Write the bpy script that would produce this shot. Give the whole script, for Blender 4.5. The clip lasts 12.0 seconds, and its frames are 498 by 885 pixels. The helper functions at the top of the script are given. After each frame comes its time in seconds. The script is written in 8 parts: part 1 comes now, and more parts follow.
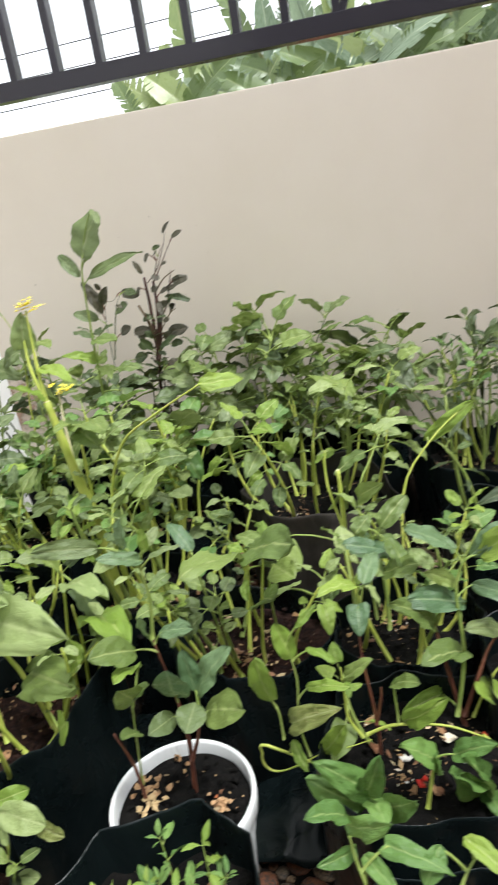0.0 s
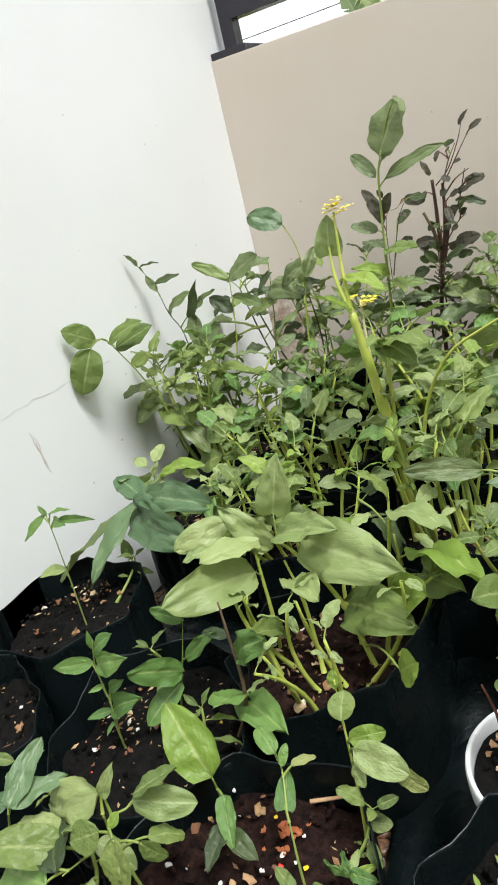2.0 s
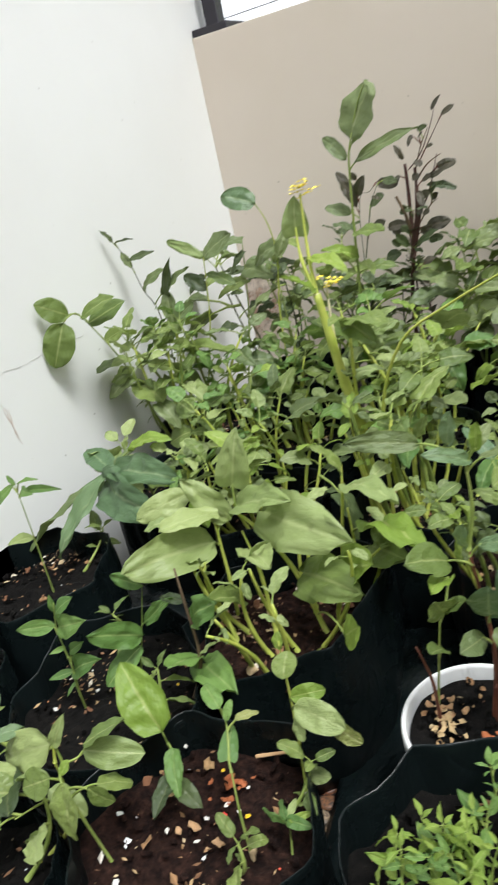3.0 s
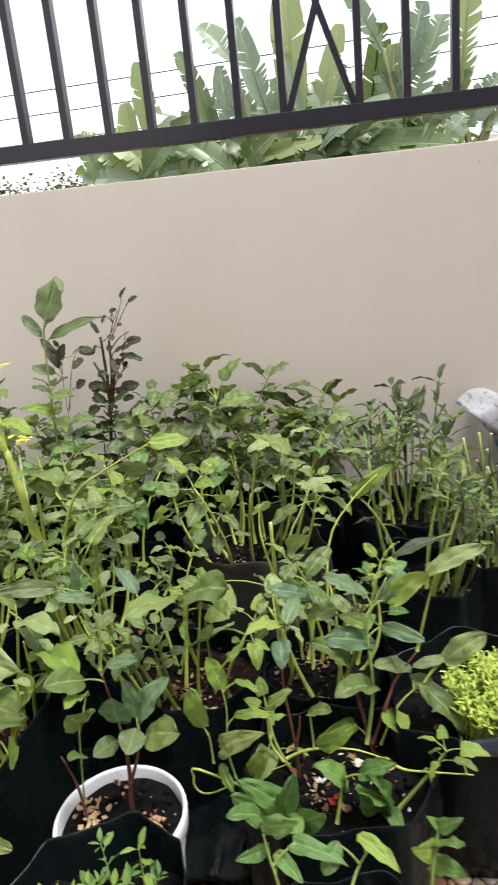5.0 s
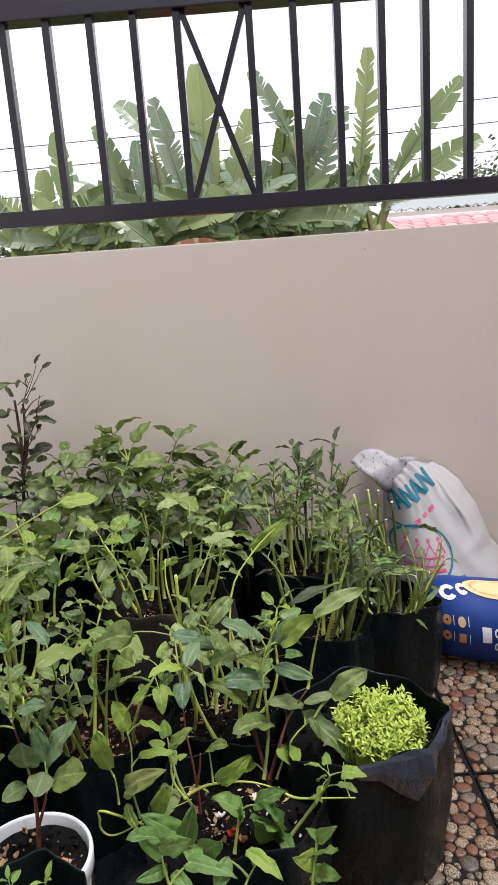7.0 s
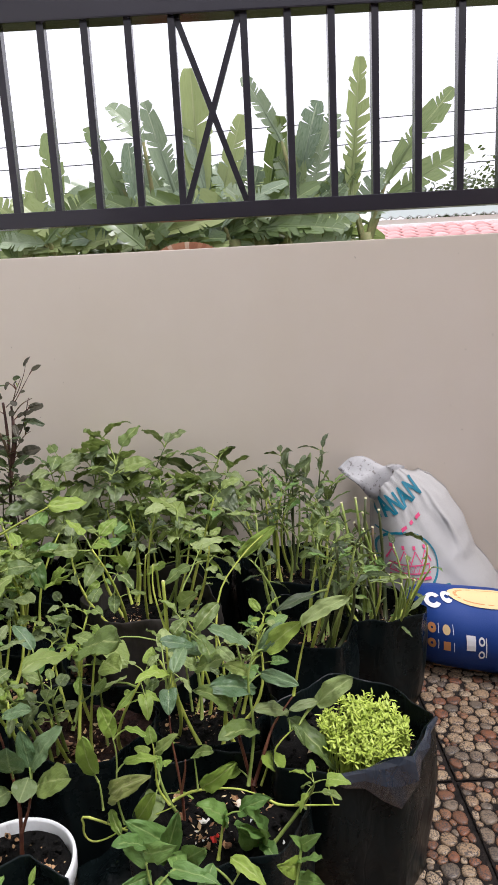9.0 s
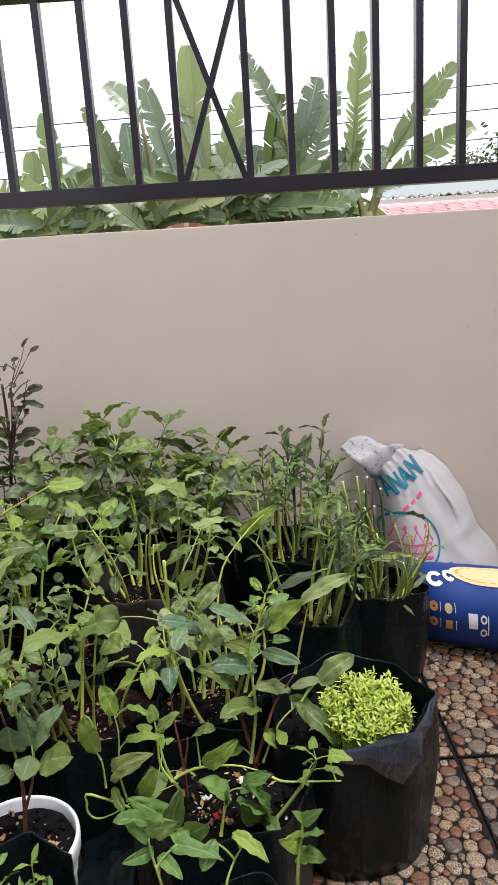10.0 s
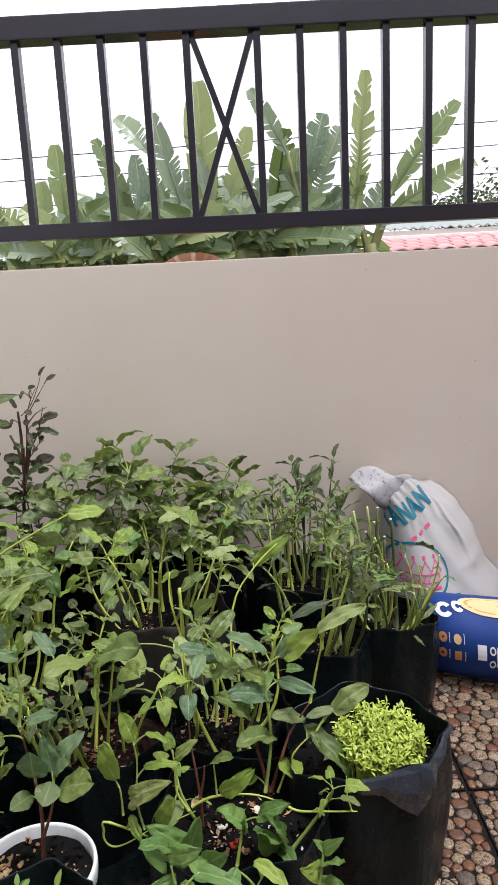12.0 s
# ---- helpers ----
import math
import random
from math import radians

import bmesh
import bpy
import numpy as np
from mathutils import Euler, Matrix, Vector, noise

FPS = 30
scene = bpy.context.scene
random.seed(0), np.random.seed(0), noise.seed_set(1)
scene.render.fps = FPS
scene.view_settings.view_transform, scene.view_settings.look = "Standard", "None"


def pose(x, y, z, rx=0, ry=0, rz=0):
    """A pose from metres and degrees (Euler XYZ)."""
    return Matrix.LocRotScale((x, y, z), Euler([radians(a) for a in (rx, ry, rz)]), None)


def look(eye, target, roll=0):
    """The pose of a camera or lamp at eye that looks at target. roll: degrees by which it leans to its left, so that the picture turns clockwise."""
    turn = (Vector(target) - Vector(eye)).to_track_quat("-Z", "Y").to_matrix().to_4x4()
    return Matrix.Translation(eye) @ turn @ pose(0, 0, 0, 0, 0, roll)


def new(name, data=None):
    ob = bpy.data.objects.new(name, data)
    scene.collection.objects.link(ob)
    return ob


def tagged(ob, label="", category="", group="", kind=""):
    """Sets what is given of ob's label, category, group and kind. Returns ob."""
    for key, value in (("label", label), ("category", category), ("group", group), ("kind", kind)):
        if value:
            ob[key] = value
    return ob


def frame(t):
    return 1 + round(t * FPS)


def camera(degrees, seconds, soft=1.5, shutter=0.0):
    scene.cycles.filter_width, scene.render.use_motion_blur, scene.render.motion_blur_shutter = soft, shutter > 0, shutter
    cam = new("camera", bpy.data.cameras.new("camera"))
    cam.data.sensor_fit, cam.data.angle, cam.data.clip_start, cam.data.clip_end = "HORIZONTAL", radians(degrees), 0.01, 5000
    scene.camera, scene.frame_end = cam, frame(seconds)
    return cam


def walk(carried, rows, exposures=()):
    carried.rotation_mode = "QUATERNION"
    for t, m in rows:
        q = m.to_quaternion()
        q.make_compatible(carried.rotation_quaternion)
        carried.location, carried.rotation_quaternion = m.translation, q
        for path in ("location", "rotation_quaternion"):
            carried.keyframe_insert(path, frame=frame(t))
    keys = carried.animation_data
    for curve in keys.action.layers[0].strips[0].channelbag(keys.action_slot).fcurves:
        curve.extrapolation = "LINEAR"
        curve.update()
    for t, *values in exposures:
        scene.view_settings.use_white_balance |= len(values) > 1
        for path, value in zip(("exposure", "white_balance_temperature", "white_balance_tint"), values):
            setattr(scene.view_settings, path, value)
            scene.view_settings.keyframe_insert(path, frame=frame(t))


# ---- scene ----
cam = camera(40.0, 12.0, shutter=0.4)
PATH = [
    (0, (0.09, -1.657, 0.784), (-0.372, 0.161, 0.09), -9.3),
    (0.5, (0.033, -1.635, 0.765), (-0.603, 0.115, 0.035), -10.6),
    (1, (-0.02, -1.629, 0.763), (-0.801, 0.057, 0.022), -11.2),
    (1.5, (-0.062, -1.629, 0.763), (-0.972, -0.005, 0.032), -12.5),
    (2, (-0.094, -1.628, 0.752), (-1.106, -0.07, 0.01), -14.7),
    (2.5, (-0.095, -1.631, 0.752), (-1.117, -0.117, -0.063), -13.6),
    (2.7, (-0.081, -1.632, 0.742), (-1.099, -0.119, -0.08), -13.7),
    (4.3, (0.052, -1.716, 0.819), (-0.432, 0.141, 0.256), -8.2),
    (4.5, (0.069, -1.727, 0.826), (-0.35, 0.142, 0.248), -7.7),
    (5, (0.12, -1.76, 0.838), (-0.177, 0.128, 0.249), -5.7),
    (5.5, (0.153, -1.824, 0.863), (-0.018, 0.083, 0.285), -5.2),
    (6, (0.155, -1.853, 0.871), (0.11, 0.092, 0.408), -3.1),
    (6.5, (0.159, -1.856, 0.87), (0.111, 0.09, 0.411), -3.9),
    (7, (0.153, -1.855, 0.864), (0.105, 0.094, 0.421), -4.1),
    (7.2, (0.15, -1.86, 0.861), (0.14, 0.095, 0.437), -3.4),
    (9, (0.15, -1.859, 0.87), (0.14, 0.093, 0.436), -3.0),
    (9.5, (0.149, -1.852, 0.865), (0.128, 0.094, 0.402), -2.9),
    (10, (0.153, -1.852, 0.861), (0.134, 0.089, 0.379), -3.5),
    (10.5, (0.144, -1.858, 0.867), (0.113, 0.087, 0.401), -3.1),
    (11, (0.138, -1.869, 0.868), (0.129, 0.082, 0.428), -2.8),
    (11.5, (0.134, -1.87, 0.871), (0.115, 0.084, 0.448), -2.7),
    (12, (0.127, -1.874, 0.874), (0.111, 0.084, 0.468), -2.8),
]
EXPOSURES = [(0.0, 0.62, 6220, 8), (1.1, 0.6, 6220, 8), (2.0, 0.42, 6240, 8), (2.7, 0.4, 6240, 8), (4.3, 0.28, 6250, 12), (4.6, 0.34, 6250, 12), (5.0, 0.46, 6200, 13), (5.5, 0.32, 6200, 15), (6.5, 0.2, 6180, 17), (9.0, 0.2, 6200, 17), (12.0, 0.22, 6150, 17)]
walk(cam, [(t, look(eye, target, roll)) for t, eye, target, roll in PATH], EXPOSURES)

# ---------------- world and light ----------------
SUN_EL, SUN_AZ = 66.0, 110.0
world = bpy.data.worlds.new("overcast_sky")
scene.world = world
world.use_nodes = True
wn, wl = world.node_tree.nodes, world.node_tree.links
wn.clear()
w_out = wn.new("ShaderNodeOutputWorld")
w_bg = wn.new("ShaderNodeBackground")
w_sky = wn.new("ShaderNodeTexSky")
w_sky.sky_type = "NISHITA"
w_sky.sun_disc = False
w_sky.sun_elevation = radians(SUN_EL)
w_sky.sun_rotation = radians(SUN_AZ)
w_sky.dust_density = 6.0
w_mix = wn.new("ShaderNodeMix")
w_mix.data_type = "RGBA"
w_mix.inputs[0].default_value = 0.82
w_mix.inputs[7].default_value = (13.0, 12.9, 13.0, 1)
wl.new(w_sky.outputs[0], w_mix.inputs[6])
wl.new(w_mix.outputs[2], w_bg.inputs[0])
w_bg.inputs[1].default_value = 0.1
wl.new(w_bg.outputs[0], w_out.inputs[0])

sun_data = bpy.data.lights.new("sun", "SUN")
sun_data.energy = 3.0
sun_data.angle = radians(18)
sun_data.color = (1.0, 0.975, 0.94)
sun = new("sun", sun_data)
sa, se = radians(SUN_AZ), radians(SUN_EL)
sun.matrix_world = look((0, 0, 0), (-math.sin(sa) * math.cos(se), -math.cos(sa) * math.cos(se), -math.sin(se)))
sun.location = (2, -2, 6)


# ---------------- materials ----------------
def mat(name, base, rough=0.6, metal=0.0, spec=0.5):
    m = bpy.data.materials.new(name)
    m.use_nodes = True
    n, l = m.node_tree.nodes, m.node_tree.links
    p = n["Principled BSDF"]
    p.inputs["Base Color"].default_value = (*base, 1)
    p.inputs["Roughness"].default_value = rough
    p.inputs["Metallic"].default_value = metal
    p.inputs["Specular IOR Level"].default_value = spec
    return m, n, l, p


def tex_noise(n, l, scale, detail=4.0, rough=0.6, coord="Object"):
    tc = n.new("ShaderNodeTexCoord")
    t = n.new("ShaderNodeTexNoise")
    t.inputs["Scale"].default_value = scale
    t.inputs["Detail"].default_value = detail
    t.inputs["Roughness"].default_value = rough
    l.new(tc.outputs[coord], t.inputs["Vector"])
    return t


def ramp(n, l, source, stops):
    r = n.new("ShaderNodeValToRGB")
    e = r.color_ramp.elements
    while len(e) < len(stops):
        e.new(0.5)
    for el, (pos, col) in zip(e, stops):
        el.position, el.color = pos, (*col, 1)
    l.new(source, r.inputs[0])
    return r


def mixer(n, l, fac, a, b, mode="MIX"):
    x = n.new("ShaderNodeMix")
    x.data_type = "RGBA"
    x.blend_type = mode
    for sock, v in ((x.inputs[0], fac), (x.inputs[6], a), (x.inputs[7], b)):
        if isinstance(v, bpy.types.NodeSocket):
            l.new(v, sock)
        elif isinstance(v, (int, float)):
            sock.default_value = v
        else:
            sock.default_value = (*v, 1)
    return x.outputs[2]


def bump(n, l, p, source, strength=0.3, distance=0.01):
    b = n.new("ShaderNodeBump")
    b.inputs["Strength"].default_value = strength
    b.inputs["Distance"].default_value = distance
    l.new(source, b.inputs["Height"])
    l.new(b.outputs[0], p.inputs["Normal"])
    return b


def plaster(name, base, dirt, stain=0.35, scale=2.2):
    m, n, l, p = mat(name, base, 0.75, spec=0.25)
    big = tex_noise(n, l, scale, 5, 0.6)
    small = tex_noise(n, l, 60, 4, 0.6)
    f = ramp(n, l, big.outputs[0], [(0.42, (0, 0, 0)), (0.8, (stain, stain, stain))])
    col = mixer(n, l, f.outputs[0], base, dirt)
    spots = tex_noise(n, l, 55, 2, 0.5)
    f2 = ramp(n, l, spots.outputs[0], [(0.755, (0, 0, 0)), (0.77, (0.6, 0.6, 0.6))])
    col = mixer(n, l, f2.outputs[0], col, tuple(c * 0.55 for c in dirt))
    l.new(col, p.inputs["Base Color"])
    bump(n, l, p, small.outputs[0], 0.05, 0.003)
    return m


def leaf_mat(name, dark, light, vein, trans=0.35, vary=0.24, rough=0.42, blotch=None):
    m, n, l, p = mat(name, dark, rough, spec=0.5)
    info = n.new("ShaderNodeObjectInfo")
    uv = n.new("ShaderNodeTexCoord")
    no = n.new("ShaderNodeTexNoise")
    no.inputs["Scale"].default_value = 14
    no.inputs["Detail"].default_value = 3
    l.new(uv.outputs["UV"], no.inputs["Vector"])
    col = mixer(n, l, info.outputs["Random"], dark, light)
    f = ramp(n, l, no.outputs[0], [(0.35, (0, 0, 0)), (0.75, (vary, vary, vary))])
    col = mixer(n, l, f.outputs[0], col, light)
    fine = n.new("ShaderNodeTexNoise")
    fine.inputs["Scale"].default_value = 7
    fine.inputs["Detail"].default_value = 4
    l.new(uv.outputs["UV"], fine.inputs["Vector"])
    ff = ramp(n, l, fine.outputs[0], [(0.48, (0, 0, 0)), (0.72, (0.16, 0.16, 0.16))])
    col = mixer(n, l, ff.outputs[0], col, tuple(0.6 * c for c in dark))
    gl = ramp(n, l, fine.outputs[0], [(0.3, (rough * 0.75,) * 3), (0.7, (min(1, rough * 1.35),) * 3)])
    l.new(gl.outputs[0], p.inputs["Roughness"])
    if blotch:
        nb = n.new("ShaderNodeTexNoise")
        nb.inputs["Scale"].default_value = 9
        l.new(uv.outputs["UV"], nb.inputs["Vector"])
        fb = ramp(n, l, nb.outputs[0], [(0.62, (0, 0, 0)), (0.7, (0.8, 0.8, 0.8))])
        col = mixer(n, l, fb.outputs[0], col, blotch)
    # midrib and side veins from the leaf's own u (length) and v (across)
    sep = n.new("ShaderNodeSeparateXYZ")
    l.new(uv.outputs["UV"], sep.inputs[0])
    sub = n.new("ShaderNodeMath")
    sub.operation = "SUBTRACT"
    l.new(sep.outputs[1], sub.inputs[0])
    sub.inputs[1].default_value = 0.5
    ab = n.new("ShaderNodeMath")
    ab.operation = "ABSOLUTE"
    l.new(sub.outputs[0], ab.inputs[0])
    mid = ramp(n, l, ab.outputs[0], [(0.012, (0.65, 0.65, 0.65)), (0.045, (0, 0, 0))])
    col = mixer(n, l, mid.outputs[0], col, vein)
    mul = n.new("ShaderNodeMath")
    mul.operation = "MULTIPLY_ADD"
    l.new(ab.outputs[0], mul.inputs[0])
    mul.inputs[1].default_value = -1.1
    l.new(sep.outputs[0], mul.inputs[2])
    frac = n.new("ShaderNodeMath")
    frac.operation = "PINGPONG"
    l.new(mul.outputs[0], frac.inputs[0])
    frac.inputs[1].default_value = 0.062
    sv = ramp(n, l, frac.outputs[0], [(0.003, (0.09, 0.09, 0.09)), (0.02, (0, 0, 0))])
    col = mixer(n, l, sv.outputs[0], col, vein)
    l.new(col, p.inputs["Base Color"])
    bmix = n.new("ShaderNodeMath")
    bmix.operation = "SUBTRACT"
    l.new(no.outputs[0], bmix.inputs[0])
    l.new(sv.outputs[0], bmix.inputs[1])
    crk = n.new("ShaderNodeTexNoise")
    crk.inputs["Scale"].default_value = 7
    crk.inputs["Detail"].default_value = 2
    crk.inputs["Distortion"].default_value = 0.8
    l.new(uv.outputs["Object"], crk.inputs["Vector"])
    add = n.new("ShaderNodeMath")
    add.operation = "MULTIPLY_ADD"
    l.new(crk.outputs[0], add.inputs[0])
    add.inputs[1].default_value = 1.3
    l.new(bmix.outputs[0], add.inputs[2])
    crk2 = n.new("ShaderNodeTexVoronoi")
    crk2.inputs["Scale"].default_value = 11
    l.new(uv.outputs["Object"], crk2.inputs["Vector"])
    add2 = n.new("ShaderNodeMath")
    add2.operation = "MULTIPLY_ADD"
    l.new(crk2.outputs["Distance"], add2.inputs[0])
    add2.inputs[1].default_value = -0.7
    l.new(add.outputs[0], add2.inputs[2])
    bump(n, l, p, add2.outputs[0], 0.4, 0.0024)
    tr = n.new("ShaderNodeBsdfTranslucent")
    tc2 = mixer(n, l, 0.45, col, (0.3, 0.38, 0.09))
    l.new(tc2, tr.inputs["Color"])
    mx = n.new("ShaderNodeMixShader")
    mx.inputs[0].default_value = trans
    l.new(p.outputs[0], mx.inputs[1])
    l.new(tr.outputs[0], mx.inputs[2])
    l.new(mx.outputs[0], n["Material Output"].inputs["Surface"])
    return m


def stem_mat(name, a, b, rough=0.5):
    m, n, l, p = mat(name, a, rough, spec=0.35)
    t = tex_noise(n, l, 30, 3)
    f = ramp(n, l, t.outputs[0], [(0.35, (0, 0, 0)), (0.7, (1, 1, 1))])
    l.new(mixer(n, l, f.outputs[0], a, b), p.inputs["Base Color"])
    bump(n, l, p, t.outputs[0], 0.2, 0.002)
    return m


CREAM = plaster("cream_paint", (0.71, 0.634, 0.556), (0.6, 0.515, 0.4), 0.5, 1.3)
WHITE = plaster("white_paint", (0.81, 0.83, 0.825), (0.7, 0.7, 0.67), 0.25)
# grey picked to weaken bounce and reflections off the added back wall
BACK_GREY = plaster("back_wall_grey", (0.42, 0.41, 0.39), (0.34, 0.33, 0.31), 0.3)


def make_black_paint():
    m, n, l, p = mat("black_gloss_paint", (0.024, 0.021, 0.03), 0.2)
    t = tex_noise(n, l, 45, 5)
    r = ramp(n, l, t.outputs[0], [(0.4, (0.16, 0.16, 0.16)), (0.75, (0.26, 0.26, 0.26))])
    l.new(r.outputs[0], p.inputs["Roughness"])
    bump(n, l, p, t.outputs[0], 0.03, 0.001)
    return m


def make_poly(name, base, dusty, rough=(0.28, 0.55), spec=0.24):
    m, n, l, p = mat(name, base, 0.35, spec=spec)
    t = tex_noise(n, l, 9, 6, 0.65)
    f = ramp(n, l, t.outputs[0], [(0.5, (0, 0, 0)), (0.78, (0.45, 0.45, 0.45))])
    l.new(mixer(n, l, f.outputs[0], base, dusty), p.inputs["Base Color"])
    r = ramp(n, l, t.outputs[0], [(0.35, (rough[0],) * 3), (0.7, (rough[1],) * 3)])
    l.new(r.outputs[0], p.inputs["Roughness"])
    tc = n.new("ShaderNodeTexCoord")
    mp = n.new("ShaderNodeMapping")
    mp.inputs["Scale"].default_value = (1.0, 1.0, 0.35)
    l.new(tc.outputs["Object"], mp.inputs["Vector"])
    w = n.new("ShaderNodeTexNoise")
    w.inputs["Scale"].default_value = 26
    w.inputs["Detail"].default_value = 3
    w.inputs["Distortion"].default_value = 1.2
    l.new(mp.outputs[0], w.inputs["Vector"])
    crease = n.new("ShaderNodeTexVoronoi")
    crease.feature = "DISTANCE_TO_EDGE"
    crease.inputs["Scale"].default_value = 16
    wob = n.new("ShaderNodeTexNoise")
    wob.inputs["Scale"].default_value = 6
    l.new(mp.outputs[0], wob.inputs["Vector"])
    l.new(mixer(n, l, 0.25, mp.outputs[0], wob.outputs[1]), crease.inputs["Vector"])
    cr = ramp(n, l, crease.outputs[0], [(0.0, (0, 0, 0)), (0.06, (1, 1, 1))])
    crm = n.new("ShaderNodeMath")
    crm.operation = "MULTIPLY_ADD"
    l.new(cr.outputs[0], crm.inputs[0])
    crm.inputs[1].default_value = 0.1
    l.new(w.outputs[0], crm.inputs[2])
    bump(n, l, p, crm.outputs[0], 0.45, 0.007)
    return m


def make_soil(name, a, b):
    m, n, l, p = mat(name, a, 0.95, spec=0.15)
    t = tex_noise(n, l, 90, 6, 0.7)
    f = ramp(n, l, t.outputs[0], [(0.4, a), (0.62, b), (0.75, tuple(c * 2.2 for c in b))])
    l.new(f.outputs[0], p.inputs["Base Color"])
    bump(n, l, p, t.outputs[0], 0.8, 0.01)
    return m


def random_mat(name, stops, rough=0.6, island=False, grain=60, amount=0.35, dark=0.45, spec=0.4):
    """Each piece takes its colour from the stops by its own random number."""
    m, n, l, p = mat(name, stops[0][1], rough, spec=spec)
    src = n.new("ShaderNodeNewGeometry").outputs["Random Per Island"] if island else n.new("ShaderNodeObjectInfo").outputs["Random"]
    r = ramp(n, l, src, stops)
    r.color_ramp.interpolation = "CONSTANT"
    t = tex_noise(n, l, grain, 5, 0.7)
    f = ramp(n, l, t.outputs[0], [(0.45, (0, 0, 0)), (0.7, (amount,) * 3)])
    l.new(mixer(n, l, f.outputs[0], r.outputs[0], tuple(dark * c for c in stops[0][1])), p.inputs["Base Color"])
    bump(n, l, p, t.outputs[0], 0.25, 0.003)
    return m


BLACK_PAINT = make_black_paint()
POLY = make_poly("black_polythene", (0.005, 0.0083, 0.0088), (0.01, 0.0155, 0.0172), (0.22, 0.4), 0.19)
POLY_GREY = make_poly("dusty_polythene", (0.04, 0.036, 0.032), (0.16, 0.13, 0.11), (0.5, 0.75))
# glossy film whose bluish colours also paint in the sky's sheen
POLY_SKY_SHEEN = make_poly("sky_sheen_polythene", (0.018, 0.025, 0.038), (0.055, 0.075, 0.105), (0.1, 0.26), 0.9)
SOIL = make_soil("dark_soil", (0.003, 0.003, 0.0028), (0.0085, 0.0075, 0.0066))
SOIL_RED = make_soil("brown_soil", (0.008, 0.004, 0.0035), (0.034, 0.016, 0.0115))
PLASTIC_WHITE = make_poly("white_plastic", (0.74, 0.76, 0.77), (0.6, 0.6, 0.58), (0.3, 0.45))
CHIP = random_mat("husk_chips", [(0, (0.3, 0.17, 0.08)), (0.25, (0.42, 0.27, 0.13)), (0.45, (0.18, 0.08, 0.04)), (0.7, (0.22, 0.12, 0.07)), (0.85, (0.5, 0.38, 0.22)), (0.95, (0.62, 0.56, 0.45))], 0.85, grain=1.5, amount=0.6)
LITTER = random_mat("soil_litter", [(0, (0.3, 0.17, 0.08)), (0.2, (0.45, 0.31, 0.16)), (0.4, (0.16, 0.08, 0.04)), (0.68, (0.55, 0.43, 0.26)), (0.84, (0.25, 0.13, 0.07)), (0.95, (0.7, 0.66, 0.58))], 0.85, island=True, grain=90)
SCRAP = random_mat("plastic_scraps", [(0, (0.8, 0.8, 0.78)), (0.35, (0.75, 0.08, 0.03)), (0.55, (0.85, 0.55, 0.03)), (0.75, (0.82, 0.84, 0.85)), (0.9, (0.8, 0.3, 0.1))], 0.45)
def pebble_mat(name, island):
    """Speckled river stones: pale, grey and terracotta, with dark grains."""
    m, n, l, p = mat(name, (0.3, 0.25, 0.2), 0.42, spec=0.35)
    geo = n.new("ShaderNodeNewGeometry")
    src = geo.outputs["Random Per Island"] if island else n.new("ShaderNodeObjectInfo").outputs["Random"]
    r = ramp(n, l, src, [(0, (0.265, 0.181, 0.108)), (0.18, (0.167, 0.125, 0.086)), (0.3, (0.186, 0.073, 0.036)), (0.4, (0.294, 0.211, 0.130)), (0.55, (0.122, 0.095, 0.068)), (0.64, (0.206, 0.099, 0.050)), (0.76, (0.314, 0.237, 0.155)), (0.88, (0.147, 0.065, 0.034))])
    r.color_ramp.interpolation = "CONSTANT"
    grain = n.new("ShaderNodeTexNoise")
    grain.inputs["Scale"].default_value = 330
    grain.inputs["Detail"].default_value = 2
    l.new(geo.outputs["Position"], grain.inputs["Vector"])
    broad = n.new("ShaderNodeTexNoise")
    broad.inputs["Scale"].default_value = 45
    l.new(geo.outputs["Position"], broad.inputs["Vector"])
    f = ramp(n, l, grain.outputs[0], [(0.47, (0, 0, 0)), (0.54, (0.95, 0.95, 0.95))])
    f2 = ramp(n, l, broad.outputs[0], [(0.3, (0.15, 0.15, 0.15)), (0.55, (1, 1, 1))])
    both = n.new("ShaderNodeMath")
    both.operation = "MULTIPLY"
    l.new(f.outputs[0], both.inputs[0])
    l.new(f2.outputs[0], both.inputs[1])
    col = mixer(n, l, both.outputs[0], r.outputs[0], (0.05, 0.04, 0.035))
    l.new(col, p.inputs["Base Color"])
    bump(n, l, p, grain.outputs[0], 0.15, 0.001)
    return m


PEBBLE = pebble_mat("river_pebbles", False)
PEBBLE_FAR = pebble_mat("river_pebbles_small", True)
GROUT = make_soil("dark_mortar", (0.01, 0.0085, 0.008), (0.024, 0.019, 0.016))
LEAF = leaf_mat("spinach_leaf", (0.096, 0.157, 0.040), (0.249, 0.329, 0.087), (0.405, 0.463, 0.189), 0.32)
LEAF_FRESH = leaf_mat("fresh_leaf", (0.091, 0.197, 0.048), (0.201, 0.344, 0.085), (0.351, 0.453, 0.169), 0.32)
LEAF_LIME = leaf_mat("lime_leaf", (0.192, 0.315, 0.045), (0.330, 0.453, 0.079), (0.478, 0.551, 0.199), 0.38)
LEAF_PALE = leaf_mat("pale_leaf", (0.225, 0.308, 0.103), (0.377, 0.460, 0.179), (0.463, 0.532, 0.248), 0.32)
LEAF_BLUE = leaf_mat("bluish_leaf", (0.075, 0.148, 0.070), (0.160, 0.247, 0.114), (0.288, 0.374, 0.199), 0.25, rough=0.34)
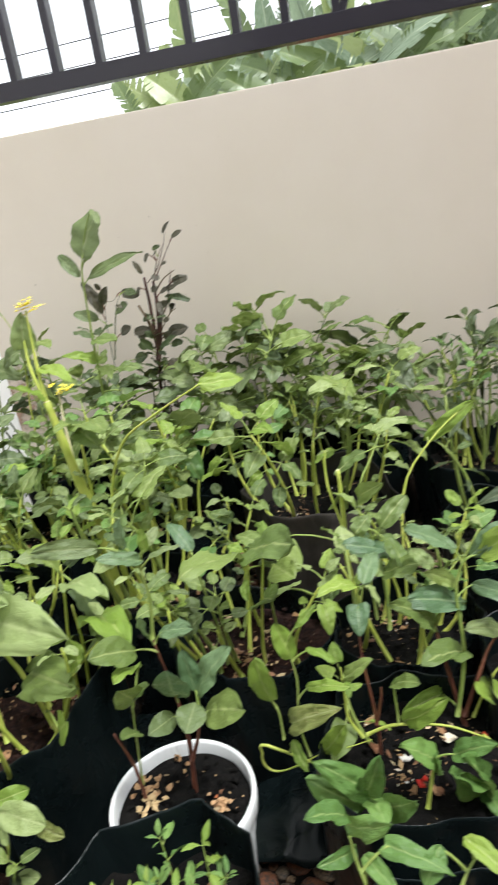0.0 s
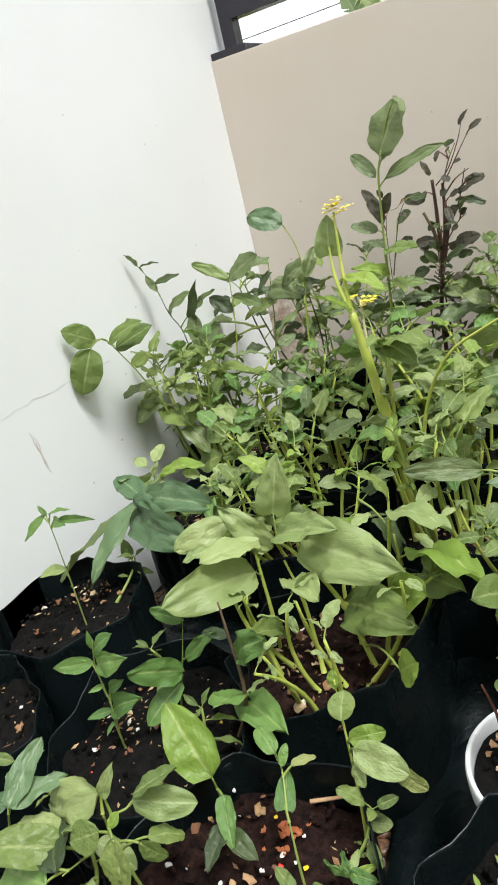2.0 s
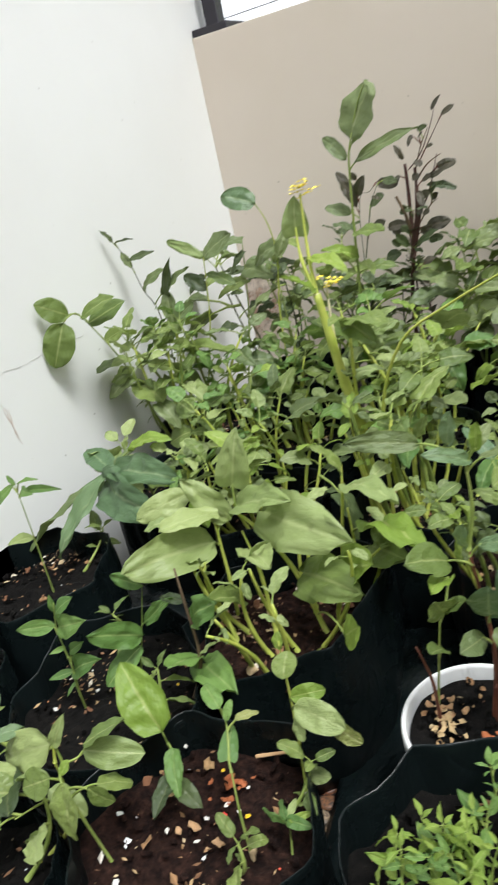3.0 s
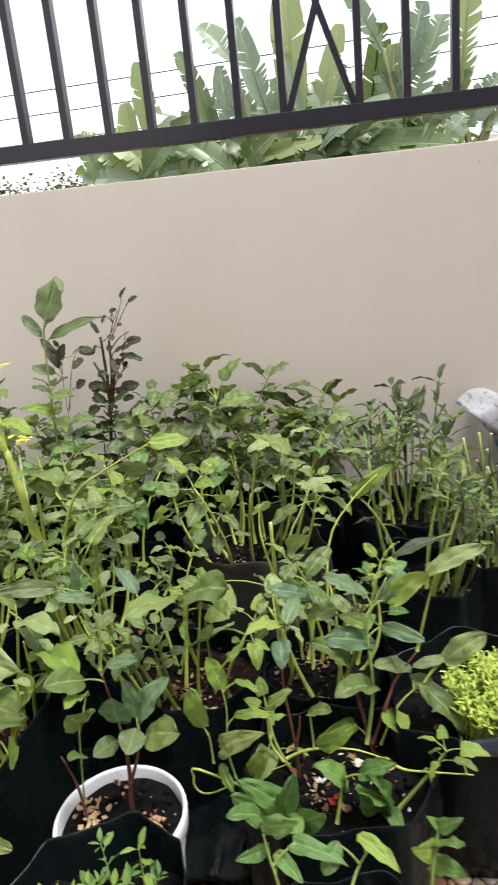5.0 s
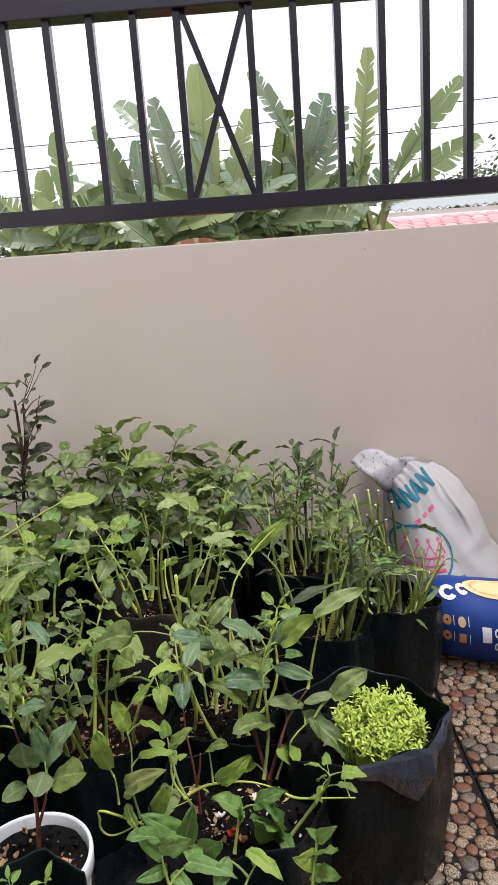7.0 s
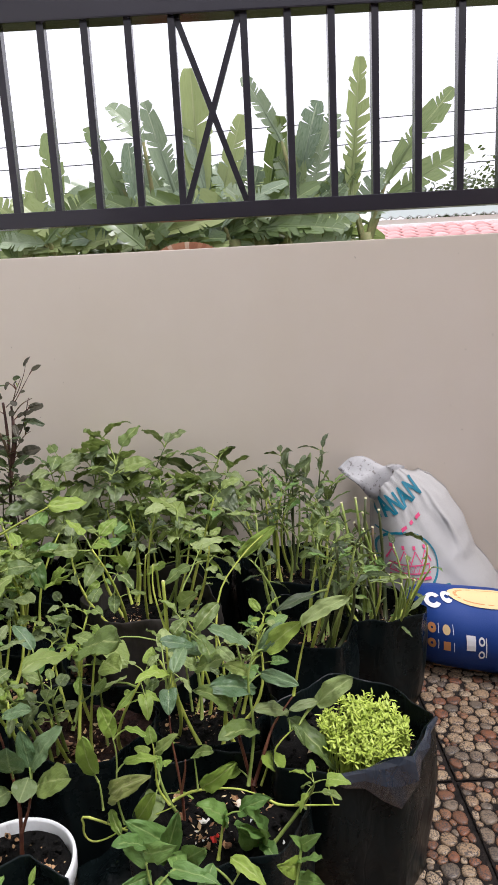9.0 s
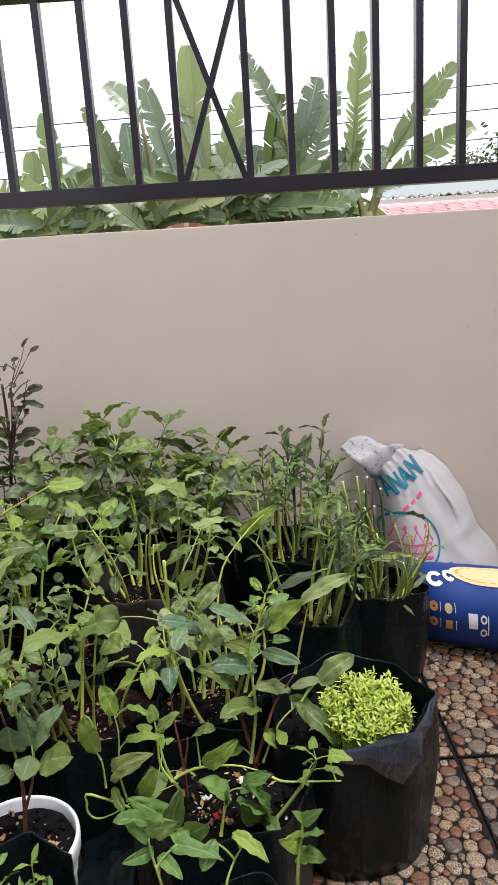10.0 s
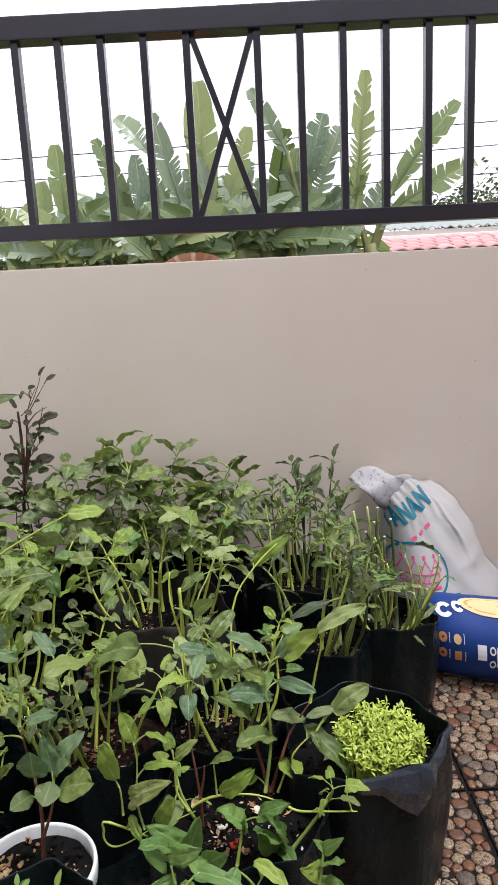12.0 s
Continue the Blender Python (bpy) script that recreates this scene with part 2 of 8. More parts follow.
LEAF_GREY = leaf_mat("matt_leaf", (0.096, 0.145, 0.058), (0.201, 0.256, 0.099), (0.308, 0.354, 0.169), 0.24)
LEAF_DARK = leaf_mat("dark_leaf", (0.035, 0.059, 0.023), (0.075, 0.107, 0.038), (0.128, 0.15, 0.065), 0.2)
LEAF_PURPLE = leaf_mat("purplish_leaf", (0.046, 0.042, 0.03), (0.085, 0.077, 0.048), (0.11, 0.075, 0.055), 0.1)
LEAF_SICK = leaf_mat("scorched_leaf", (0.261, 0.305, 0.089), (0.362, 0.394, 0.129), (0.452, 0.473, 0.238), 0.35, blotch=(0.506, 0.414, 0.230))
SPROUT = random_mat("sprout_leaf", [(0, (0.38, 0.48, 0.07)), (0.4, (0.46, 0.56, 0.1)), (0.7, (0.32, 0.42, 0.05))], 0.5, island=True)
STEM = stem_mat("green_stem", (0.2, 0.28, 0.06), (0.3, 0.36, 0.1))
STEM_YELLOW = stem_mat("yellow_green_stem", (0.36, 0.44, 0.07), (0.5, 0.53, 0.12))
STEM_RED = stem_mat("red_stem", (0.085, 0.026, 0.02), (0.2, 0.08, 0.042))
STEM_PLUM = stem_mat("plum_stem", (0.06, 0.026, 0.024), (0.12, 0.06, 0.045))
STEM_BROWN = stem_mat("brown_stem", (0.09, 0.06, 0.035), (0.17, 0.12, 0.07), 0.8)
STEM_DARK = stem_mat("dark_stem", (0.05, 0.07, 0.025), (0.09, 0.1, 0.04))
PITH = stem_mat("cut_stem_end", (0.55, 0.52, 0.3), (0.65, 0.6, 0.4), 0.8)
FLOWER = stem_mat("yellow_petals", (0.75, 0.6, 0.03), (0.85, 0.75, 0.1), 0.6)
BANANA = leaf_mat("banana_leaf", (0.165, 0.232, 0.095), (0.36, 0.425, 0.175), (0.56, 0.6, 0.31), 0.4, 0.5, 0.3)
BANANA_BLUE = leaf_mat("waxy_banana_leaf", (0.105, 0.165, 0.105), (0.3, 0.37, 0.24), (0.52, 0.57, 0.4), 0.25, 0.5, 0.27)
# darker copy of the banana green, with shade put into its colour
BANANA_SHADED = leaf_mat("shaded_banana_leaf", (0.05, 0.085, 0.036), (0.15, 0.21, 0.08), (0.33, 0.39, 0.18), 0.25, 0.5, 0.3)
BANANA_DRY = stem_mat("dry_banana_leaf", (0.25, 0.16, 0.09), (0.38, 0.27, 0.16), 0.9)
PSEUDO = stem_mat("banana_stem", (0.16, 0.19, 0.07), (0.26, 0.22, 0.1), 0.7)


# ---------------- small building helpers ----------------
def mesh_of(name, bm, material, smooth=True):
    me = bpy.data.meshes.new(name)
    bm.to_mesh(me)
    bm.free()
    if smooth:
        me.polygons.foreach_set("use_smooth", [True] * len(me.polygons))
    for mm in material if isinstance(material, (list, tuple)) else [material]:
        me.materials.append(mm)
    return me


def part(name, bm, material, parent=None, label="", smooth=True):
    ob = new(name, mesh_of(name, bm, material, smooth))
    if parent is not None:
        ob.parent = parent
    if label:
        ob["label"] = label
    return ob


def holder(name, at, label, category, group=""):
    ob = new(name)
    ob.empty_display_size = 0.03
    ob.location = at
    return tagged(ob, label, category, group)


def box(bm, lo, hi, bevel=0.0, mi=0):
    r = bmesh.ops.create_cube(bm, size=1)
    vs = r["verts"]
    for v in vs:
        v.co = Vector([lo[i] + (hi[i] - lo[i]) * (v.co[i] + 0.5) for i in range(3)])
    fs = list({f for v in vs for f in v.link_faces})
    if bevel:
        es = list({e for v in vs for e in v.link_edges})
        out = bmesh.ops.bevel(bm, geom=es, offset=bevel, segments=2, affect="EDGES", profile=0.7)
        fs = out["faces"]
    return vs


def tube(bm, pts, radii, sides=7, cap=True, mi=0):
    """A round tube along the points."""
    pts = [Vector(p) for p in pts]
    rings = []
    up = Vector((0.13, 0.21, 0.97)).normalized()
    for i, p in enumerate(pts):
        d = (pts[min(i + 1, len(pts) - 1)] - pts[max(i - 1, 0)]).normalized()
        ref = up if abs(d.dot(up)) < 0.93 else Vector((1, 0.1, 0))
        a = d.cross(ref).normalized()
        b = d.cross(a)
        r = radii[i] if isinstance(radii, (list, tuple)) else radii
        rings.append([bm.verts.new(p + r * (math.cos(t) * a + math.sin(t) * b)) for t in [2 * math.pi * k / sides for k in range(sides)]])
    for u, w in zip(rings, rings[1:]):
        # keep neighbouring rings from twisting
        best = min(range(sides), key=lambda s: sum((u[k].co - w[(k + s) % sides].co).length_squared for k in range(0, sides, 2)))
        for k in range(sides):
            f = bm.faces.new((u[k], u[(k + 1) % sides], w[(k + 1 + best) % sides], w[(k + best) % sides]))
            f.material_index = mi
        w[:] = w[best:] + w[:best]
    if cap:
        for ring in (rings[0], rings[-1]):
            f = bm.faces.new(ring)
            f.material_index = mi
    return rings


def bend(p0, p1, side, n=8, sag=0.0):
    """Points of a curve from p0 to p1 that bulges by the vector side."""
    p0, p1, side = Vector(p0), Vector(p1), Vector(side)
    return [p0.lerp(p1, t) + side * (4 * t * (1 - t)) - Vector((0, 0, sag * t * t)) for t in [i / n for i in range(n + 1)]]


# ---------------- the setting ----------------
WALL_TOP, LEFT_X = 0.983, -0.982


def build_setting():
    bm = bmesh.new()
    box(bm, (LEFT_X, 0, -0.3), (2.1, 0.12, WALL_TOP), 0.0025)
    tagged(part("wall_front", bm, CREAM, smooth=False), "cream painted plastered parapet wall with faint stains", "wall", kind="structure")
    bm = bmesh.new()
    box(bm, (LEFT_X - 0.15, -4.6, -0.3), (LEFT_X, 0.12, 3.1), 0.004)
    tagged(part("wall_side", bm, WHITE, smooth=False), "white painted side wall of the terrace with small cracks", "wall", kind="structure")
    # unseen wall added behind the viewpoint to hold back frontal light
    bm = bmesh.new()
    box(bm, (LEFT_X, -4.75, -0.3), (2.1, -4.6, 3.1), 0.004)
    tagged(part("unseen_back_wall", bm, BACK_GREY, smooth=False), "plain grey wall added out of view behind the terrace to weaken reflections", "wall", kind="structure")
    # tall wall added out of view; it dims the light towards the right
    bm = bmesh.new()
    box(bm, (2.1, -4.75, -0.3), (2.25, 0.12, 2.7), 0.004)
    tagged(part("unseen_shade_wall", bm, CREAM, smooth=False), "plain cream wall added out of view to shade the lower right", "wall", kind="structure")
    bm = bmesh.new()
    box(bm, (LEFT_X, -4.6, -0.12), (2.1, 0.0, -0.004))
    fl = tagged(part("floor", bm, GROUT, smooth=False), "terrace floor of pebble tiles set in dark mortar", "floor", kind="structure")
    bm = bmesh.new()
    g = bmesh.ops.create_grid(bm, x_segments=60, y_segments=60, size=150)
    for v in g["verts"]:
        v.co.z = -0.35 + 0.1 * noise.noise(v.co * 0.07)
        v.co.y += 90
    m, n, l, p = mat("earth_and_grass", (0.08, 0.09, 0.04), 0.95, spec=0.1)
    t = tex_noise(n, l, 0.8, 6, 0.7)
    r = ramp(n, l, t.outputs[0], [(0.35, (0.05, 0.07, 0.02)), (0.6, (0.1, 0.11, 0.04)), (0.75, (0.16, 0.11, 0.07))])
    l.new(r.outputs[0], p.inputs["Base Color"])
    bump(n, l, p, t.outputs[0], 0.6, 0.2)
    tagged(part("ground", bm, m), "rough grassy earth beyond the wall", "ground", kind="structure")
    return fl


FLOOR = build_setting()


def wall_marks():
    """Fine cracks in the white plaster and a smear on it."""
    crack, n, l, p = mat("plaster_crack", (0.6, 0.6, 0.58), 0.9)
    smear, n, l, p = mat("earth_smear", (0.68, 0.6, 0.55), 0.9)
    rnd = random.Random(5)
    for a, b, w in (((-0.993, 0.478), (-0.661, 0.47), 0.0005),):
        bm = bmesh.new()
        prev = None
        for i in range(41):
            t = i / 40
            y = a[0] + (b[0] - a[0]) * t
            z = a[1] + (b[1] - a[1]) * t + 0.006 * noise.noise((t * 9, 0, 0)) + rnd.uniform(-0.0012, 0.0012)
            ww = w * rnd.uniform(0.3, 1.4)
            cur = (bm.verts.new((LEFT_X + 0.0006, y, z - ww)), bm.verts.new((LEFT_X + 0.0006, y, z + ww)))
            if prev:
                bm.faces.new((prev[0], cur[0], cur[1], prev[1]))
            prev = cur
        tagged(part("plaster_crack", bm, crack), "hairline crack in the white plaster", "crack", kind="structure")
    bm = bmesh.new()
    # three dabs that run down to one side
    for k in range(3):
        a, c = Vector((LEFT_X + 0.0006, -0.902 + 0.006 * k, 0.432 - 0.008 * k)), Vector((LEFT_X + 0.0006, -0.887 - 0.004 * k, 0.349 + 0.006 * k))
        tube(bm, [a.lerp(c, t) + Vector((0, 0.003 * noise.noise((t * 5, k, 0)), 0)) for t in [q / 8 for q in range(9)]], [0.0002, 0.0005, 0.0007, 0.0008, 0.0006, 0.0006, 0.0005, 0.0003, 0.0002], 6)
    tagged(part("earth_smear", bm, smear), "brown smear of earth on the white wall", "stain", kind="structure")


wall_marks()


def brown_patch(x0, x1, z0, z1):
    """A brownish patch that fades out on the cream paint."""
    m, n, l, p = mat("brown_patch", (0.42, 0.28, 0.2), 0.8, spec=0.2)
    tc = n.new("ShaderNodeTexCoord")
    gr = n.new("ShaderNodeTexGradient")
    gr.gradient_type = "SPHERICAL"
    l.new(tc.outputs["Object"], gr.inputs["Vector"])
    t = tex_noise(n, l, 3.5, 5, 0.65)
    f = ramp(n, l, gr.outputs[0], [(0.0, (0, 0, 0)), (0.7, (0.75, 0.75, 0.75))])
    g = ramp(n, l, t.outputs[0], [(0.38, (0, 0, 0)), (0.6, (1, 1, 1))])
    mul = n.new("ShaderNodeMath")
    mul.operation = "MULTIPLY"
    l.new(f.outputs[0], mul.inputs[0])
    l.new(g.outputs[0], mul.inputs[1])
    clear = n.new("ShaderNodeBsdfTransparent")
    mx = n.new("ShaderNodeMixShader")
    l.new(mul.outputs[0], mx.inputs[0])
    l.new(clear.outputs[0], mx.inputs[1])
    l.new(p.outputs[0], mx.inputs[2])
    l.new(mx.outputs[0], n["Material Output"].inputs["Surface"])
    bm = bmesh.new()
    bm.faces.new([bm.verts.new(c) for c in ((-1, 0, -1), (1, 0, -1), (1, 0, 1), (-1, 0, 1))])
    ob = tagged(part("brown_patch", bm, m, smooth=False), "brownish patch fading out on the cream wall", "stain", kind="structure")
    ob.location = ((x0 + x1) / 2, -0.002, (z0 + z1) / 2)
    ob.scale = ((x1 - x0) / 2, 1, (z1 - z0) / 2)


brown_patch(-1.096, -0.827, 0.188, 0.457)


def build_railing():
    rail = holder("railing", (0, 0.06, WALL_TOP), "black painted steel railing with upright bars and crossed braces", "railing")
    z0 = WALL_TOP

    def bar(name, lo, hi, bev=0.002, label=""):
        bm = bmesh.new()
        box(bm, lo, hi, bev)
        return part(name, bm, BLACK_PAINT, rail, label, smooth=False)

    x_end = 2.05
    bar("bottom_rail", (-0.93, -0.02, 1.06 - z0), (x_end, 0.02, 1.1 - z0))
    bar("top_rail", (-0.93, -0.03, 1.548 - z0), (x_end, 0.03, 1.603 - z0), 0.004)
    bar("post", (-0.96, -0.018, 0.004), (-0.925, 0.018, 0.72), 0.003)
    bar("post", (x_end, -0.022, 0.004), (x_end + 0.04, 0.022, 0.72), 0.003)
    bar("base_plate", (LEFT_X + 0.002, -0.058, 0.0), (-0.885, 0.055, 0.016), 0.003)
    for xm in (1.16,):
        bar("post", (xm, -0.02, 0.0), (xm + 0.04, 0.02, 1.06 - z0), 0.003)
    half = 0.0092
    xs = [-0.88, -0.77, -0.66, -0.55, -0.44, -0.33, -0.22, -0.11, 0.0]
    x = 0.1815
    cells = [(0.0, 0.1815)]
    count = 0
    while x < x_end - 0.05:
        xs.append(x)
        count += 1
        if count == 13:
            cells.append((x, x + 0.1815))
            x += 0.1815
            count = 0
        else:
            x += 0.11
    for x in xs:
        bar("bar", (x - half, -0.016, 1.1 - z0), (x + half, 0.016, 1.548 - z0), 0.0015)
    for a, b in cells:
        for (xa, xb), dy in (((a + 0.012, b - 0.012), -0.002), ((b - 0.012, a + 0.012), 0.002)):
            bm = bmesh.new()
            d = 0.0075
            lo, hi = Vector((xa, dy, 1.1 - z0)), Vector((xb, dy, 1.548 - z0))
            along = (hi - lo).normalized()
            side = along.cross(Vector((0, 1, 0))).normalized() * d
            dep = Vector((0, d, 0))
            v = [bm.verts.new(p + s1 * side + s2 * dep) for p in (lo, hi) for s1, s2 in ((-1, -1), (1, -1), (1, 1), (-1, 1))]
            for k in range(4):
                bm.faces.new((v[k], v[(k + 1) % 4], v[4 + (k + 1) % 4], v[4 + k]))
            bm.faces.new(v[:4])
            bm.faces.new(v[4:])
            part("brace", bm, BLACK_PAINT, rail, smooth=False)


build_railing()


# ---------------- beyond the wall: house, bananas, cables ----------------
def build_far_house():
    house = holder("neighbour_house", (4.24, 9.5, 0.07), "low neighbouring house with red tiled roof and white fascia", "house")
    tile = random_mat("red_roof_tiles", [(0, (0.6, 0.33, 0.32)), (0.4, (0.66, 0.39, 0.38)), (0.7, (0.56, 0.29, 0.28))], 0.7, grain=20, dark=0.7)
    fascia = plaster("white_fascia", (0.8, 0.8, 0.8), (0.6, 0.58, 0.55))
    wallm = plaster("grey_house_wall", (0.5, 0.47, 0.42), (0.35, 0.32, 0.28))
    bm = bmesh.new()
    box(bm, (-1.9, 0.3, -0.47), (5.5, 4.0, 1.4))
    part("wall", bm, wallm, house, smooth=False)
    # roof slope facing the terrace, one course of tiles after another
    roof_bm = bmesh.new()
    box(roof_bm, (-2.05, -0.1, 1.36), (5.7, 4.3, 1.44))
    part("roof", roof_bm, fascia, house, smooth=False)
    bm = bmesh.new()
    box(bm, (-1.95, 0.95, 1.66), (5.7, 1.05, 1.78), 0.01)
    part("fascia", bm, fascia, house, smooth=False)
    bm = bmesh.new()
    vs = [bm.verts.new(c) for c in ((-2.2, -0.18, 1.44), (-2.02, -0.18, 1.44), (-1.86, 0.95, 1.71), (-2.0, 0.95, 1.71))]
    top = [bm.verts.new(v.co + Vector((0, 0, 0.05))) for v in vs]
    for k in range(4):
        bm.faces.new((vs[k], vs[(k + 1) % 4], top[(k + 1) % 4], top[k]))
    bm.faces.new(top)
    bm.faces.new(vs[::-1])
    part("barge_board", bm, fascia, house, smooth=False)
    me = None
    for row in range(4):
        for i in range(30):
            if me is None:
                tb = bmesh.new()
                rings = []
                for y, z in ((0, 0), (0.3, 0.06)):
                    rings.append([tb.verts.new((x, y, z + 0.035 * math.sin(math.pi * (x / 0.25)))) for x in [0.25 * k / 6 for k in range(7)]])
                low = [tb.verts.new(v.co - Vector((0, 0, 0.025))) for v in rings[0]]
                for k in range(6):
                    tb.faces.new((rings[0][k], rings[0][k + 1], rings[1][k + 1], rings[1][k]))
                    tb.faces.new((low[k], low[k + 1], rings[0][k + 1], rings[0][k]))
                me = mesh_of("roof_tile", tb, tile)
            t = new("roof_tile", me)
            t.parent = house
            t.location = (-2.0 + 0.05 * row + 0.25 * i, -0.14 + 0.27 * row, 1.47 + 0.068 * row)
    bm = bmesh.new()
    box(bm, (-1.85, 1.0, 1.4), (5.5, 1.25, 1.86), 0.01)
    part("upper_wall", bm, wallm, house, smooth=False)
    sheet, n, l, p = mat("grey_green_sheet", (0.34, 0.38, 0.36), 0.6)
    bm = bmesh.new()
    prev = None
    for i in range(181):
        x = -1.7 + 7.2 * i / 180
        z = 0.02 * math.sin(i * math.pi / 2)
        cur = [bm.verts.new((x, 1.0, 1.9 + z)), bm.verts.new((x, 3.4, 2.4 + z)), bm.verts.new((x, 1.0, 1.88 + z)), bm.verts.new((x, 3.4, 2.38 + z))]
        if prev:
            bm.faces.new((prev[0], cur[0], cur[1], prev[1]))
            bm.faces.new((prev[2], cur[2], cur[0], prev[0]))
        prev = cur
    part("sheet_roof", bm, sheet, house, "corrugated grey-green sheet roof", smooth=False)


build_far_house()


def banana_blade(bm, length, width, droop, fold, tears, rnd, segs=22):
    """A blade along +x that droops, with a fold at the midrib and torn strips."""
    uvl = bm.loops.layers.uv.verify()

    def spine(t):
        a = -droop * t
        return Vector((length * (t - droop * 0.18 * t * t), 0, -droop * length * 0.5 * t * t)), a

    def half(t):
        return width * 0.5 * max(0.02, math.sin(math.pi * min(1, (t * 0.955 + 0.045))) ** 0.5)

    tube(bm, [spine(i / 8)[0] - Vector((0, 0, 0.01)) for i in range(9)], [0.028 * (1 - 0.85 * i / 8) for i in range(9)], 5)
    for s in (1, -1):
        cuts = sorted(rnd.sample(range(2, segs - 1), min(round(tears * 0.65), segs - 4)))
        i = 0
        while i < segs:
            nxt = min([c for c in cuts if c > i] + [segs])
            hang = rnd.uniform(-0.3, 0.5) if tears > 3 else rnd.uniform(-0.06, 0.1)
            deep = rnd.uniform(0.0, 0.7)
            reach = rnd.uniform(0.8, 1.05) if tears > 3 else 1.0
            rows = []
            for k in range(i, nxt + 1):
                t = k / segs
                shrink = 0.0
                if k == i and i:
                    shrink = 0.32 / segs
                if k == nxt and nxt < segs:
                    shrink = -0.32 / segs
                c, a = spine(t)
                cols = []
                for j in range(4):
                    v = j / 3
                    w = half(t) * v * reach * (1 - (0.08 * rnd.random() if j == 3 else 0))
                    ang = fold + hang * v
                    tt = t + shrink * max(0.0, v - deep) * 1.6 + 0.06 * v
                    cc, _ = spine(min(tt, 1.0))
                    cols.append((bm.verts.new(cc + Vector((0, s * w * math.cos(ang), w * math.sin(ang) - 0.1 * hang * v * v * width))), t, 0.5 + 0.5 * s * v))
                rows.append(cols)
            for ra, rb in zip(rows, rows[1:]):
                for j in range(3):
                    quad = (ra[j], rb[j], rb[j + 1], ra[j + 1])
                    f = bm.faces.new([q[0] for q in (quad if s > 0 else quad[::-1])])
                    for lp, q in zip(f.loops, quad if s > 0 else quad[::-1]):
                        lp[uvl].uv = (q[1], q[2])
            i = nxt


def banana_plant(x, y, height, leaves, seed, dry=1):
    """leaves: (azimuth, elevation, length, width, droop, tears, waxy) in degrees and metres."""
    rnd = random.Random(seed)
    height += 0.75
    plant = holder("banana_plant", (x, y, -0.35), "tall banana plant with broad torn leaves beyond the wall", "banana plant", "banana plants beyond the wall")
    bm = bmesh.new()
    tube(bm, bend((0, 0, 0), (rnd.uniform(-0.1, 0.1), 0, height), (0.05, 0, 0), 8), [0.13 * (1 - 0.055 * i) for i in range(9)], 10)
    part("trunk", bm, PSEUDO, plant)
    for az, el, length, width, droop, tears, waxy in leaves:
        bm = bmesh.new()
        banana_blade(bm, length, width, droop, rnd.uniform(0.1, 0.4), tears, rnd)
        # short stalk below the blade
        tube(bm, [(-0.3, 0, -0.03), (-0.1, 0, 0.0), (0.05, 0, 0)], [0.03, 0.026, 0.024], 6)
        leaf = part("leaf", bm, BANANA_BLUE if waxy else rnd.choice((BANANA, BANANA_SHADED)), plant)
        start = Vector((0, 0, height - 0.05)) + Vector((math.cos(radians(az)), math.sin(radians(az)), 0)) * 0.06
        roll = rnd.uniform(-35, 35)
        leaf.matrix_basis = Matrix.Translation(start) @ Matrix.Rotation(radians(az), 4, "Z") @ Matrix.Rotation(radians(-el), 4, "Y") @ Matrix.Rotation(radians(roll), 4, "X") @ Matrix.Translation((0.28, 0, 0))
    for k in range(dry):
        bm = bmesh.new()
        banana_blade(bm, 1.1, 0.3, 1.0, -0.9, 8, rnd, 16)
        leaf = part("leaf", bm, BANANA_DRY, plant, "dry brown hanging leaf")
        a = rnd.uniform(0, 360)
        leaf.matrix_basis = Matrix.Translation((0, 0, height - 0.2)) @ Matrix.Rotation(radians(a), 4, "Z") @ Matrix.Rotation(radians(65), 4, "Y") @ Matrix.Translation((0.15, 0, 0))
    return plant


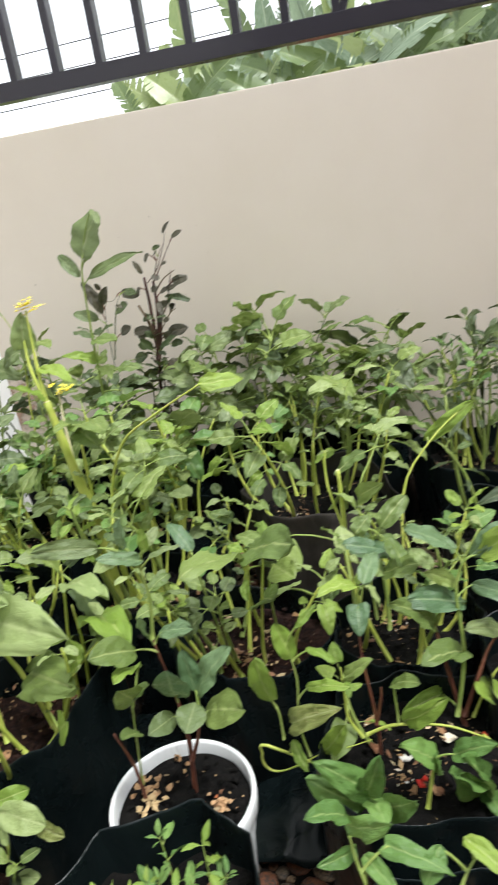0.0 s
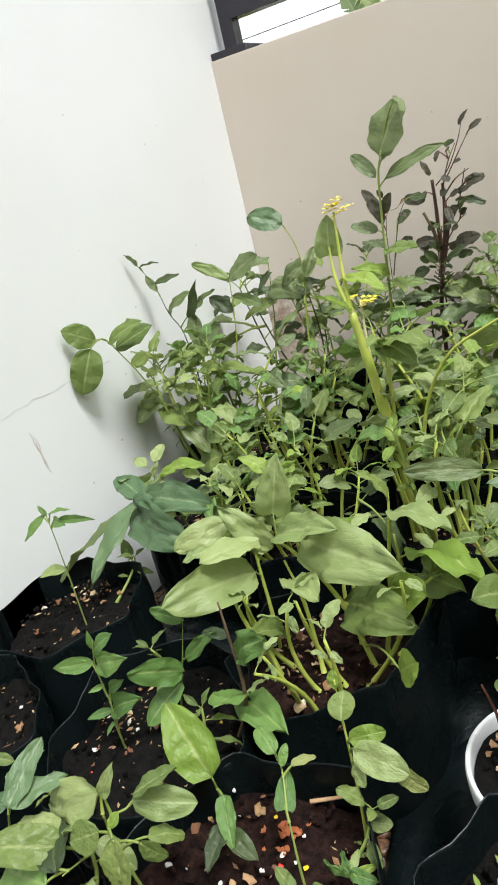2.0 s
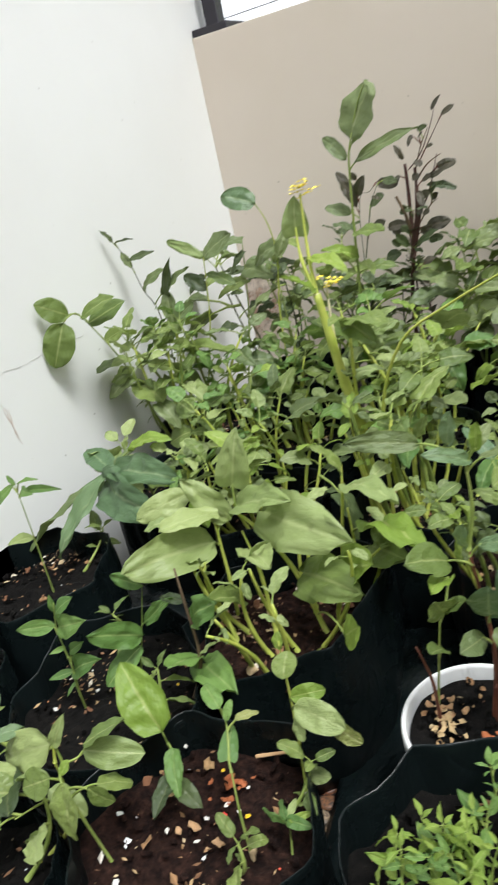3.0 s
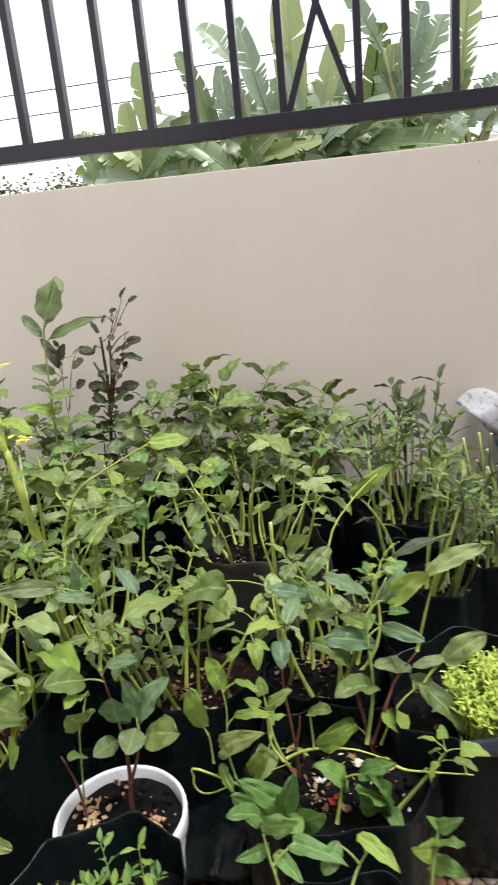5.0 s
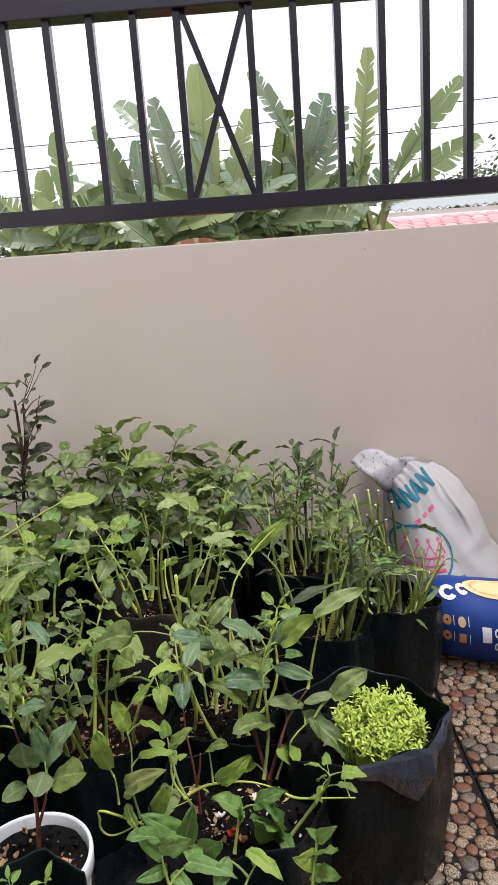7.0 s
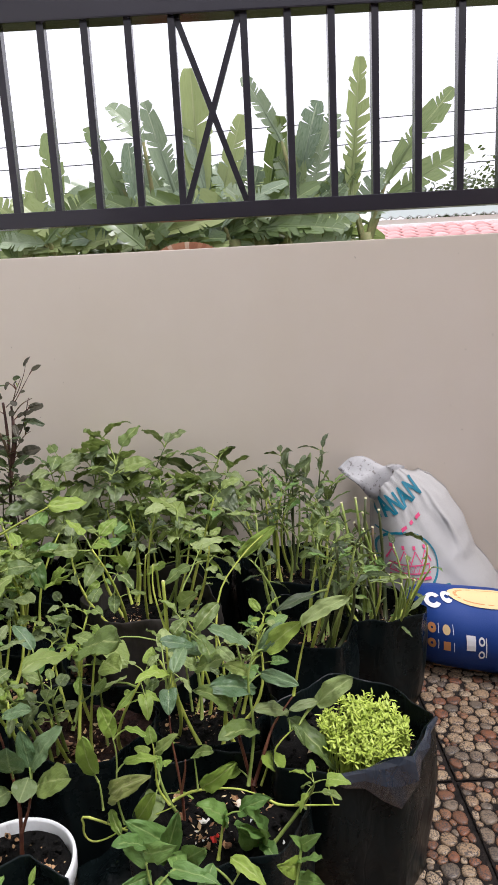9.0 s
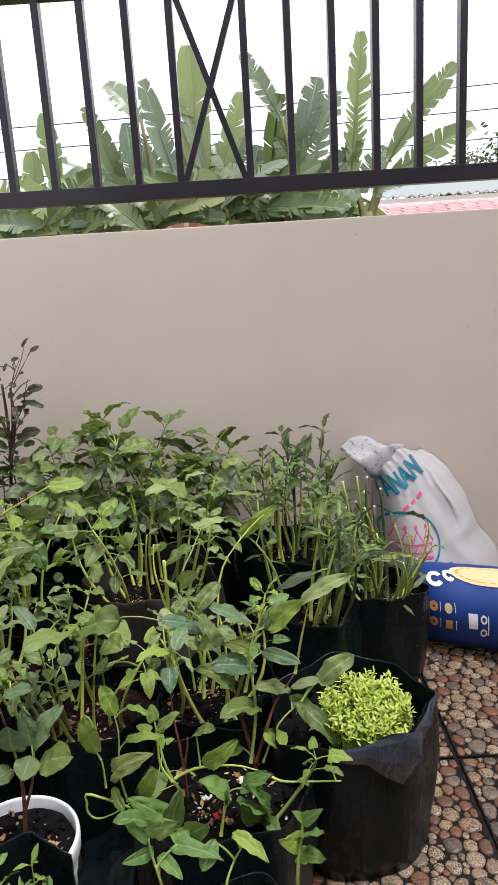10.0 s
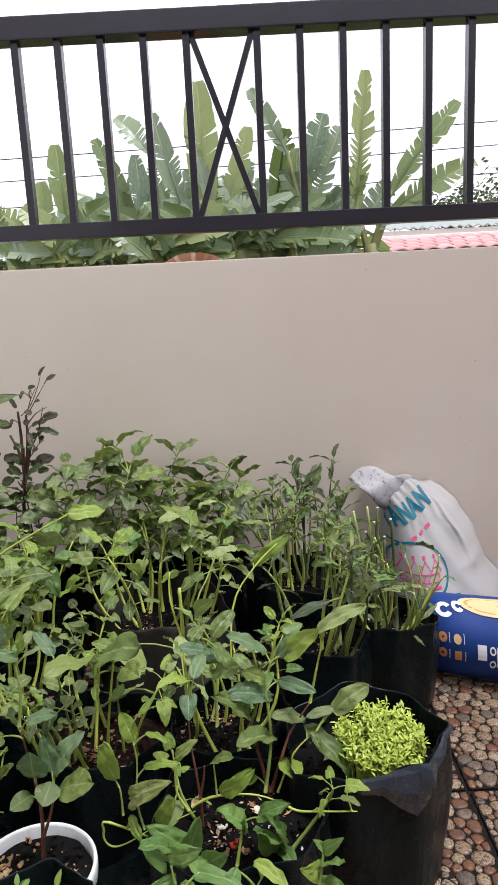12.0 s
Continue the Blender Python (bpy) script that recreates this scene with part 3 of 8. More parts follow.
def banana_group(x, y, leaves):
    """A banana plant whose leaves run from base to tip: width, droop, tears, waxy."""
    rnd = random.Random(round(x * 100) + 500)
    crown = min(l[0][2] for l in leaves) + 0.1
    plant = holder("banana_plant", (x, y, -0.35), "tall banana plant with broad torn leaves beyond the wall", "banana plant", "banana plants beyond the wall")
    base = Vector(plant.location)
    bm = bmesh.new()
    tube(bm, bend((0, 0, 0), (0.03, 0, crown + 0.35), (0.05, 0, 0), 8), [0.13 * (1 - 0.055 * i) for i in range(9)], 10)
    part("trunk", bm, PSEUDO, plant)
    for b, t, width, droop, tears, waxy in leaves:
        b, t = Vector(b), Vector(t)
        d = t - b
        ln = d.length
        bm = bmesh.new()
        banana_blade(bm, 1.0, width / ln, droop, rnd.uniform(0.05, 0.3), tears + 3, rnd)
        # low leaves take the dark copy more often, painting in shade down there
        leaf = part("leaf", bm, BANANA_BLUE if waxy else BANANA if width > 0.35 else rnd.choice((BANANA, BANANA_SHADED, BANANA_SHADED) if b[2] < 1.6 else (BANANA, BANANA, BANANA_SHADED)), plant)
        face = Vector((rnd.uniform(-0.4, 0.4), -1, 0.55 + rnd.uniform(-0.3, 0.3)))
        end = Vector((1 - 0.18 * droop, 0, -0.5 * droop))
        xax = d.normalized()
        zax = (face - xax * face.dot(xax)).normalized()
        yax = zax.cross(xax)
        rot = Matrix((xax, yax, zax)).transposed().to_4x4()
        fix = Matrix.Rotation(math.atan2(end.z, end.x), 4, "Y")
        leaf.matrix_basis = Matrix.Translation(b - base) @ rot @ fix @ Matrix.Scale(ln / end.length, 4)
        bm = bmesh.new()
        tube(bm, bend(Vector((0.03, 0, crown + 0.1)), b - base + d * 0.03, Vector((0, 0, 0.06)), 5), [0.04, 0.035, 0.03, 0.026, 0.022, 0.018], 6)
        part("leaf_stalk", bm, PSEUDO, plant)


def build_bananas():
    banana_group(0.05, 5.7, [
        ((-0.24, 5.70, 1.72), (-0.29, 5.75, 3.10), 0.39, .08, 1, 0),
        ((-0.07, 5.70, 1.67), (0.21, 5.75, 2.64), 0.25, .2, 3, 0),
        ((-0.48, 5.70, 1.77), (-0.78, 5.75, 2.81), 0.26, .3, 9, 1),
        ((-0.94, 5.70, 1.75), (-0.98, 5.75, 2.42), 0.24, .15, 2, 1),
        ((-0.76, 5.70, 1.72), (-1.92, 5.75, 1.82), 0.19, .25, 5, 1),
        ((-0.15, 5.70, 1.67), (-0.42, 5.75, 2.65), 0.19, .3, 6, 1),
        ((0.12, 5.70, 1.68), (-0.09, 5.75, 2.16), 0.28, .4, 5, 1),
        ((-0.41, 5.70, 1.51), (-1.02, 5.75, 1.61), 0.21, .3, 6, 1),
    ])
    banana_group(0.85, 6.1, [
        ((0.68, 6.10, 1.33), (0.75, 6.15, 2.49), 0.38, .06, 1, 0),
        ((0.65, 6.10, 2.41), (0.25, 6.15, 3.11), 0.21, .3, 8, 1),
        ((0.85, 6.10, 2.08), (1.04, 6.15, 2.83), 0.30, .5, 7, 1),
        ((0.88, 6.10, 1.71), (1.23, 6.15, 2.69), 0.37, .3, 13, 1),
        ((0.93, 6.10, 1.65), (0.58, 6.15, 2.28), 0.29, .4, 6, 0),
        ((1.12, 6.10, 1.40), (1.45, 6.15, 1.76), 0.29, .5, 9, 1),
        ((0.35, 6.10, 1.41), (0.11, 6.15, 1.79), 0.29, .5, 6, 1),
        ((0.76, 6.10, 1.29), (1.03, 6.15, 1.66), 0.29, .4, 5, 0),
    ])
    banana_group(1.55, 6.4, [
        ((1.42, 6.40, 1.75), (1.55, 6.45, 3.33), 0.31, .08, 15, 0),
        ((1.81, 6.40, 1.98), (2.60, 6.45, 2.96), 0.29, .35, 8, 0),
        ((1.81, 6.40, 1.81), (2.81, 6.45, 2.31), 0.31, .35, 10, 0),
        ((1.48, 6.40, 1.66), (1.83, 6.45, 2.14), 0.31, .4, 9, 1),
        ((1.65, 6.40, 1.61), (2.27, 6.45, 1.94), 0.30, .5, 10, 1),
        ((1.38, 6.40, 1.35), (1.23, 6.45, 1.79), 0.27, .4, 6, 0),
    ])
    banana_group(-0.75, 5.9, [
        ((-0.83, 5.90, 2.44), (-1.19, 5.95, 2.84), 0.26, .6, 8, 1),
        ((-1.06, 5.90, 1.73), (-1.43, 5.95, 2.64), 0.24, .35, 5, 0),
        ((-1.18, 5.90, 2.09), (-0.90, 5.95, 2.14), 0.23, .5, 5, 0),
        ((-1.32, 5.90, 1.51), (-0.69, 5.95, 1.75), 0.28, .4, 5, 1),
        ((-1.63, 5.90, 1.52), (-2.18, 5.95, 1.76), 0.28, .4, 4, 1),
        ((-1.15, 5.90, 1.41), (-1.50, 5.95, 1.76), 0.26, .4, 6, 0),
    ])
    banana_group(-1.5, 6.2, [
        ((-1.87, 6.20, 1.81), (-1.93, 6.25, 2.67), 0.28, .15, 2, 0),
        ((-2.10, 6.20, 1.75), (-2.13, 6.25, 2.29), 0.27, .1, 1, 0),
        ((-1.95, 6.20, 1.68), (-2.52, 6.25, 1.87), 0.27, .3, 3, 1),
        ((-2.28, 6.20, 1.57), (-2.67, 6.25, 1.69), 0.29, .4, 4, 1),
        ((-1.82, 6.20, 1.68), (-1.59, 6.25, 2.10), 0.27, .4, 6, 1),
    ])
    rnd = random.Random(8)

    def fan(n, el=(35, 85), ln=(1.2, 1.9)):
        out = []
        for k in range(n):
            out.append((rnd.uniform(0, 360), rnd.uniform(*el), rnd.uniform(*ln), rnd.uniform(0.3, 0.44), rnd.uniform(0.3, 1.1), rnd.choice((2, 5, 8, 10)), rnd.random() < 0.5))
        return out

    for x, y, hgt, n, el, ln, seed in ((-2.0, 8.2, 1.05, 8, (-5, 50), (0.8, 1.2), 31), (-1.2, 8.4, 1.15, 8, (-5, 55), (0.8, 1.3), 32), (0.1, 8.3, 1.2, 8, (-5, 55), (0.8, 1.3), 33), (0.6, 8.5, 1.2, 8, (-5, 55), (0.8, 1.2), 34), (-2.25, 8.0, 0.9, 7, (-5, 40), (0.8, 1.2), 35), (-0.95, 6.6, 1.15, 8, (0, 55), (0.7, 1.2), 21), (0.25, 6.5, 1.1, 8, (-5, 50), (0.7, 1.1), 22), (0.6, 7.0, 1.25, 8, (0, 60), (0.8, 1.3), 23), (0.7, 7.2, 1.15, 8, (-5, 50), (0.7, 1.0), 24), (-1.75, 6.9, 1.0, 8, (-5, 45), (0.7, 1.1), 25), (0.55, 6.4, 1.0, 7, (-10, 40), (0.6, 1.0), 27), (-0.35, 6.4, 1.0, 7, (-10, 40), (0.6, 1.0), 28), (0.45, 7.4, 1.2, 7, (10, 60), (1.0, 1.5), 6), (-0.5, 7.0, 0.85, 7, (5, 55), (0.9, 1.4), 7), (0.5, 7.3, 0.85, 6, (5, 50), (0.9, 1.4), 8), (-1.4, 7.2, 0.7, 6, (0, 45), (0.9, 1.3), 9), (-0.1, 6.6, 0.55, 6, (-5, 40), (0.7, 1.1), 10), (0.75, 6.7, 0.55, 6, (-5, 40), (0.7, 1.1), 11), (-1.9, 7.6, 0.55, 6, (0, 40), (0.9, 1.2), 13)):
        banana_plant(x, y, hgt, fan(n, el, ln), seed, 1)
    for k in range(10):
        x = -1.7 + 0.345 * k + rnd.uniform(-0.1, 0.1)
        y = 6.9 + rnd.uniform(-0.3, 0.4)
        blades = []
        for q in range(4):
            z = rnd.uniform(1.5, 1.85)
            a = radians(rnd.choice((-1, 1)) * rnd.uniform(8, 70))
            ln = rnd.uniform(0.55, 0.95)
            bx = x + rnd.uniform(-0.15, 0.15)
            blades.append(((bx, y, z), (min(bx + ln * math.sin(a), 1.55), y - rnd.uniform(0, 0.3), z + ln * math.cos(a) * 0.8), rnd.uniform(0.22, 0.34), rnd.uniform(0.2, 0.8), rnd.choice((3, 6, 9, 12)), rnd.choice((0, 1, 1))))
        banana_group(x, y, blades)
    # young plants in front whose broad low leaves cover the stems
    for k in range(11):
        x = -2.02 + 0.295 * k + rnd.uniform(-0.08, 0.08)
        y = 5.2 + rnd.uniform(-0.1, 0.35)
        blades = []
        for q in range(5):
            z = rnd.uniform(1.22, 1.5)
            a = radians(rnd.choice((-1, 1)) * rnd.uniform(35, 95))
            ln = rnd.uniform(0.6, 1.05)
            bx = x + rnd.uniform(-0.12, 0.12)
            tip = min(z + ln * math.cos(a), 1.62 if abs(x + 0.6) > 1.7 else 1.85)
            blades.append(((bx, y + rnd.uniform(-0.15, 0.15), z), (max(min(bx + ln * math.sin(a), 1.22), -2.3), y - rnd.uniform(0, 0.3), tip), rnd.uniform(0.2, 0.32), rnd.uniform(0.2, 0.7), rnd.choice((4, 6, 9, 12)), rnd.choice((0, 0, 1))))
        banana_group(x, y, blades)


build_bananas()


def tuft_tree(name, x, y, height, spread, seed, label):
    """A far tree: tapered trunk, limbs and a ragged crown of small leaves."""
    rnd = random.Random(seed)
    tree = holder(name, (x, y, -0.35), label, "tree", "far trees")
    bm = bmesh.new()
    tube(bm, bend((0, 0, 0), (0.1, 0, height * 0.7), (0.1, 0, 0), 6), [0.14, 0.13, 0.11, 0.1, 0.08, 0.06, 0.04], 8)
    for k in range(9):
        a = rnd.uniform(0, 6.3)
        z = height * rnd.uniform(0.35, 0.65)
        tube(bm, bend((0.05, 0, z), (spread * 0.8 * math.cos(a), spread * 0.8 * math.sin(a), z + height * 0.25), (0, 0, 0.1), 4), [0.05, 0.04, 0.03, 0.02, 0.01], 5)
    part("trunk", bm, STEM_BROWN, tree)
    bm = bmesh.new()
    cl = [(Vector((rnd.gauss(0, 0.45), rnd.gauss(0, 0.45), rnd.uniform(0.45, 1.0))), rnd.uniform(0.1, 0.24)) for _ in range(34)]
    for c, r in cl:
        c = Vector((c.x * spread, c.y * spread, c.z * height))
        for _ in range(90):
            p = c + Vector((rnd.gauss(0, 1), rnd.gauss(0, 1), rnd.gauss(0, 0.7))) * r * spread
            a = Vector((rnd.uniform(-1, 1), rnd.uniform(-1, 1), rnd.uniform(-0.7, 0.3))).normalized() * 0.19
            b = a.cross(Vector((rnd.uniform(-1, 1), rnd.uniform(-1, 1), 1))).normalized() * 0.065
            bm.faces.new([bm.verts.new(q) for q in (p, p + a * 0.5 + b, p + a, p + a * 0.5 - b)])
    part("crown", bm, LEAF_DARK, tree, smooth=False)


tuft_tree("tree", 9.5, 21, 4.6, 2.2, 3, "distant bushy green tree behind the houses")
tuft_tree("tree", 7.2, 24, 4.3, 1.9, 4, "distant bushy green tree behind the houses")
tuft_tree("tree", -9.2, 22, 3.2, 2.0, 5, "distant bushy green tree behind the houses")


def build_cables():
    m, n, l, p = mat("cable_black", (0.05, 0.05, 0.055), 0.6)
    for i, (z0, z1, y, r) in enumerate(((3.05, 3.6, 9.0, 0.0075), (2.75, 3.25, 9.0, 0.0075), (2.4, 2.85, 9.1, 0.0075), (1.33, 1.2, 4.2, 0.007), (1.27, 1.19, 4.2, 0.007))):
        bm = bmesh.new()
        tube(bm, bend((-9, y, z0), (11, y, z1), (0, 0, -0.12), 16), r, 5)
        tagged(part("overhead_cable", bm, m), "thin dark overhead cable", "cable", "overhead cables")
    for px, py, pz in ((-9.0, 9.05, 4.2), (11.0, 9.05, 4.2), (-9.0, 4.2, 1.6), (11.0, 4.2, 1.6)):
        bm = bmesh.new()
        tube(bm, [(px, py, -0.35), (px, py, pz / 2), (px, py, pz)], [0.11, 0.1, 0.08], 10)
        tagged(part("utility_pole", bm, STEM_BROWN), "weathered pole that carries the cables", "pole")
    # a pale roof and a rusty sheet that look over the wall
    pale = plaster("pale_roof", (0.75, 0.75, 0.76), (0.6, 0.6, 0.6))
    bm = bmesh.new()
    box(bm, (-4.3, 7.5, -0.35), (-2.35, 9.5, 0.98), 0.02)
    shed = tagged(part("shed", bm, pale, smooth=False), "small pale shed behind the wall", "shed")
    rust = random_mat("rusty_ridge", [(0, (0.35, 0.16, 0.09)), (0.4, (0.5, 0.36, 0.26)), (0.7, (0.28, 0.11, 0.06))], 0.9, grain=12)
    arch = holder("brick_arch", (-0.335, 4.4, -0.35), "low arched gate top of reddish bricks among the bananas", "brick arch")
    bm = bmesh.new()
    box(bm, (-0.22, 0.02, 0), (0.22, 0.22, 1.56), 0.01)
    part("pillar", bm, rust, arch, smooth=False)
    bm = bmesh.new()
    box(bm, (-0.02, -0.02, -0.06), (0.02, 0.24, 0.05), 0.004)
    brick = mesh_of("brick", bm, rust, smooth=False)
    for k in range(17):
        a = radians(155 - 130 * k / 16)
        o = new("brick", brick)
        o.parent = arch
        o.matrix_basis = Matrix.Translation((0.25 * math.cos(a), 0, 1.5 + 0.11 * math.sin(a))) @ Matrix.Rotation(radians(90) - a, 4, "Y")


build_cables()


# ---------------- bags, pots and soil ----------------
_chips = {}


def loose_piece(parent, name, mt, at, size, rnd):
    """One flake of husk, shell or plastic lying on the soil."""
    v = rnd.randrange(7)
    if (name, v) not in _chips:
        r2 = random.Random(v * 7 + len(name))
        bm = bmesh.new()
        n = r2.randrange(7, 11)
        lo = [bm.verts.new((math.cos(6.283 * k / n) * r2.uniform(0.5, 1.15), 0.75 * math.sin(6.283 * k / n) * r2.uniform(0.5, 1.15), r2.uniform(-0.35, 0.4))) for k in range(n)]
        hi = [bm.verts.new(q.co * r2.uniform(0.7, 1.0) + Vector((0, 0, r2.uniform(0.05, 0.2)))) for q in lo]
        for k in range(n):
            bm.faces.new((lo[k], lo[(k + 1) % n], hi[(k + 1) % n], hi[k]))
        bm.faces.new(hi)
        bm.faces.new(lo[::-1])
        _chips[(name, v)] = mesh_of(name, bm, mt, smooth=False)
    ob = new(name, _chips[(name, v)])
    ob.parent = parent
    ob.matrix_basis = Matrix.Translation(at) @ Euler((rnd.uniform(-0.5, 0.5), rnd.uniform(-0.5, 0.5), rnd.uniform(0, 6.28))).to_matrix().to_4x4() @ Matrix.Scale(size, 4)
    return ob


def grow_bag(x, y, r=0.115, h=0.21, soil=0.165, seed=0, tone=POLY, soil_mat=SOIL, chips=10, scraps=0, flop=0.012, label="", fold=None, label_soil="", tilt=0.0, turn=90, corners=None):
    rnd = random.Random(seed * 31 + 7)
    bag = holder("grow_bag", (x, y, 0), label or "black polythene grow bag filled with dark soil", "grow bag", "grow bags on the terrace")
    n = 72
    kinks = rnd.randrange(6, 9)
    ang = sorted((k + rnd.uniform(-0.28, 0.28)) / kinks for k in range(kinks))
    kr = [rnd.uniform(0.98, 1.12) for _ in range(kinks)]
    kz = [rnd.uniform(-1, 1) for _ in range(kinks)]
    ph = [rnd.uniform(0, 6.28) for _ in range(6)]
    if corners:
        kinks = len(corners)
        order = sorted((d % 360 / 360, f, up) for d, f, up in corners)
        ang, kr, kz = ([q[i] for q in order] for i in range(3))

    def between(vals, a, chord):
        f = (a / (2 * math.pi)) % 1.0
        for k in range(kinks):
            lo, hi = ang[k], ang[(k + 1) % kinks] + (1 if k == kinks - 1 else 0)
            for g in (f, f + 1):
                if lo <= g < hi:
                    t = (g - lo) / (hi - lo)
                    sag = math.sin(math.pi * t) if chord else 0
                    e = 0.3 * t * t * (3 - 2 * t) + 0.7 * t
                    return vals[k] * (1 - e) + vals[(k + 1) % kinks] * e - chord * (hi - lo) * sag
        return vals[0]

    def rad(a, t):
        film = between(kr, a, 0.85)
        wav = 0.03 * math.sin(2 * a + ph[0]) + 0.02 * math.sin(3 * a + ph[1])
        belly = 0.03 * math.sin(math.pi * min(1, t * 1.1)) - 0.05 * (1 - t) ** 3
        wr = 0.03 * noise.noise((math.cos(a) * 2.6 + seed * 3.1, math.sin(a) * 2.6, t * 3.5)) + 0.05 * (0.3 - abs(noise.noise((math.cos(a) * 3.5 + seed * 1.7, math.sin(a) * 3.5, t * 2.2)))) + 0.012 * noise.noise((math.cos(a) * 7 + seed, math.sin(a) * 7, t * 9))
        k = min(1, max(0, (t + 0.1) / 0.7))
        return r * (0.97 * (1 - k) + film * k + wav + belly + wr + 0.006 * math.exp(-((t - 0.965) / 0.022) ** 2))

    def top(a):
        return h + flop * (between(kz, a, 0.0) + 0.25 * math.sin(7 * a + ph[1])) + tilt * math.cos(a - radians(turn))

    bm = bmesh.new()
    rings = []
    levels = [0.0, 0.02, 0.12, 0.24, 0.36, 0.48, 0.6, 0.72, 0.84, 0.91, 0.94, 0.965, 0.985, 1.0]
    for t in levels:
        rr = 0.93 if t == 0 else 1.0
        rings.append([bm.verts.new((rad(a, t) * rr * math.cos(a), rad(a, t) * rr * math.sin(a), t * top(a) if t > 0.6 else t * h)) for a in [2 * math.pi * k / n for k in range(n)]])
    # over the lip and down the inside
    for t, inset in ((1.002, 0.0006), (0.99, 0.0014), (0.97, 0.002), (0.86, 0.003), (0.72, 0.005)):
        rings.append([bm.verts.new(((rad(a, min(t, 1)) - inset) * math.cos(a), (rad(a, min(t, 1)) - inset) * math.sin(a), t * top(a))) for a in [2 * math.pi * k / n for k in range(n)]])
    for u, w in zip(rings, rings[1:]):
        for k in range(n):
            bm.faces.new((u[k], u[(k + 1) % n], w[(k + 1) % n], w[k]))
    bm.faces.new(rings[0][::-1])
    for v in bm.verts:
        v.co.x = max(v.co.x, LEFT_X + 0.004 - x)
        v.co.y = min(v.co.y, -0.004 - y)
    part("bag_skin", bm, tone, bag)
    # soil
    bm = bmesh.new()
    prev = None
    for j in range(9):
        f = j / 8
        ring = []
        for k in range(n):
            a = 2 * math.pi * k / n
            rr = (rad(a, 0.78) - 0.004) * f
            px, py = rr * math.cos(a), rr * math.sin(a)
            z = soil + 0.012 * noise.noise((px * 22 + seed, py * 22, 0.3)) + 0.006 * noise.noise((px * 70, py * 70 + seed, 1.3)) - 0.006 * f
            ring.append(bm.verts.new((px, py, z)))
        if prev:
            for k in range(n):
                bm.faces.new((prev[k], ring[k], ring[(k + 1) % n], prev[(k + 1) % n]))
        prev = ring
    bmesh.ops.remove_doubles(bm, verts=bm.verts, dist=0.0003)
    for v in bm.verts:
        v.co.x = max(v.co.x, LEFT_X + 0.012 - x)
    soil_ob = part("soil", bm, soil_mat, bag, label_soil)
    for name, count, mt, size in (("husk_chip", round(chips * 0.6), CHIP, 0.0072), ("plastic_scrap", scraps, SCRAP, 0.0042)):
        for _ in range(count):
            a, f = rnd.uniform(0, 6.28), math.sqrt(rnd.random()) * 0.85
            loose_piece(soil_ob, name, mt, (r * f * math.cos(a), r * f * math.sin(a), soil + 0.004), size * rnd.uniform(0.3, 1.2), rnd)
    bm = bmesh.new()
    for _ in range(110):
        a, f = rnd.uniform(0, 6.28), math.sqrt(rnd.random()) * 0.9
        s = rnd.uniform(0.0015, 0.008)
        m4 = Matrix.Translation((r * f * math.cos(a), r * f * math.sin(a), soil + 0.003)) @ Euler((rnd.uniform(-1, 1), rnd.uniform(-1, 1), rnd.uniform(0, 6.28))).to_matrix().to_4x4() @ Matrix.Diagonal((s, s * rnd.uniform(0.5, 0.9), s * rnd.uniform(0.3, 0.7), 1))
        for v in bmesh.ops.create_icosphere(bm, subdivisions=1, radius=1)["verts"]:
            v.co = m4 @ (v.co * rnd.uniform(0.75, 1.15))
    part("loose_soil", bm, soil_mat, soil_ob, smooth=False)["kind"] = "stuff"
    # crumbs of husk, leaf and straw strewn over the soil
    bm = bmesh.new()
    ca, cf = rnd.uniform(0, 6.28), rnd.uniform(0.2, 0.6)
    for k in range(130):
        if k % 2:
            px, py = r * cf * math.cos(ca) + rnd.gauss(0, 0.022), r * cf * math.sin(ca) + rnd.gauss(0, 0.022)
        else:
            a, f = rnd.uniform(0, 6.28), math.sqrt(rnd.random()) * 0.88
            px, py = r * f * math.cos(a), r * f * math.sin(a)
        if math.hypot(px, py) > 0.9 * r:
            continue
        ln = rnd.uniform(0.001, 0.004) * rnd.choice((0.6, 1, 1, 1.8))
        wd = ln * rnd.uniform(0.25, 0.8)
        u = Vector((math.cos(k * 2.4), math.sin(k * 2.4), rnd.uniform(-0.4, 0.4))) * ln
        w = Vector((-math.sin(k * 2.4), math.cos(k * 2.4), rnd.uniform(-0.5, 0.5))) * wd
        c = Vector((px, py, soil + 0.007 + rnd.uniform(-0.002, 0.003)))
        lift = Vector((0, 0, wd * 0.5))
        vs = [bm.verts.new(q) for q in (c - u, c - w * rnd.uniform(0.5, 1), c + u, c + w * rnd.uniform(0.5, 1), c + lift)]
        for q in range(4):
            bm.faces.new((vs[q], vs[(q + 1) % 4], vs[4]))
        bm.faces.new((vs[3], vs[2], vs[1], vs[0]))
    part("soil_litter", bm, LITTER, soil_ob, smooth=False)["kind"] = "stuff"
    if fold:
        # the lip turned down on the outside in flat facets: (share of the span, how far down)
        a0, a1, drop = fold
        steps = [(0.0, 0.1), (0.08, 0.3), (0.2, 0.36), (0.33, 0.75), (0.44, 1.0), (0.52, 0.8), (0.62, 0.45), (0.76, 0.32), (0.88, 0.22), (1.0, 0.08)]
        bm = bmesh.new()
        prev = None
        for i, (f, dd) in enumerate(steps):
            a = radians(a0 + (a1 - a0) * f)
            col = []
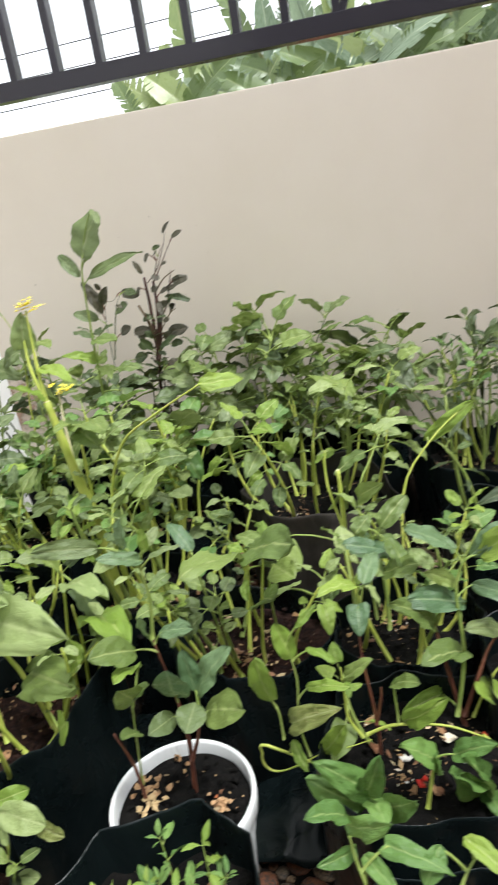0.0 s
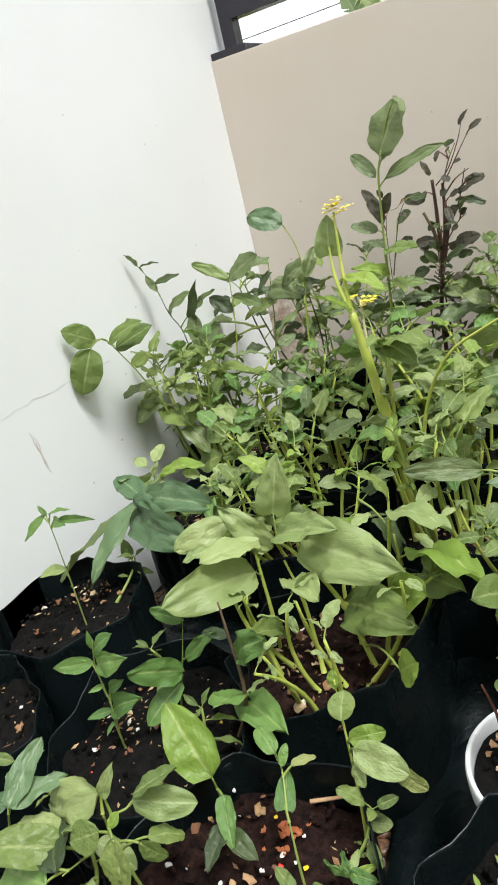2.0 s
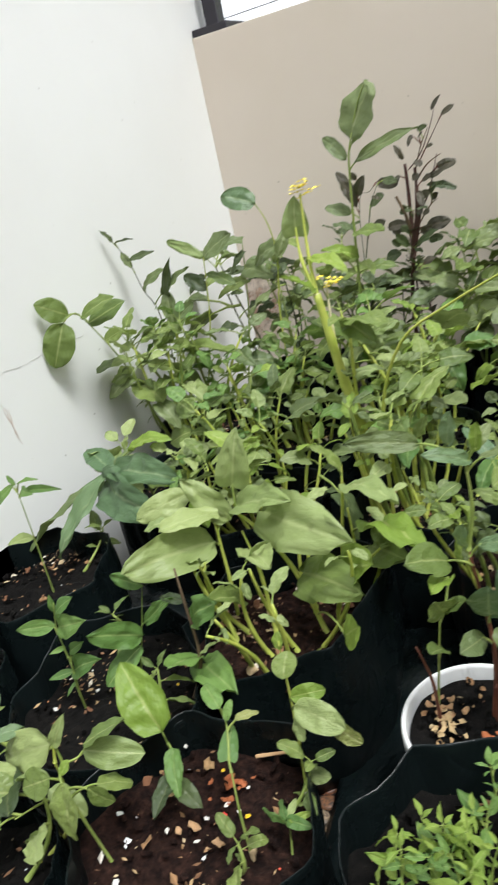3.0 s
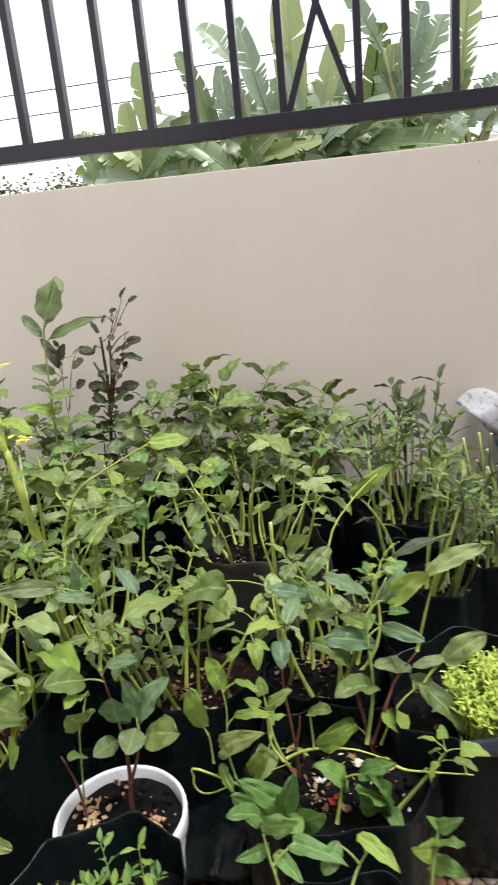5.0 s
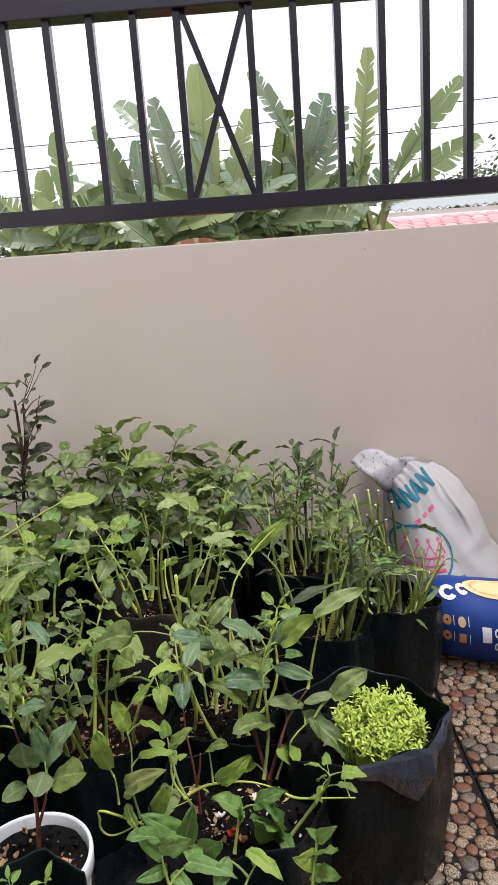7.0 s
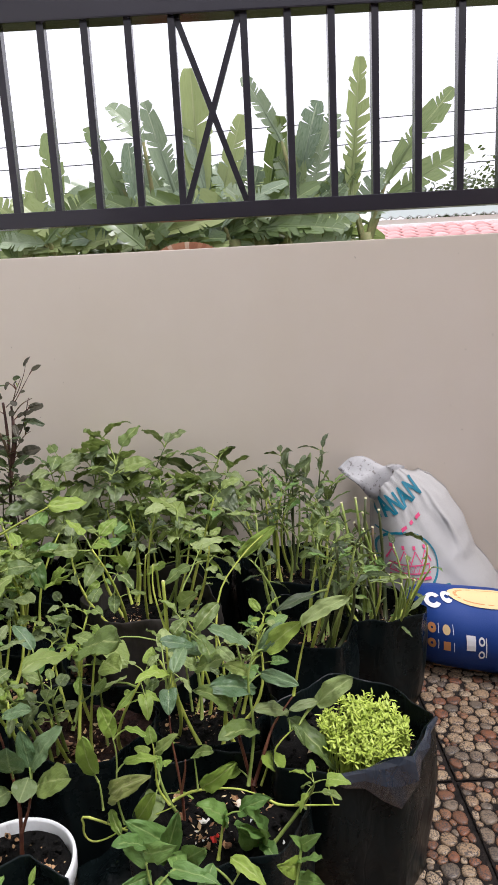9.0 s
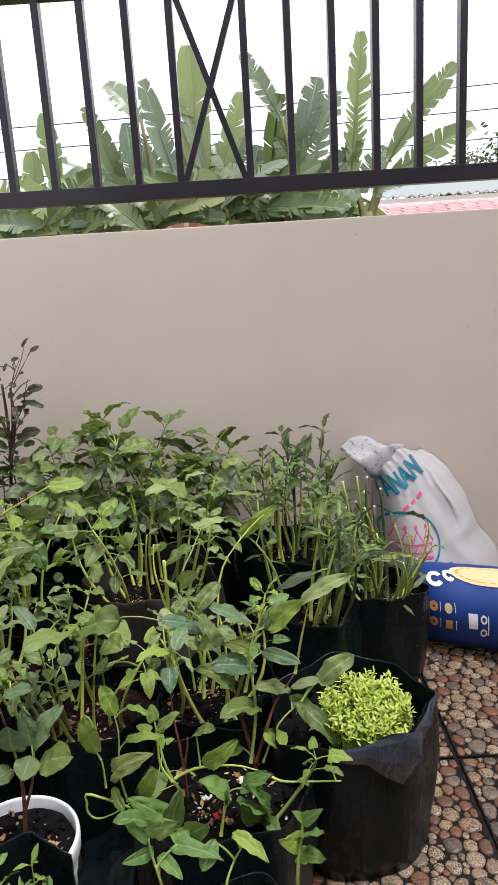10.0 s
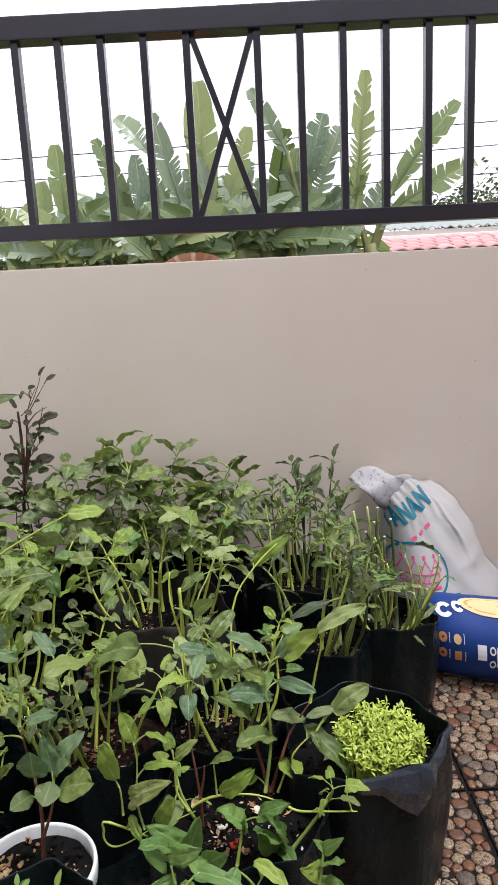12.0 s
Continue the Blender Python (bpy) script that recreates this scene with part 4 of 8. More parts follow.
            for g in (0.0, 0.12, 0.5, 1.0):
                rr = rad(a, 1.0 - g * drop * dd / h) + 0.002 + ((0.014 if i % 2 else 0.007) * math.sin(math.pi * min(1, g * 0.9 + 0.1)) + 0.003 * g) * (0.25 + 0.75 * math.sin(math.pi * f))
                col.append(bm.verts.new((rr * math.cos(a), rr * math.sin(a), top(a) + 0.003 - g * drop * dd)))
            if prev:
                for q in range(3):
                    bm.faces.new((prev[q], col[q], col[q + 1]))
                    bm.faces.new((prev[q], col[q + 1], prev[q + 1]))
            prev = col
        lip = part("folded_lip", bm, POLY_SKY_SHEEN, bag, "shiny folded-over lip of black film, sky sheen in its blue tint", smooth=False)
        s = lip.modifiers.new("thick", "SOLIDIFY")
        s.thickness = 0.0012
    return bag


BAGS = {
    # name: x, y, radius, height, soil height
    "P": (0.279, -0.942, 0.118, 0.225, 0.178),
    "Q": (0.389, -0.5, 0.106, 0.2, 0.15),
    "R": (0.236, -0.585, 0.11, 0.21, 0.165),
    "N": (0.076, -1.070, 0.112, 0.2, 0.165),
    "T": (0.087, -1.300, 0.108, 0.185, 0.15),
    "H": (-0.136, -1.338, 0.103, 0.243, 0.222),
    "A": (-0.432, -1.05, 0.118, 0.222, 0.172),
    "B": (-0.402, -1.325, 0.122, 0.205, 0.155),
    "D": (-0.61, -1.195, 0.13, 0.19, 0.15),
    "F": (-0.59, -1.465, 0.108, 0.19, 0.155),
    "E": (-0.862, -1.28, 0.118, 0.205, 0.165),
    "C": (-0.872, -1.04, 0.122, 0.208, 0.165),
    "I": (-0.8, -0.760, 0.105, 0.21, 0.17),
    "U": (-0.585, -0.790, 0.105, 0.205, 0.165),
    "J": (-0.86, -0.500, 0.112, 0.22, 0.17),
    "K": (-0.625, -0.540, 0.112, 0.21, 0.165),
    "S": (-0.328, -0.755, 0.108, 0.205, 0.17),
    "L": (-0.15, -0.870, 0.108, 0.205, 0.165),
    "O": (0.062, -0.850, 0.100, 0.205, 0.16),
    "V": (-0.39, -0.510, 0.108, 0.21, 0.165),
    "M": (-0.09, -0.455, 0.155, 0.225, 0.165),
    "W": (-0.74, -0.200, 0.112, 0.215, 0.165),
    "X": (-0.48, -0.230, 0.112, 0.215, 0.165),
    "Y": (-0.256, -0.180, 0.119, 0.215, 0.165),
    "Z": (-0.01, -0.170, 0.122, 0.215, 0.165),
    "AA": (0.226, -0.275, 0.126, 0.215, 0.165),
}
STYLE = {
    "P": dict(fold=(-112, -6, 0.078), chips=0, corners=((-2, 1.06, 0.6), (58, 1.0, 0.2), (101, 1.08, 0.5), (160, 1.12, 0.4), (219, 1.24, 0.7), (248, 1.12, 0.8), (302, 1.0, 0.9))),
    "M": dict(tone=POLY_GREY, label="wide grey-black grow bag dulled by dust", chips=14, flop=0.02),
    "A": dict(soil_mat=SOIL_RED, chips=45, flop=0.016, tilt=0.022, turn=35, corners=((30, 1.18, 1.0), (95, 1.0, 0.2), (150, 1.05, 0.0), (205, 1.08, 0.2), (262, 1.06, -0.5), (322, 1.0, -0.3)), label="black polythene grow bag packed with leafy spinach stems"),
    "B": dict(soil_mat=SOIL_RED, chips=24, scraps=12, label="black polythene grow bag with brown soil and coloured scraps"),
    "C": dict(chips=30, scraps=4, flop=0.006),
    "E": dict(chips=26, scraps=8),
    "N": dict(chips=30, scraps=10),
    "H": dict(chips=4, flop=0.012, tilt=0.03),
    "L": dict(chips=34, soil_mat=SOIL_RED),
    "D": dict(chips=14, scraps=8),
    "F": dict(chips=6, scraps=2),
    "O": dict(chips=6),
    "S": dict(chips=24),
}
for i, (key, (bx, by, br, bh, bs)) in enumerate(BAGS.items()):
    grow_bag(bx, by, br, bh, bs, i + 1, **STYLE.get(key, {}))


def gap_sheet(x, y, rx, ry):
    """A crumpled black sheet added on the floor to darken a gap."""
    bm = bmesh.new()
    n = 22
    grid = []
    for i in range(n + 1):
        row = []
        for j in range(n + 1):
            u, v = 2 * i / n - 1, 2 * j / n - 1
            edge = 1 + 0.12 * noise.noise((u * 2, v * 2, 6.0))
            z = 0.018 + 0.02 * max(0.0, 1 - u * u) * max(0.0, 1 - v * v) + 0.014 * (0.3 - abs(noise.noise((u * 1.6 + x, v * 1.6 + y, 1.5)))) + 0.003 * noise.noise((u * 5, v * 5, 3.3))
            row.append(bm.verts.new((rx * u * edge, ry * v * edge, max(z, 0.008))))
        grid.append(row)
    for i in range(n):
        for j in range(n):
            bm.faces.new((grid[i][j], grid[i + 1][j], grid[i + 1][j + 1], grid[i][j + 1]))
    ob = tagged(part("dark_gap_sheet", bm, POLY), "crumpled black sheet added on the floor to darken a gap between bags", "plastic film")
    ob.location = (x, y, 0)
    thick = ob.modifiers.new("thick", "SOLIDIFY")
    thick.thickness = 0.002


# added sheets stand in for the darkness between the bags
gap_sheet(-0.28, -1.17, 0.075, 0.23)
gap_sheet(-0.655, -1.02, 0.11, 0.1)
gap_sheet(-0.8, -0.875, 0.11, 0.06)
gap_sheet(-0.305, -0.91, 0.07, 0.1)
gap_sheet(-0.085, -0.985, 0.065, 0.1)


def white_pot(x, y):
    pot = holder("plant_pot", (x, y, 0), "round white plastic plant pot with dark soil and husk chips", "plant pot")
    prof = [(0.0, 0.0), (0.056, 0.0), (0.06, 0.004), (0.073, 0.165), (0.0745, 0.176), (0.079, 0.178), (0.081, 0.181), (0.082, 0.197), (0.0815, 0.2025), (0.0798, 0.205), (0.0775, 0.2045), (0.0762, 0.201), (0.0735, 0.15)]
    bm = bmesh.new()
    n = 56
    rings = [[bm.verts.new((r * 0.965 * math.cos(a), r * 0.965 * math.sin(a), z * 0.965)) for a in [2 * math.pi * k / n for k in range(n)]] for r, z in prof[1:]]
    for u, w in zip(rings, rings[1:]):
        for k in range(n):
            bm.faces.new((u[k], u[(k + 1) % n], w[(k + 1) % n], w[k]))
    bm.faces.new(rings[0][::-1])
    part("pot_body", bm, PLASTIC_WHITE, pot)
    bm = bmesh.new()
    g = bmesh.ops.create_circle(bm, cap_ends=True, segments=40, radius=0.0715)
    bmesh.ops.subdivide_edges(bm, edges=bm.edges, cuts=1)
    bmesh.ops.triangulate(bm, faces=bm.faces)
    bmesh.ops.subdivide_edges(bm, edges=bm.edges, cuts=2, use_grid_fill=True)
    for v in bm.verts:
        v.co.z = 0.181 + 0.006 * noise.noise(v.co * 40)
    soil_ob = part("soil", bm, SOIL, pot)
    bm = bmesh.new()
    r3 = random.Random(12)
    for _ in range(120):
        a, f = r3.uniform(0, 6.28), math.sqrt(r3.random()) * 0.066
        sz = r3.uniform(0.0015, 0.006)
        m4 = Matrix.Translation((f * math.cos(a), f * math.sin(a), 0.186)) @ Euler((r3.uniform(-1, 1), r3.uniform(-1, 1), r3.uniform(0, 6.28))).to_matrix().to_4x4() @ Matrix.Diagonal((sz, sz * 0.7, sz * 0.6, 1))
        for v in bmesh.ops.create_icosphere(bm, subdivisions=1, radius=1)["verts"]:
            v.co = m4 @ (v.co * r3.uniform(0.75, 1.15))
    part("loose_soil", bm, SOIL, soil_ob, smooth=False)["kind"] = "stuff"
    rnd = random.Random(3)
    for k in range(50):
        a = radians(rnd.gauss(235, 75))
        f = rnd.uniform(0.3, 0.97)
        loose_piece(soil_ob, "husk_chip", CHIP, (0.066 * f * math.cos(a), 0.066 * f * math.sin(a), 0.187), rnd.choice((0.0015, 0.002, 0.003, 0.004, 0.0055)), rnd)
    return pot


white_pot(-0.173, -1.150)


# ---------------- leaves and plants ----------------
def leaf_mesh(name, material, kind, variant):
    """A leaf one unit long (blade) on a stalk, growing along +x, top towards +z."""
    rnd = random.Random(hash_of(kind) + variant * 17)
    bm = bmesh.new()
    uvl = bm.loops.layers.uv.verify()
    K = KINDS[kind]
    width, stalk, fold, droop, wav = K["width"], K["stalk"], K["fold"], K["droop"] * rnd.uniform(0.35, 1.6), K["wave"]
    nu, nv = 16, 5
    curl = rnd.uniform(-0.25, 0.25)
    ph = rnd.uniform(0, 6)
    twist = rnd.uniform(-0.5, 0.5)
    fold *= rnd.uniform(0.6, 1.9)

    def half(t):
        if kind.endswith(("lance", "chili", "kang")):
            return width * 0.5 * (math.sin(math.pi * t ** 0.75) ** 0.85 if 0 < t < 1 else 0.0)
        if kind.endswith("round"):
            return width * 0.5 * (math.sin(math.pi * t ** 0.9) ** 0.62 if 0 < t < 1 else 0.0)
        if kind.endswith("heart"):
            return width * 0.5 * ((1 - t) ** 0.75 * (t + 0.02) ** 0.22 * 1.45 if t < 1 else 0.0)
        if kind.endswith("oval"):
            return width * 0.5 * (1.9 * t ** 0.42 * (1 - t) ** 0.55 if 0 < t < 1 else 0.0)
        return width * 0.5 * (2.0 * t ** 0.38 * (1 - t) ** 0.72 if 0 < t < 1 else 0.0)

    def spine(t):
        return Vector((stalk + t - 0.12 * droop * t * t, curl * 0.12 * t * t, stalk * 0.28 * (1 - 0.4 * t) - droop * 0.42 * t * t + 0.16 * t))

    rows = []
    for i in range(nu + 1):
        t = i / nu
        c = spine(t)
        hw = max(half(t), 0.004)
        row = []
        for j in range(-nv, nv + 1):
            v = j / nv
            ripple = wav * 0.04 * math.sin(t * 13 + ph + (2.1 if j > 0 else 0)) * abs(v) + wav * 0.06 * noise.noise((t * 4 + variant * 5, v * 2.2, ph)) + wav * 0.065 * noise.noise((t * 8 + variant * 5, v * 4, ph)) + wav * 0.05 * abs(noise.noise((t * 15 + variant * 5, v * 7, ph)))
            edge = 1 + wav * 0.05 * noise.noise((t * 5, (1 if j > 0 else -1) * 3.3 + variant, 2.0))
            yy = v * hw * edge * math.cos(fold * abs(v))
            zz = hw * abs(v) * math.sin(fold) - 0.25 * hw * v * v * droop + ripple
            ca, sa2 = math.cos(twist * t * t), math.sin(twist * t * t)
            back = -0.2 * abs(v) * hw * (1 - t) ** 3 if kind.endswith("heart") else 0.0
            row.append((bm.verts.new(c + Vector((back, yy * ca - zz * sa2, yy * sa2 + zz * ca))), t, 0.5 + 0.5 * v))
        rows.append(row)
    for ra, rb in zip(rows, rows[1:]):
        for j in range(2 * nv):
            quad = (ra[j], rb[j], rb[j + 1], ra[j + 1])
            f = bm.faces.new([q[0] for q in quad])
            for lp, q in zip(f.loops, quad):
                lp[uvl].uv = (q[1], q[2])
            f.material_index = 0
    if stalk > 0.02:
        sp = [Vector((0, 0, 0)), Vector((stalk * 0.5, 0, stalk * 0.2)), Vector((stalk, 0, stalk * 0.28 - 0.006)), spine(0.25) - Vector((0, 0, 0.008))]
        tube(bm, sp, [0.032, 0.024, 0.02, 0.01], 5, mi=1)
    return mesh_of(name, bm, [material, STEM if material not in (LEAF_PURPLE,) else STEM_RED])


def hash_of(s):
    return sum(ord(c) * (i + 3) for i, c in enumerate(s))


KINDS = {
    "ovate": dict(width=0.62, stalk=0.55, fold=0.28, droop=0.75, wave=1.0),
    "oval": dict(width=0.5, stalk=0.3, fold=0.25, droop=0.6, wave=0.8),
    "round": dict(width=0.78, stalk=0.4, fold=0.22, droop=0.4, wave=0.7),
    "heart": dict(width=0.72, stalk=0.6, fold=0.2, droop=0.7, wave=0.7),
    "lance": dict(width=0.34, stalk=0.22, fold=0.3, droop=0.7, wave=0.7),
    "chili": dict(width=0.4, stalk=0.2, fold=0.35, droop=0.5, wave=0.5),
    "kang": dict(width=0.24, stalk=0.25, fold=0.3, droop=0.5, wave=0.5),
}
_cache = {}


def leaf_data(material, kind, variant):
    key = (material.name, kind, variant)
    if key not in _cache:
        _cache[key] = leaf_mesh("leaf", material, kind, variant)
    return _cache[key]


def add_leaf(plant, at, az, el, size, material, kind, rnd, roll=None, flat=1.0):
    ob = new("leaf", leaf_data(material, kind, rnd.randrange(8)))
    ob.parent = plant
    r = rnd.uniform(-42, 42) if roll is None else roll
    ob.matrix_basis = Matrix.Translation(at) @ Matrix.Rotation(radians(az), 4, "Z") @ Matrix.Rotation(radians(-el), 4, "Y") @ Matrix.Rotation(radians(r), 4, "X") @ Matrix.Diagonal((size, size * rnd.uniform(0.88, 1.12) * flat, size, 1))
    return ob


def stem_line(p0, p1, wob, rnd, n=8):
    side = Vector((rnd.uniform(-1, 1), rnd.uniform(-1, 1), 0)) * wob
    return bend(p0, p1, side, n)


def along(pts, t):
    f = min(max(t, 0), 0.9999) * (len(pts) - 1)
    i = int(f)
    return pts[i].lerp(pts[i + 1], f - i)


def plant(x, y, z, top, n=10, size=0.06, kind="ovate", material=LEAF, stem=STEM, thick=0.0028, seed=0, name="spinach_plant", label="leafy green spinach plant growing in a bag", group="spinach plants", start=0.35, wob=0.022, el=(-38, 42), crown=3, shrink=0.55, second=None, cut=False, shoots=0, az0=None):
    """One plant at x, y on soil height z; top: the tip of its stem in the world."""
    rnd = random.Random(seed * 101 + 13)
    base = Vector((x, y, z - 0.006))
    tip = Vector(top) - base
    pl = holder(name, base, label, name.replace("_", " "), group)
    pts = stem_line((0, 0, 0), tip, wob, rnd)
    bm = bmesh.new()
    tube(bm, pts, [thick * 0.85 * (1.15 - 0.6 * i / 8) * (1 + 0.14 * (i % 3 == 0)) for i in range(9)], 7)
    part("stem", bm, stem, pl)
    if cut:
        bm = bmesh.new()
        d = (pts[-1] - pts[-2]).normalized()
        tube(bm, [pts[-1] - d * 0.001, pts[-1] + d * 0.0015], thick * 0.56, 7)
        part("cut_end", bm, PITH, pl, "pale cut end of the stem")
    az = rnd.uniform(0, 360) if az0 is None else az0
    for i in range(n):
        t = start + (1 - start) * (i + 0.5) / n
        az += 137.5 + rnd.uniform(-20, 20)
        s = size * 1.1 * (1 - (1 - shrink) * abs(2 * i / max(n - 1, 1) - 1.1) ** 2) * rnd.choice((0.35, 0.5, 0.6, 0.8, 1.0, 1.3)) * rnd.uniform(0.85, 1.15)
        mm = second if second is not None and rnd.random() < 0.35 else material
        add_leaf(pl, along(pts, t), az, rnd.uniform(*el), s, mm, kind, rnd)
    for i in range(crown):
        az += 100 + rnd.uniform(-20, 20)
        add_leaf(pl, pts[-1], az, rnd.uniform(5, 50), size * rnd.uniform(0.5, 0.95), second or material, kind, rnd)
    for i in range(shoots):
        t = rnd.uniform(0.15, 0.7)
        a = rnd.uniform(0, 6.28)
        p = along(pts, t)
        ln = rnd.uniform(0.05, 0.11)
        q = p + Vector((math.cos(a) * 0.5, math.sin(a) * 0.5, 0.9)) * ln
        bm = bmesh.new()
        sp = bend(p, q, Vector((math.cos(a), math.sin(a), -0.5)) * 0.008, 5)
        tube(bm, sp, [thick * 0.6 * (1 - 0.1 * k) for k in range(6)], 6)
        part("side_shoot", bm, stem, pl)
        for k in range(4):
            add_leaf(pl, along(sp, 0.4 + 0.2 * k), rnd.uniform(0, 360), rnd.uniform(10, 60), size * rnd.uniform(0.35, 0.65), material, kind, rnd)
    return pl


def clump(key, count, height, seed, spread=0.7, **kw):
    """Several plants in one bag."""
    bx, by, br, bh, bs = BAGS[key]
    rnd = random.Random(seed)
    for i in range(count):
        a, f = rnd.uniform(0, 6.28), math.sqrt(rnd.random()) * spread
        x, y = bx + br * f * math.cos(a), by + br * f * math.sin(a)
        hh = height * rnd.uniform(0.72, 1.08)
        lean = 0.8 * hh
        top = (min(max(x + (x - bx) * 0.7 + rnd.gauss(0, 0.14) * lean, LEFT_X + 0.05), 9), min(y + (y - by) * 0.7 + rnd.gauss(0, 0.14) * lean, -0.06), bs + hh)
        kw2 = dict(kw)
        if "kinds" in kw2:
            kw2["kind"] = rnd.choice(kw2.pop("kinds"))
        if "mats" in kw2:
            kw2["material"], kw2["second"] = rnd.choice(kw2["mats"]), rnd.choice(kw2["mats"])
            kw2.pop("mats")
        if "stems" in kw2:
            kw2["stem"] = rnd.choice(kw2.pop("stems"))
        plant(x, y, bs, top, seed=seed * 50 + i, **kw2)


def build_clumps():
    sp = dict(second=LEAF_PALE)
    ws = dict(name="water_spinach", group="water spinach")
    ch = dict(name="chili_seedling", label="small chili seedling growing in a bag", group="chili seedlings")
    # back row by the wall
    back = dict(kinds=("ovate", "oval", "heart"), mats=(LEAF_GREY, LEAF_GREY, LEAF, LEAF_DARK), stems=(STEM, STEM_DARK))
    mix = dict(kinds=("ovate", "ovate", "oval", "heart"), mats=(LEAF, LEAF, LEAF_PALE, LEAF_GREY, LEAF_FRESH, LEAF_LIME), stems=(STEM_YELLOW, STEM_YELLOW, STEM))
    narrow = dict(kinds=("lance", "kang", "kang", "oval"), mats=(LEAF, LEAF_GREY, LEAF_FRESH, LEAF_DARK), stems=(STEM_DARK, STEM, STEM_YELLOW))
    clump("W", 9, 0.32, 1, n=8, size=0.075, **back)
    clump("X", 7, 0.27, 2, n=9, size=0.085, **back)
    clump("Y", 9, 0.29, 3, n=10, size=0.078, **back)
    clump("Z", 8, 0.235, 4, n=10, size=0.08, **back)
    clump("AA", 18, 0.235, 5, n=5, size=0.06, start=0.55, thick=0.004, label="water spinach with narrow leaves growing in a bag", **narrow, **ws)
    # middle rows: leaves towards the tips of bare pale stalks
    clump("J", 11, 0.27, 6, n=8, size=0.056, start=0.45, thick=0.004, **mix)
    clump("K", 9, 0.2, 7, n=9, size=0.056, start=0.55, thick=0.0044, **mix)
    clump("V", 10, 0.26, 8, n=10, size=0.062, start=0.55, thick=0.0046, **mix)
    clump("M", 9, 0.25, 9, n=10, size=0.058, thick=0.004, start=0.5, **mix)
    clump("I", 4, 0.13, 10, n=7, size=0.045, kind="round", **sp)
    clump("U", 10, 0.18, 11, n=10, size=0.05, start=0.5, thick=0.0034, **mix)
    clump("S", 8, 0.23, 12, n=8, size=0.054, start=0.64, thick=0.0046, **mix)
    clump("L", 7, 0.18, 13, n=7, size=0.042, thick=0.0034, start=0.66, **mix)
    clump("O", 6, 0.18, 14, n=7, size=0.046, start=0.64, thick=0.0034, **mix)
    for key, count, height, seed in (("V", 6, 0.2, 31), ("S", 7, 0.17, 32), ("K", 5, 0.17, 33), ("O", 5, 0.15, 34), ("L", 5, 0.14, 35), ("M", 5, 0.2, 36), ("U", 5, 0.15, 37)):
        clump(key, count, height, seed, spread=0.8, n=4, size=0.036, start=0.72, thick=0.0034, crown=2, kinds=("ovate", "oval", "round"), mats=(LEAF, LEAF_PALE, LEAF_GREY), stems=(STEM_YELLOW,))
    clump("R", 13, 0.24, 15, n=5, size=0.068, start=0.55, thick=0.0042, label="water spinach with narrow leaves growing in a bag", **narrow, **ws)
    clump("Q", 20, 0.16, 16, n=2, size=0.065, thick=0.0036, cut=True, crown=1, start=0.1, label="cut water spinach stems sprouting again in a bag", **narrow, **ws)
    # tall cut stalks leaning beside the sack
    rnd = random.Random(77)
    for i in range(11):
        x, y = 0.385 + rnd.gauss(0, 0.02), -0.45 + rnd.gauss(0, 0.02)
        plant(x, y, 0.15, (x - 0.012 + rnd.gauss(0, 0.02), y + 0.02, rnd.uniform(0.34, 0.43)), n=1, size=0.045, kind="lance", material=LEAF, stem=(STEM, STEM_DARK, STEM_BROWN)[i % 3], thick=0.0052, seed=820 + i, cut=True, crown=0, start=0.5, label="tall cut water spinach stalk with a pale cut end", **ws)
    for i, (x, y, h, dx) in enumerate(((-0.44, -0.2, 0.33, -0.02), (-0.46, -0.225, 0.38, 0.02), (-0.42, -0.23, 0.27, -0.02))):
        plant(x, y, 0.165, (x + dx, y, 0.165 + h), n=24, size=0.03, kind="round", material=LEAF_PURPLE, second=LEAF_DARK, stem=STEM_PLUM, thick=0.0024, seed=700 + i, name="red_amaranth", label="red amaranth with small dark purplish leaves", group="red amaranth", start=0.3, wob=0.02, el=(-35, 45))
    for i, (x, y, h, dx, sz) in enumerate(((-0.33, -0.13, 0.32, 0.07, 0.085), (-0.25, -0.2, 0.29, 0.05, 0.095), (-0.34, -0.16, 0.3, -0.01, 0.08), (0.03, -0.16, 0.28, 0.03, 0.08))):
        plant(x, y, 0.165, (x + dx, y + 0.03, 0.165 + h), n=9, size=sz, kind="ovate", material=LEAF_GREY, second=LEAF, stem=STEM, thick=0.0032, seed=760 + i, start=0.45)
    for i, (x, y, tx, ty, tz) in enumerate(((0.24, -0.24, 0.222, -0.15, 0.45), (0.29, -0.27, 0.325, -0.175, 0.462), (0.2, -0.22, 0.17, -0.13, 0.4), (0.26, -0.2, 0.27, -0.12, 0.405))):
        plant(x, y, 0.165, (tx, ty, tz), n=8, size=0.06, kind="lance", material=LEAF_GREY, second=LEAF_DARK, stem=STEM_DARK, thick=0.003, seed=780 + i, name="water_spinach", label="tall water spinach shoot with narrow dark leaves", group="water spinach", start=0.4, el=(10, 70))
    clump("A", 12, 0.14, 17, n=2, size=0.042, kind="oval", material=LEAF_PALE, second=LEAF_PALE, stem=STEM_YELLOW, thick=0.0034, start=0.75, crown=1)
    clump("C", 1, 0.06, 18, n=4, size=0.035, kind="chili", **ch)
    clump("D", 3, 0.09, 19, n=6, size=0.035, kind="chili", **ch)
    clump("E", 2, 0.08, 20, n=4, size=0.04, kind="oval", name="seedling", label="small round-leaved seedling growing in a bag", group="seedlings")
    clump("F", 2, 0.1, 21, n=5, size=0.055, kind="oval", **sp)
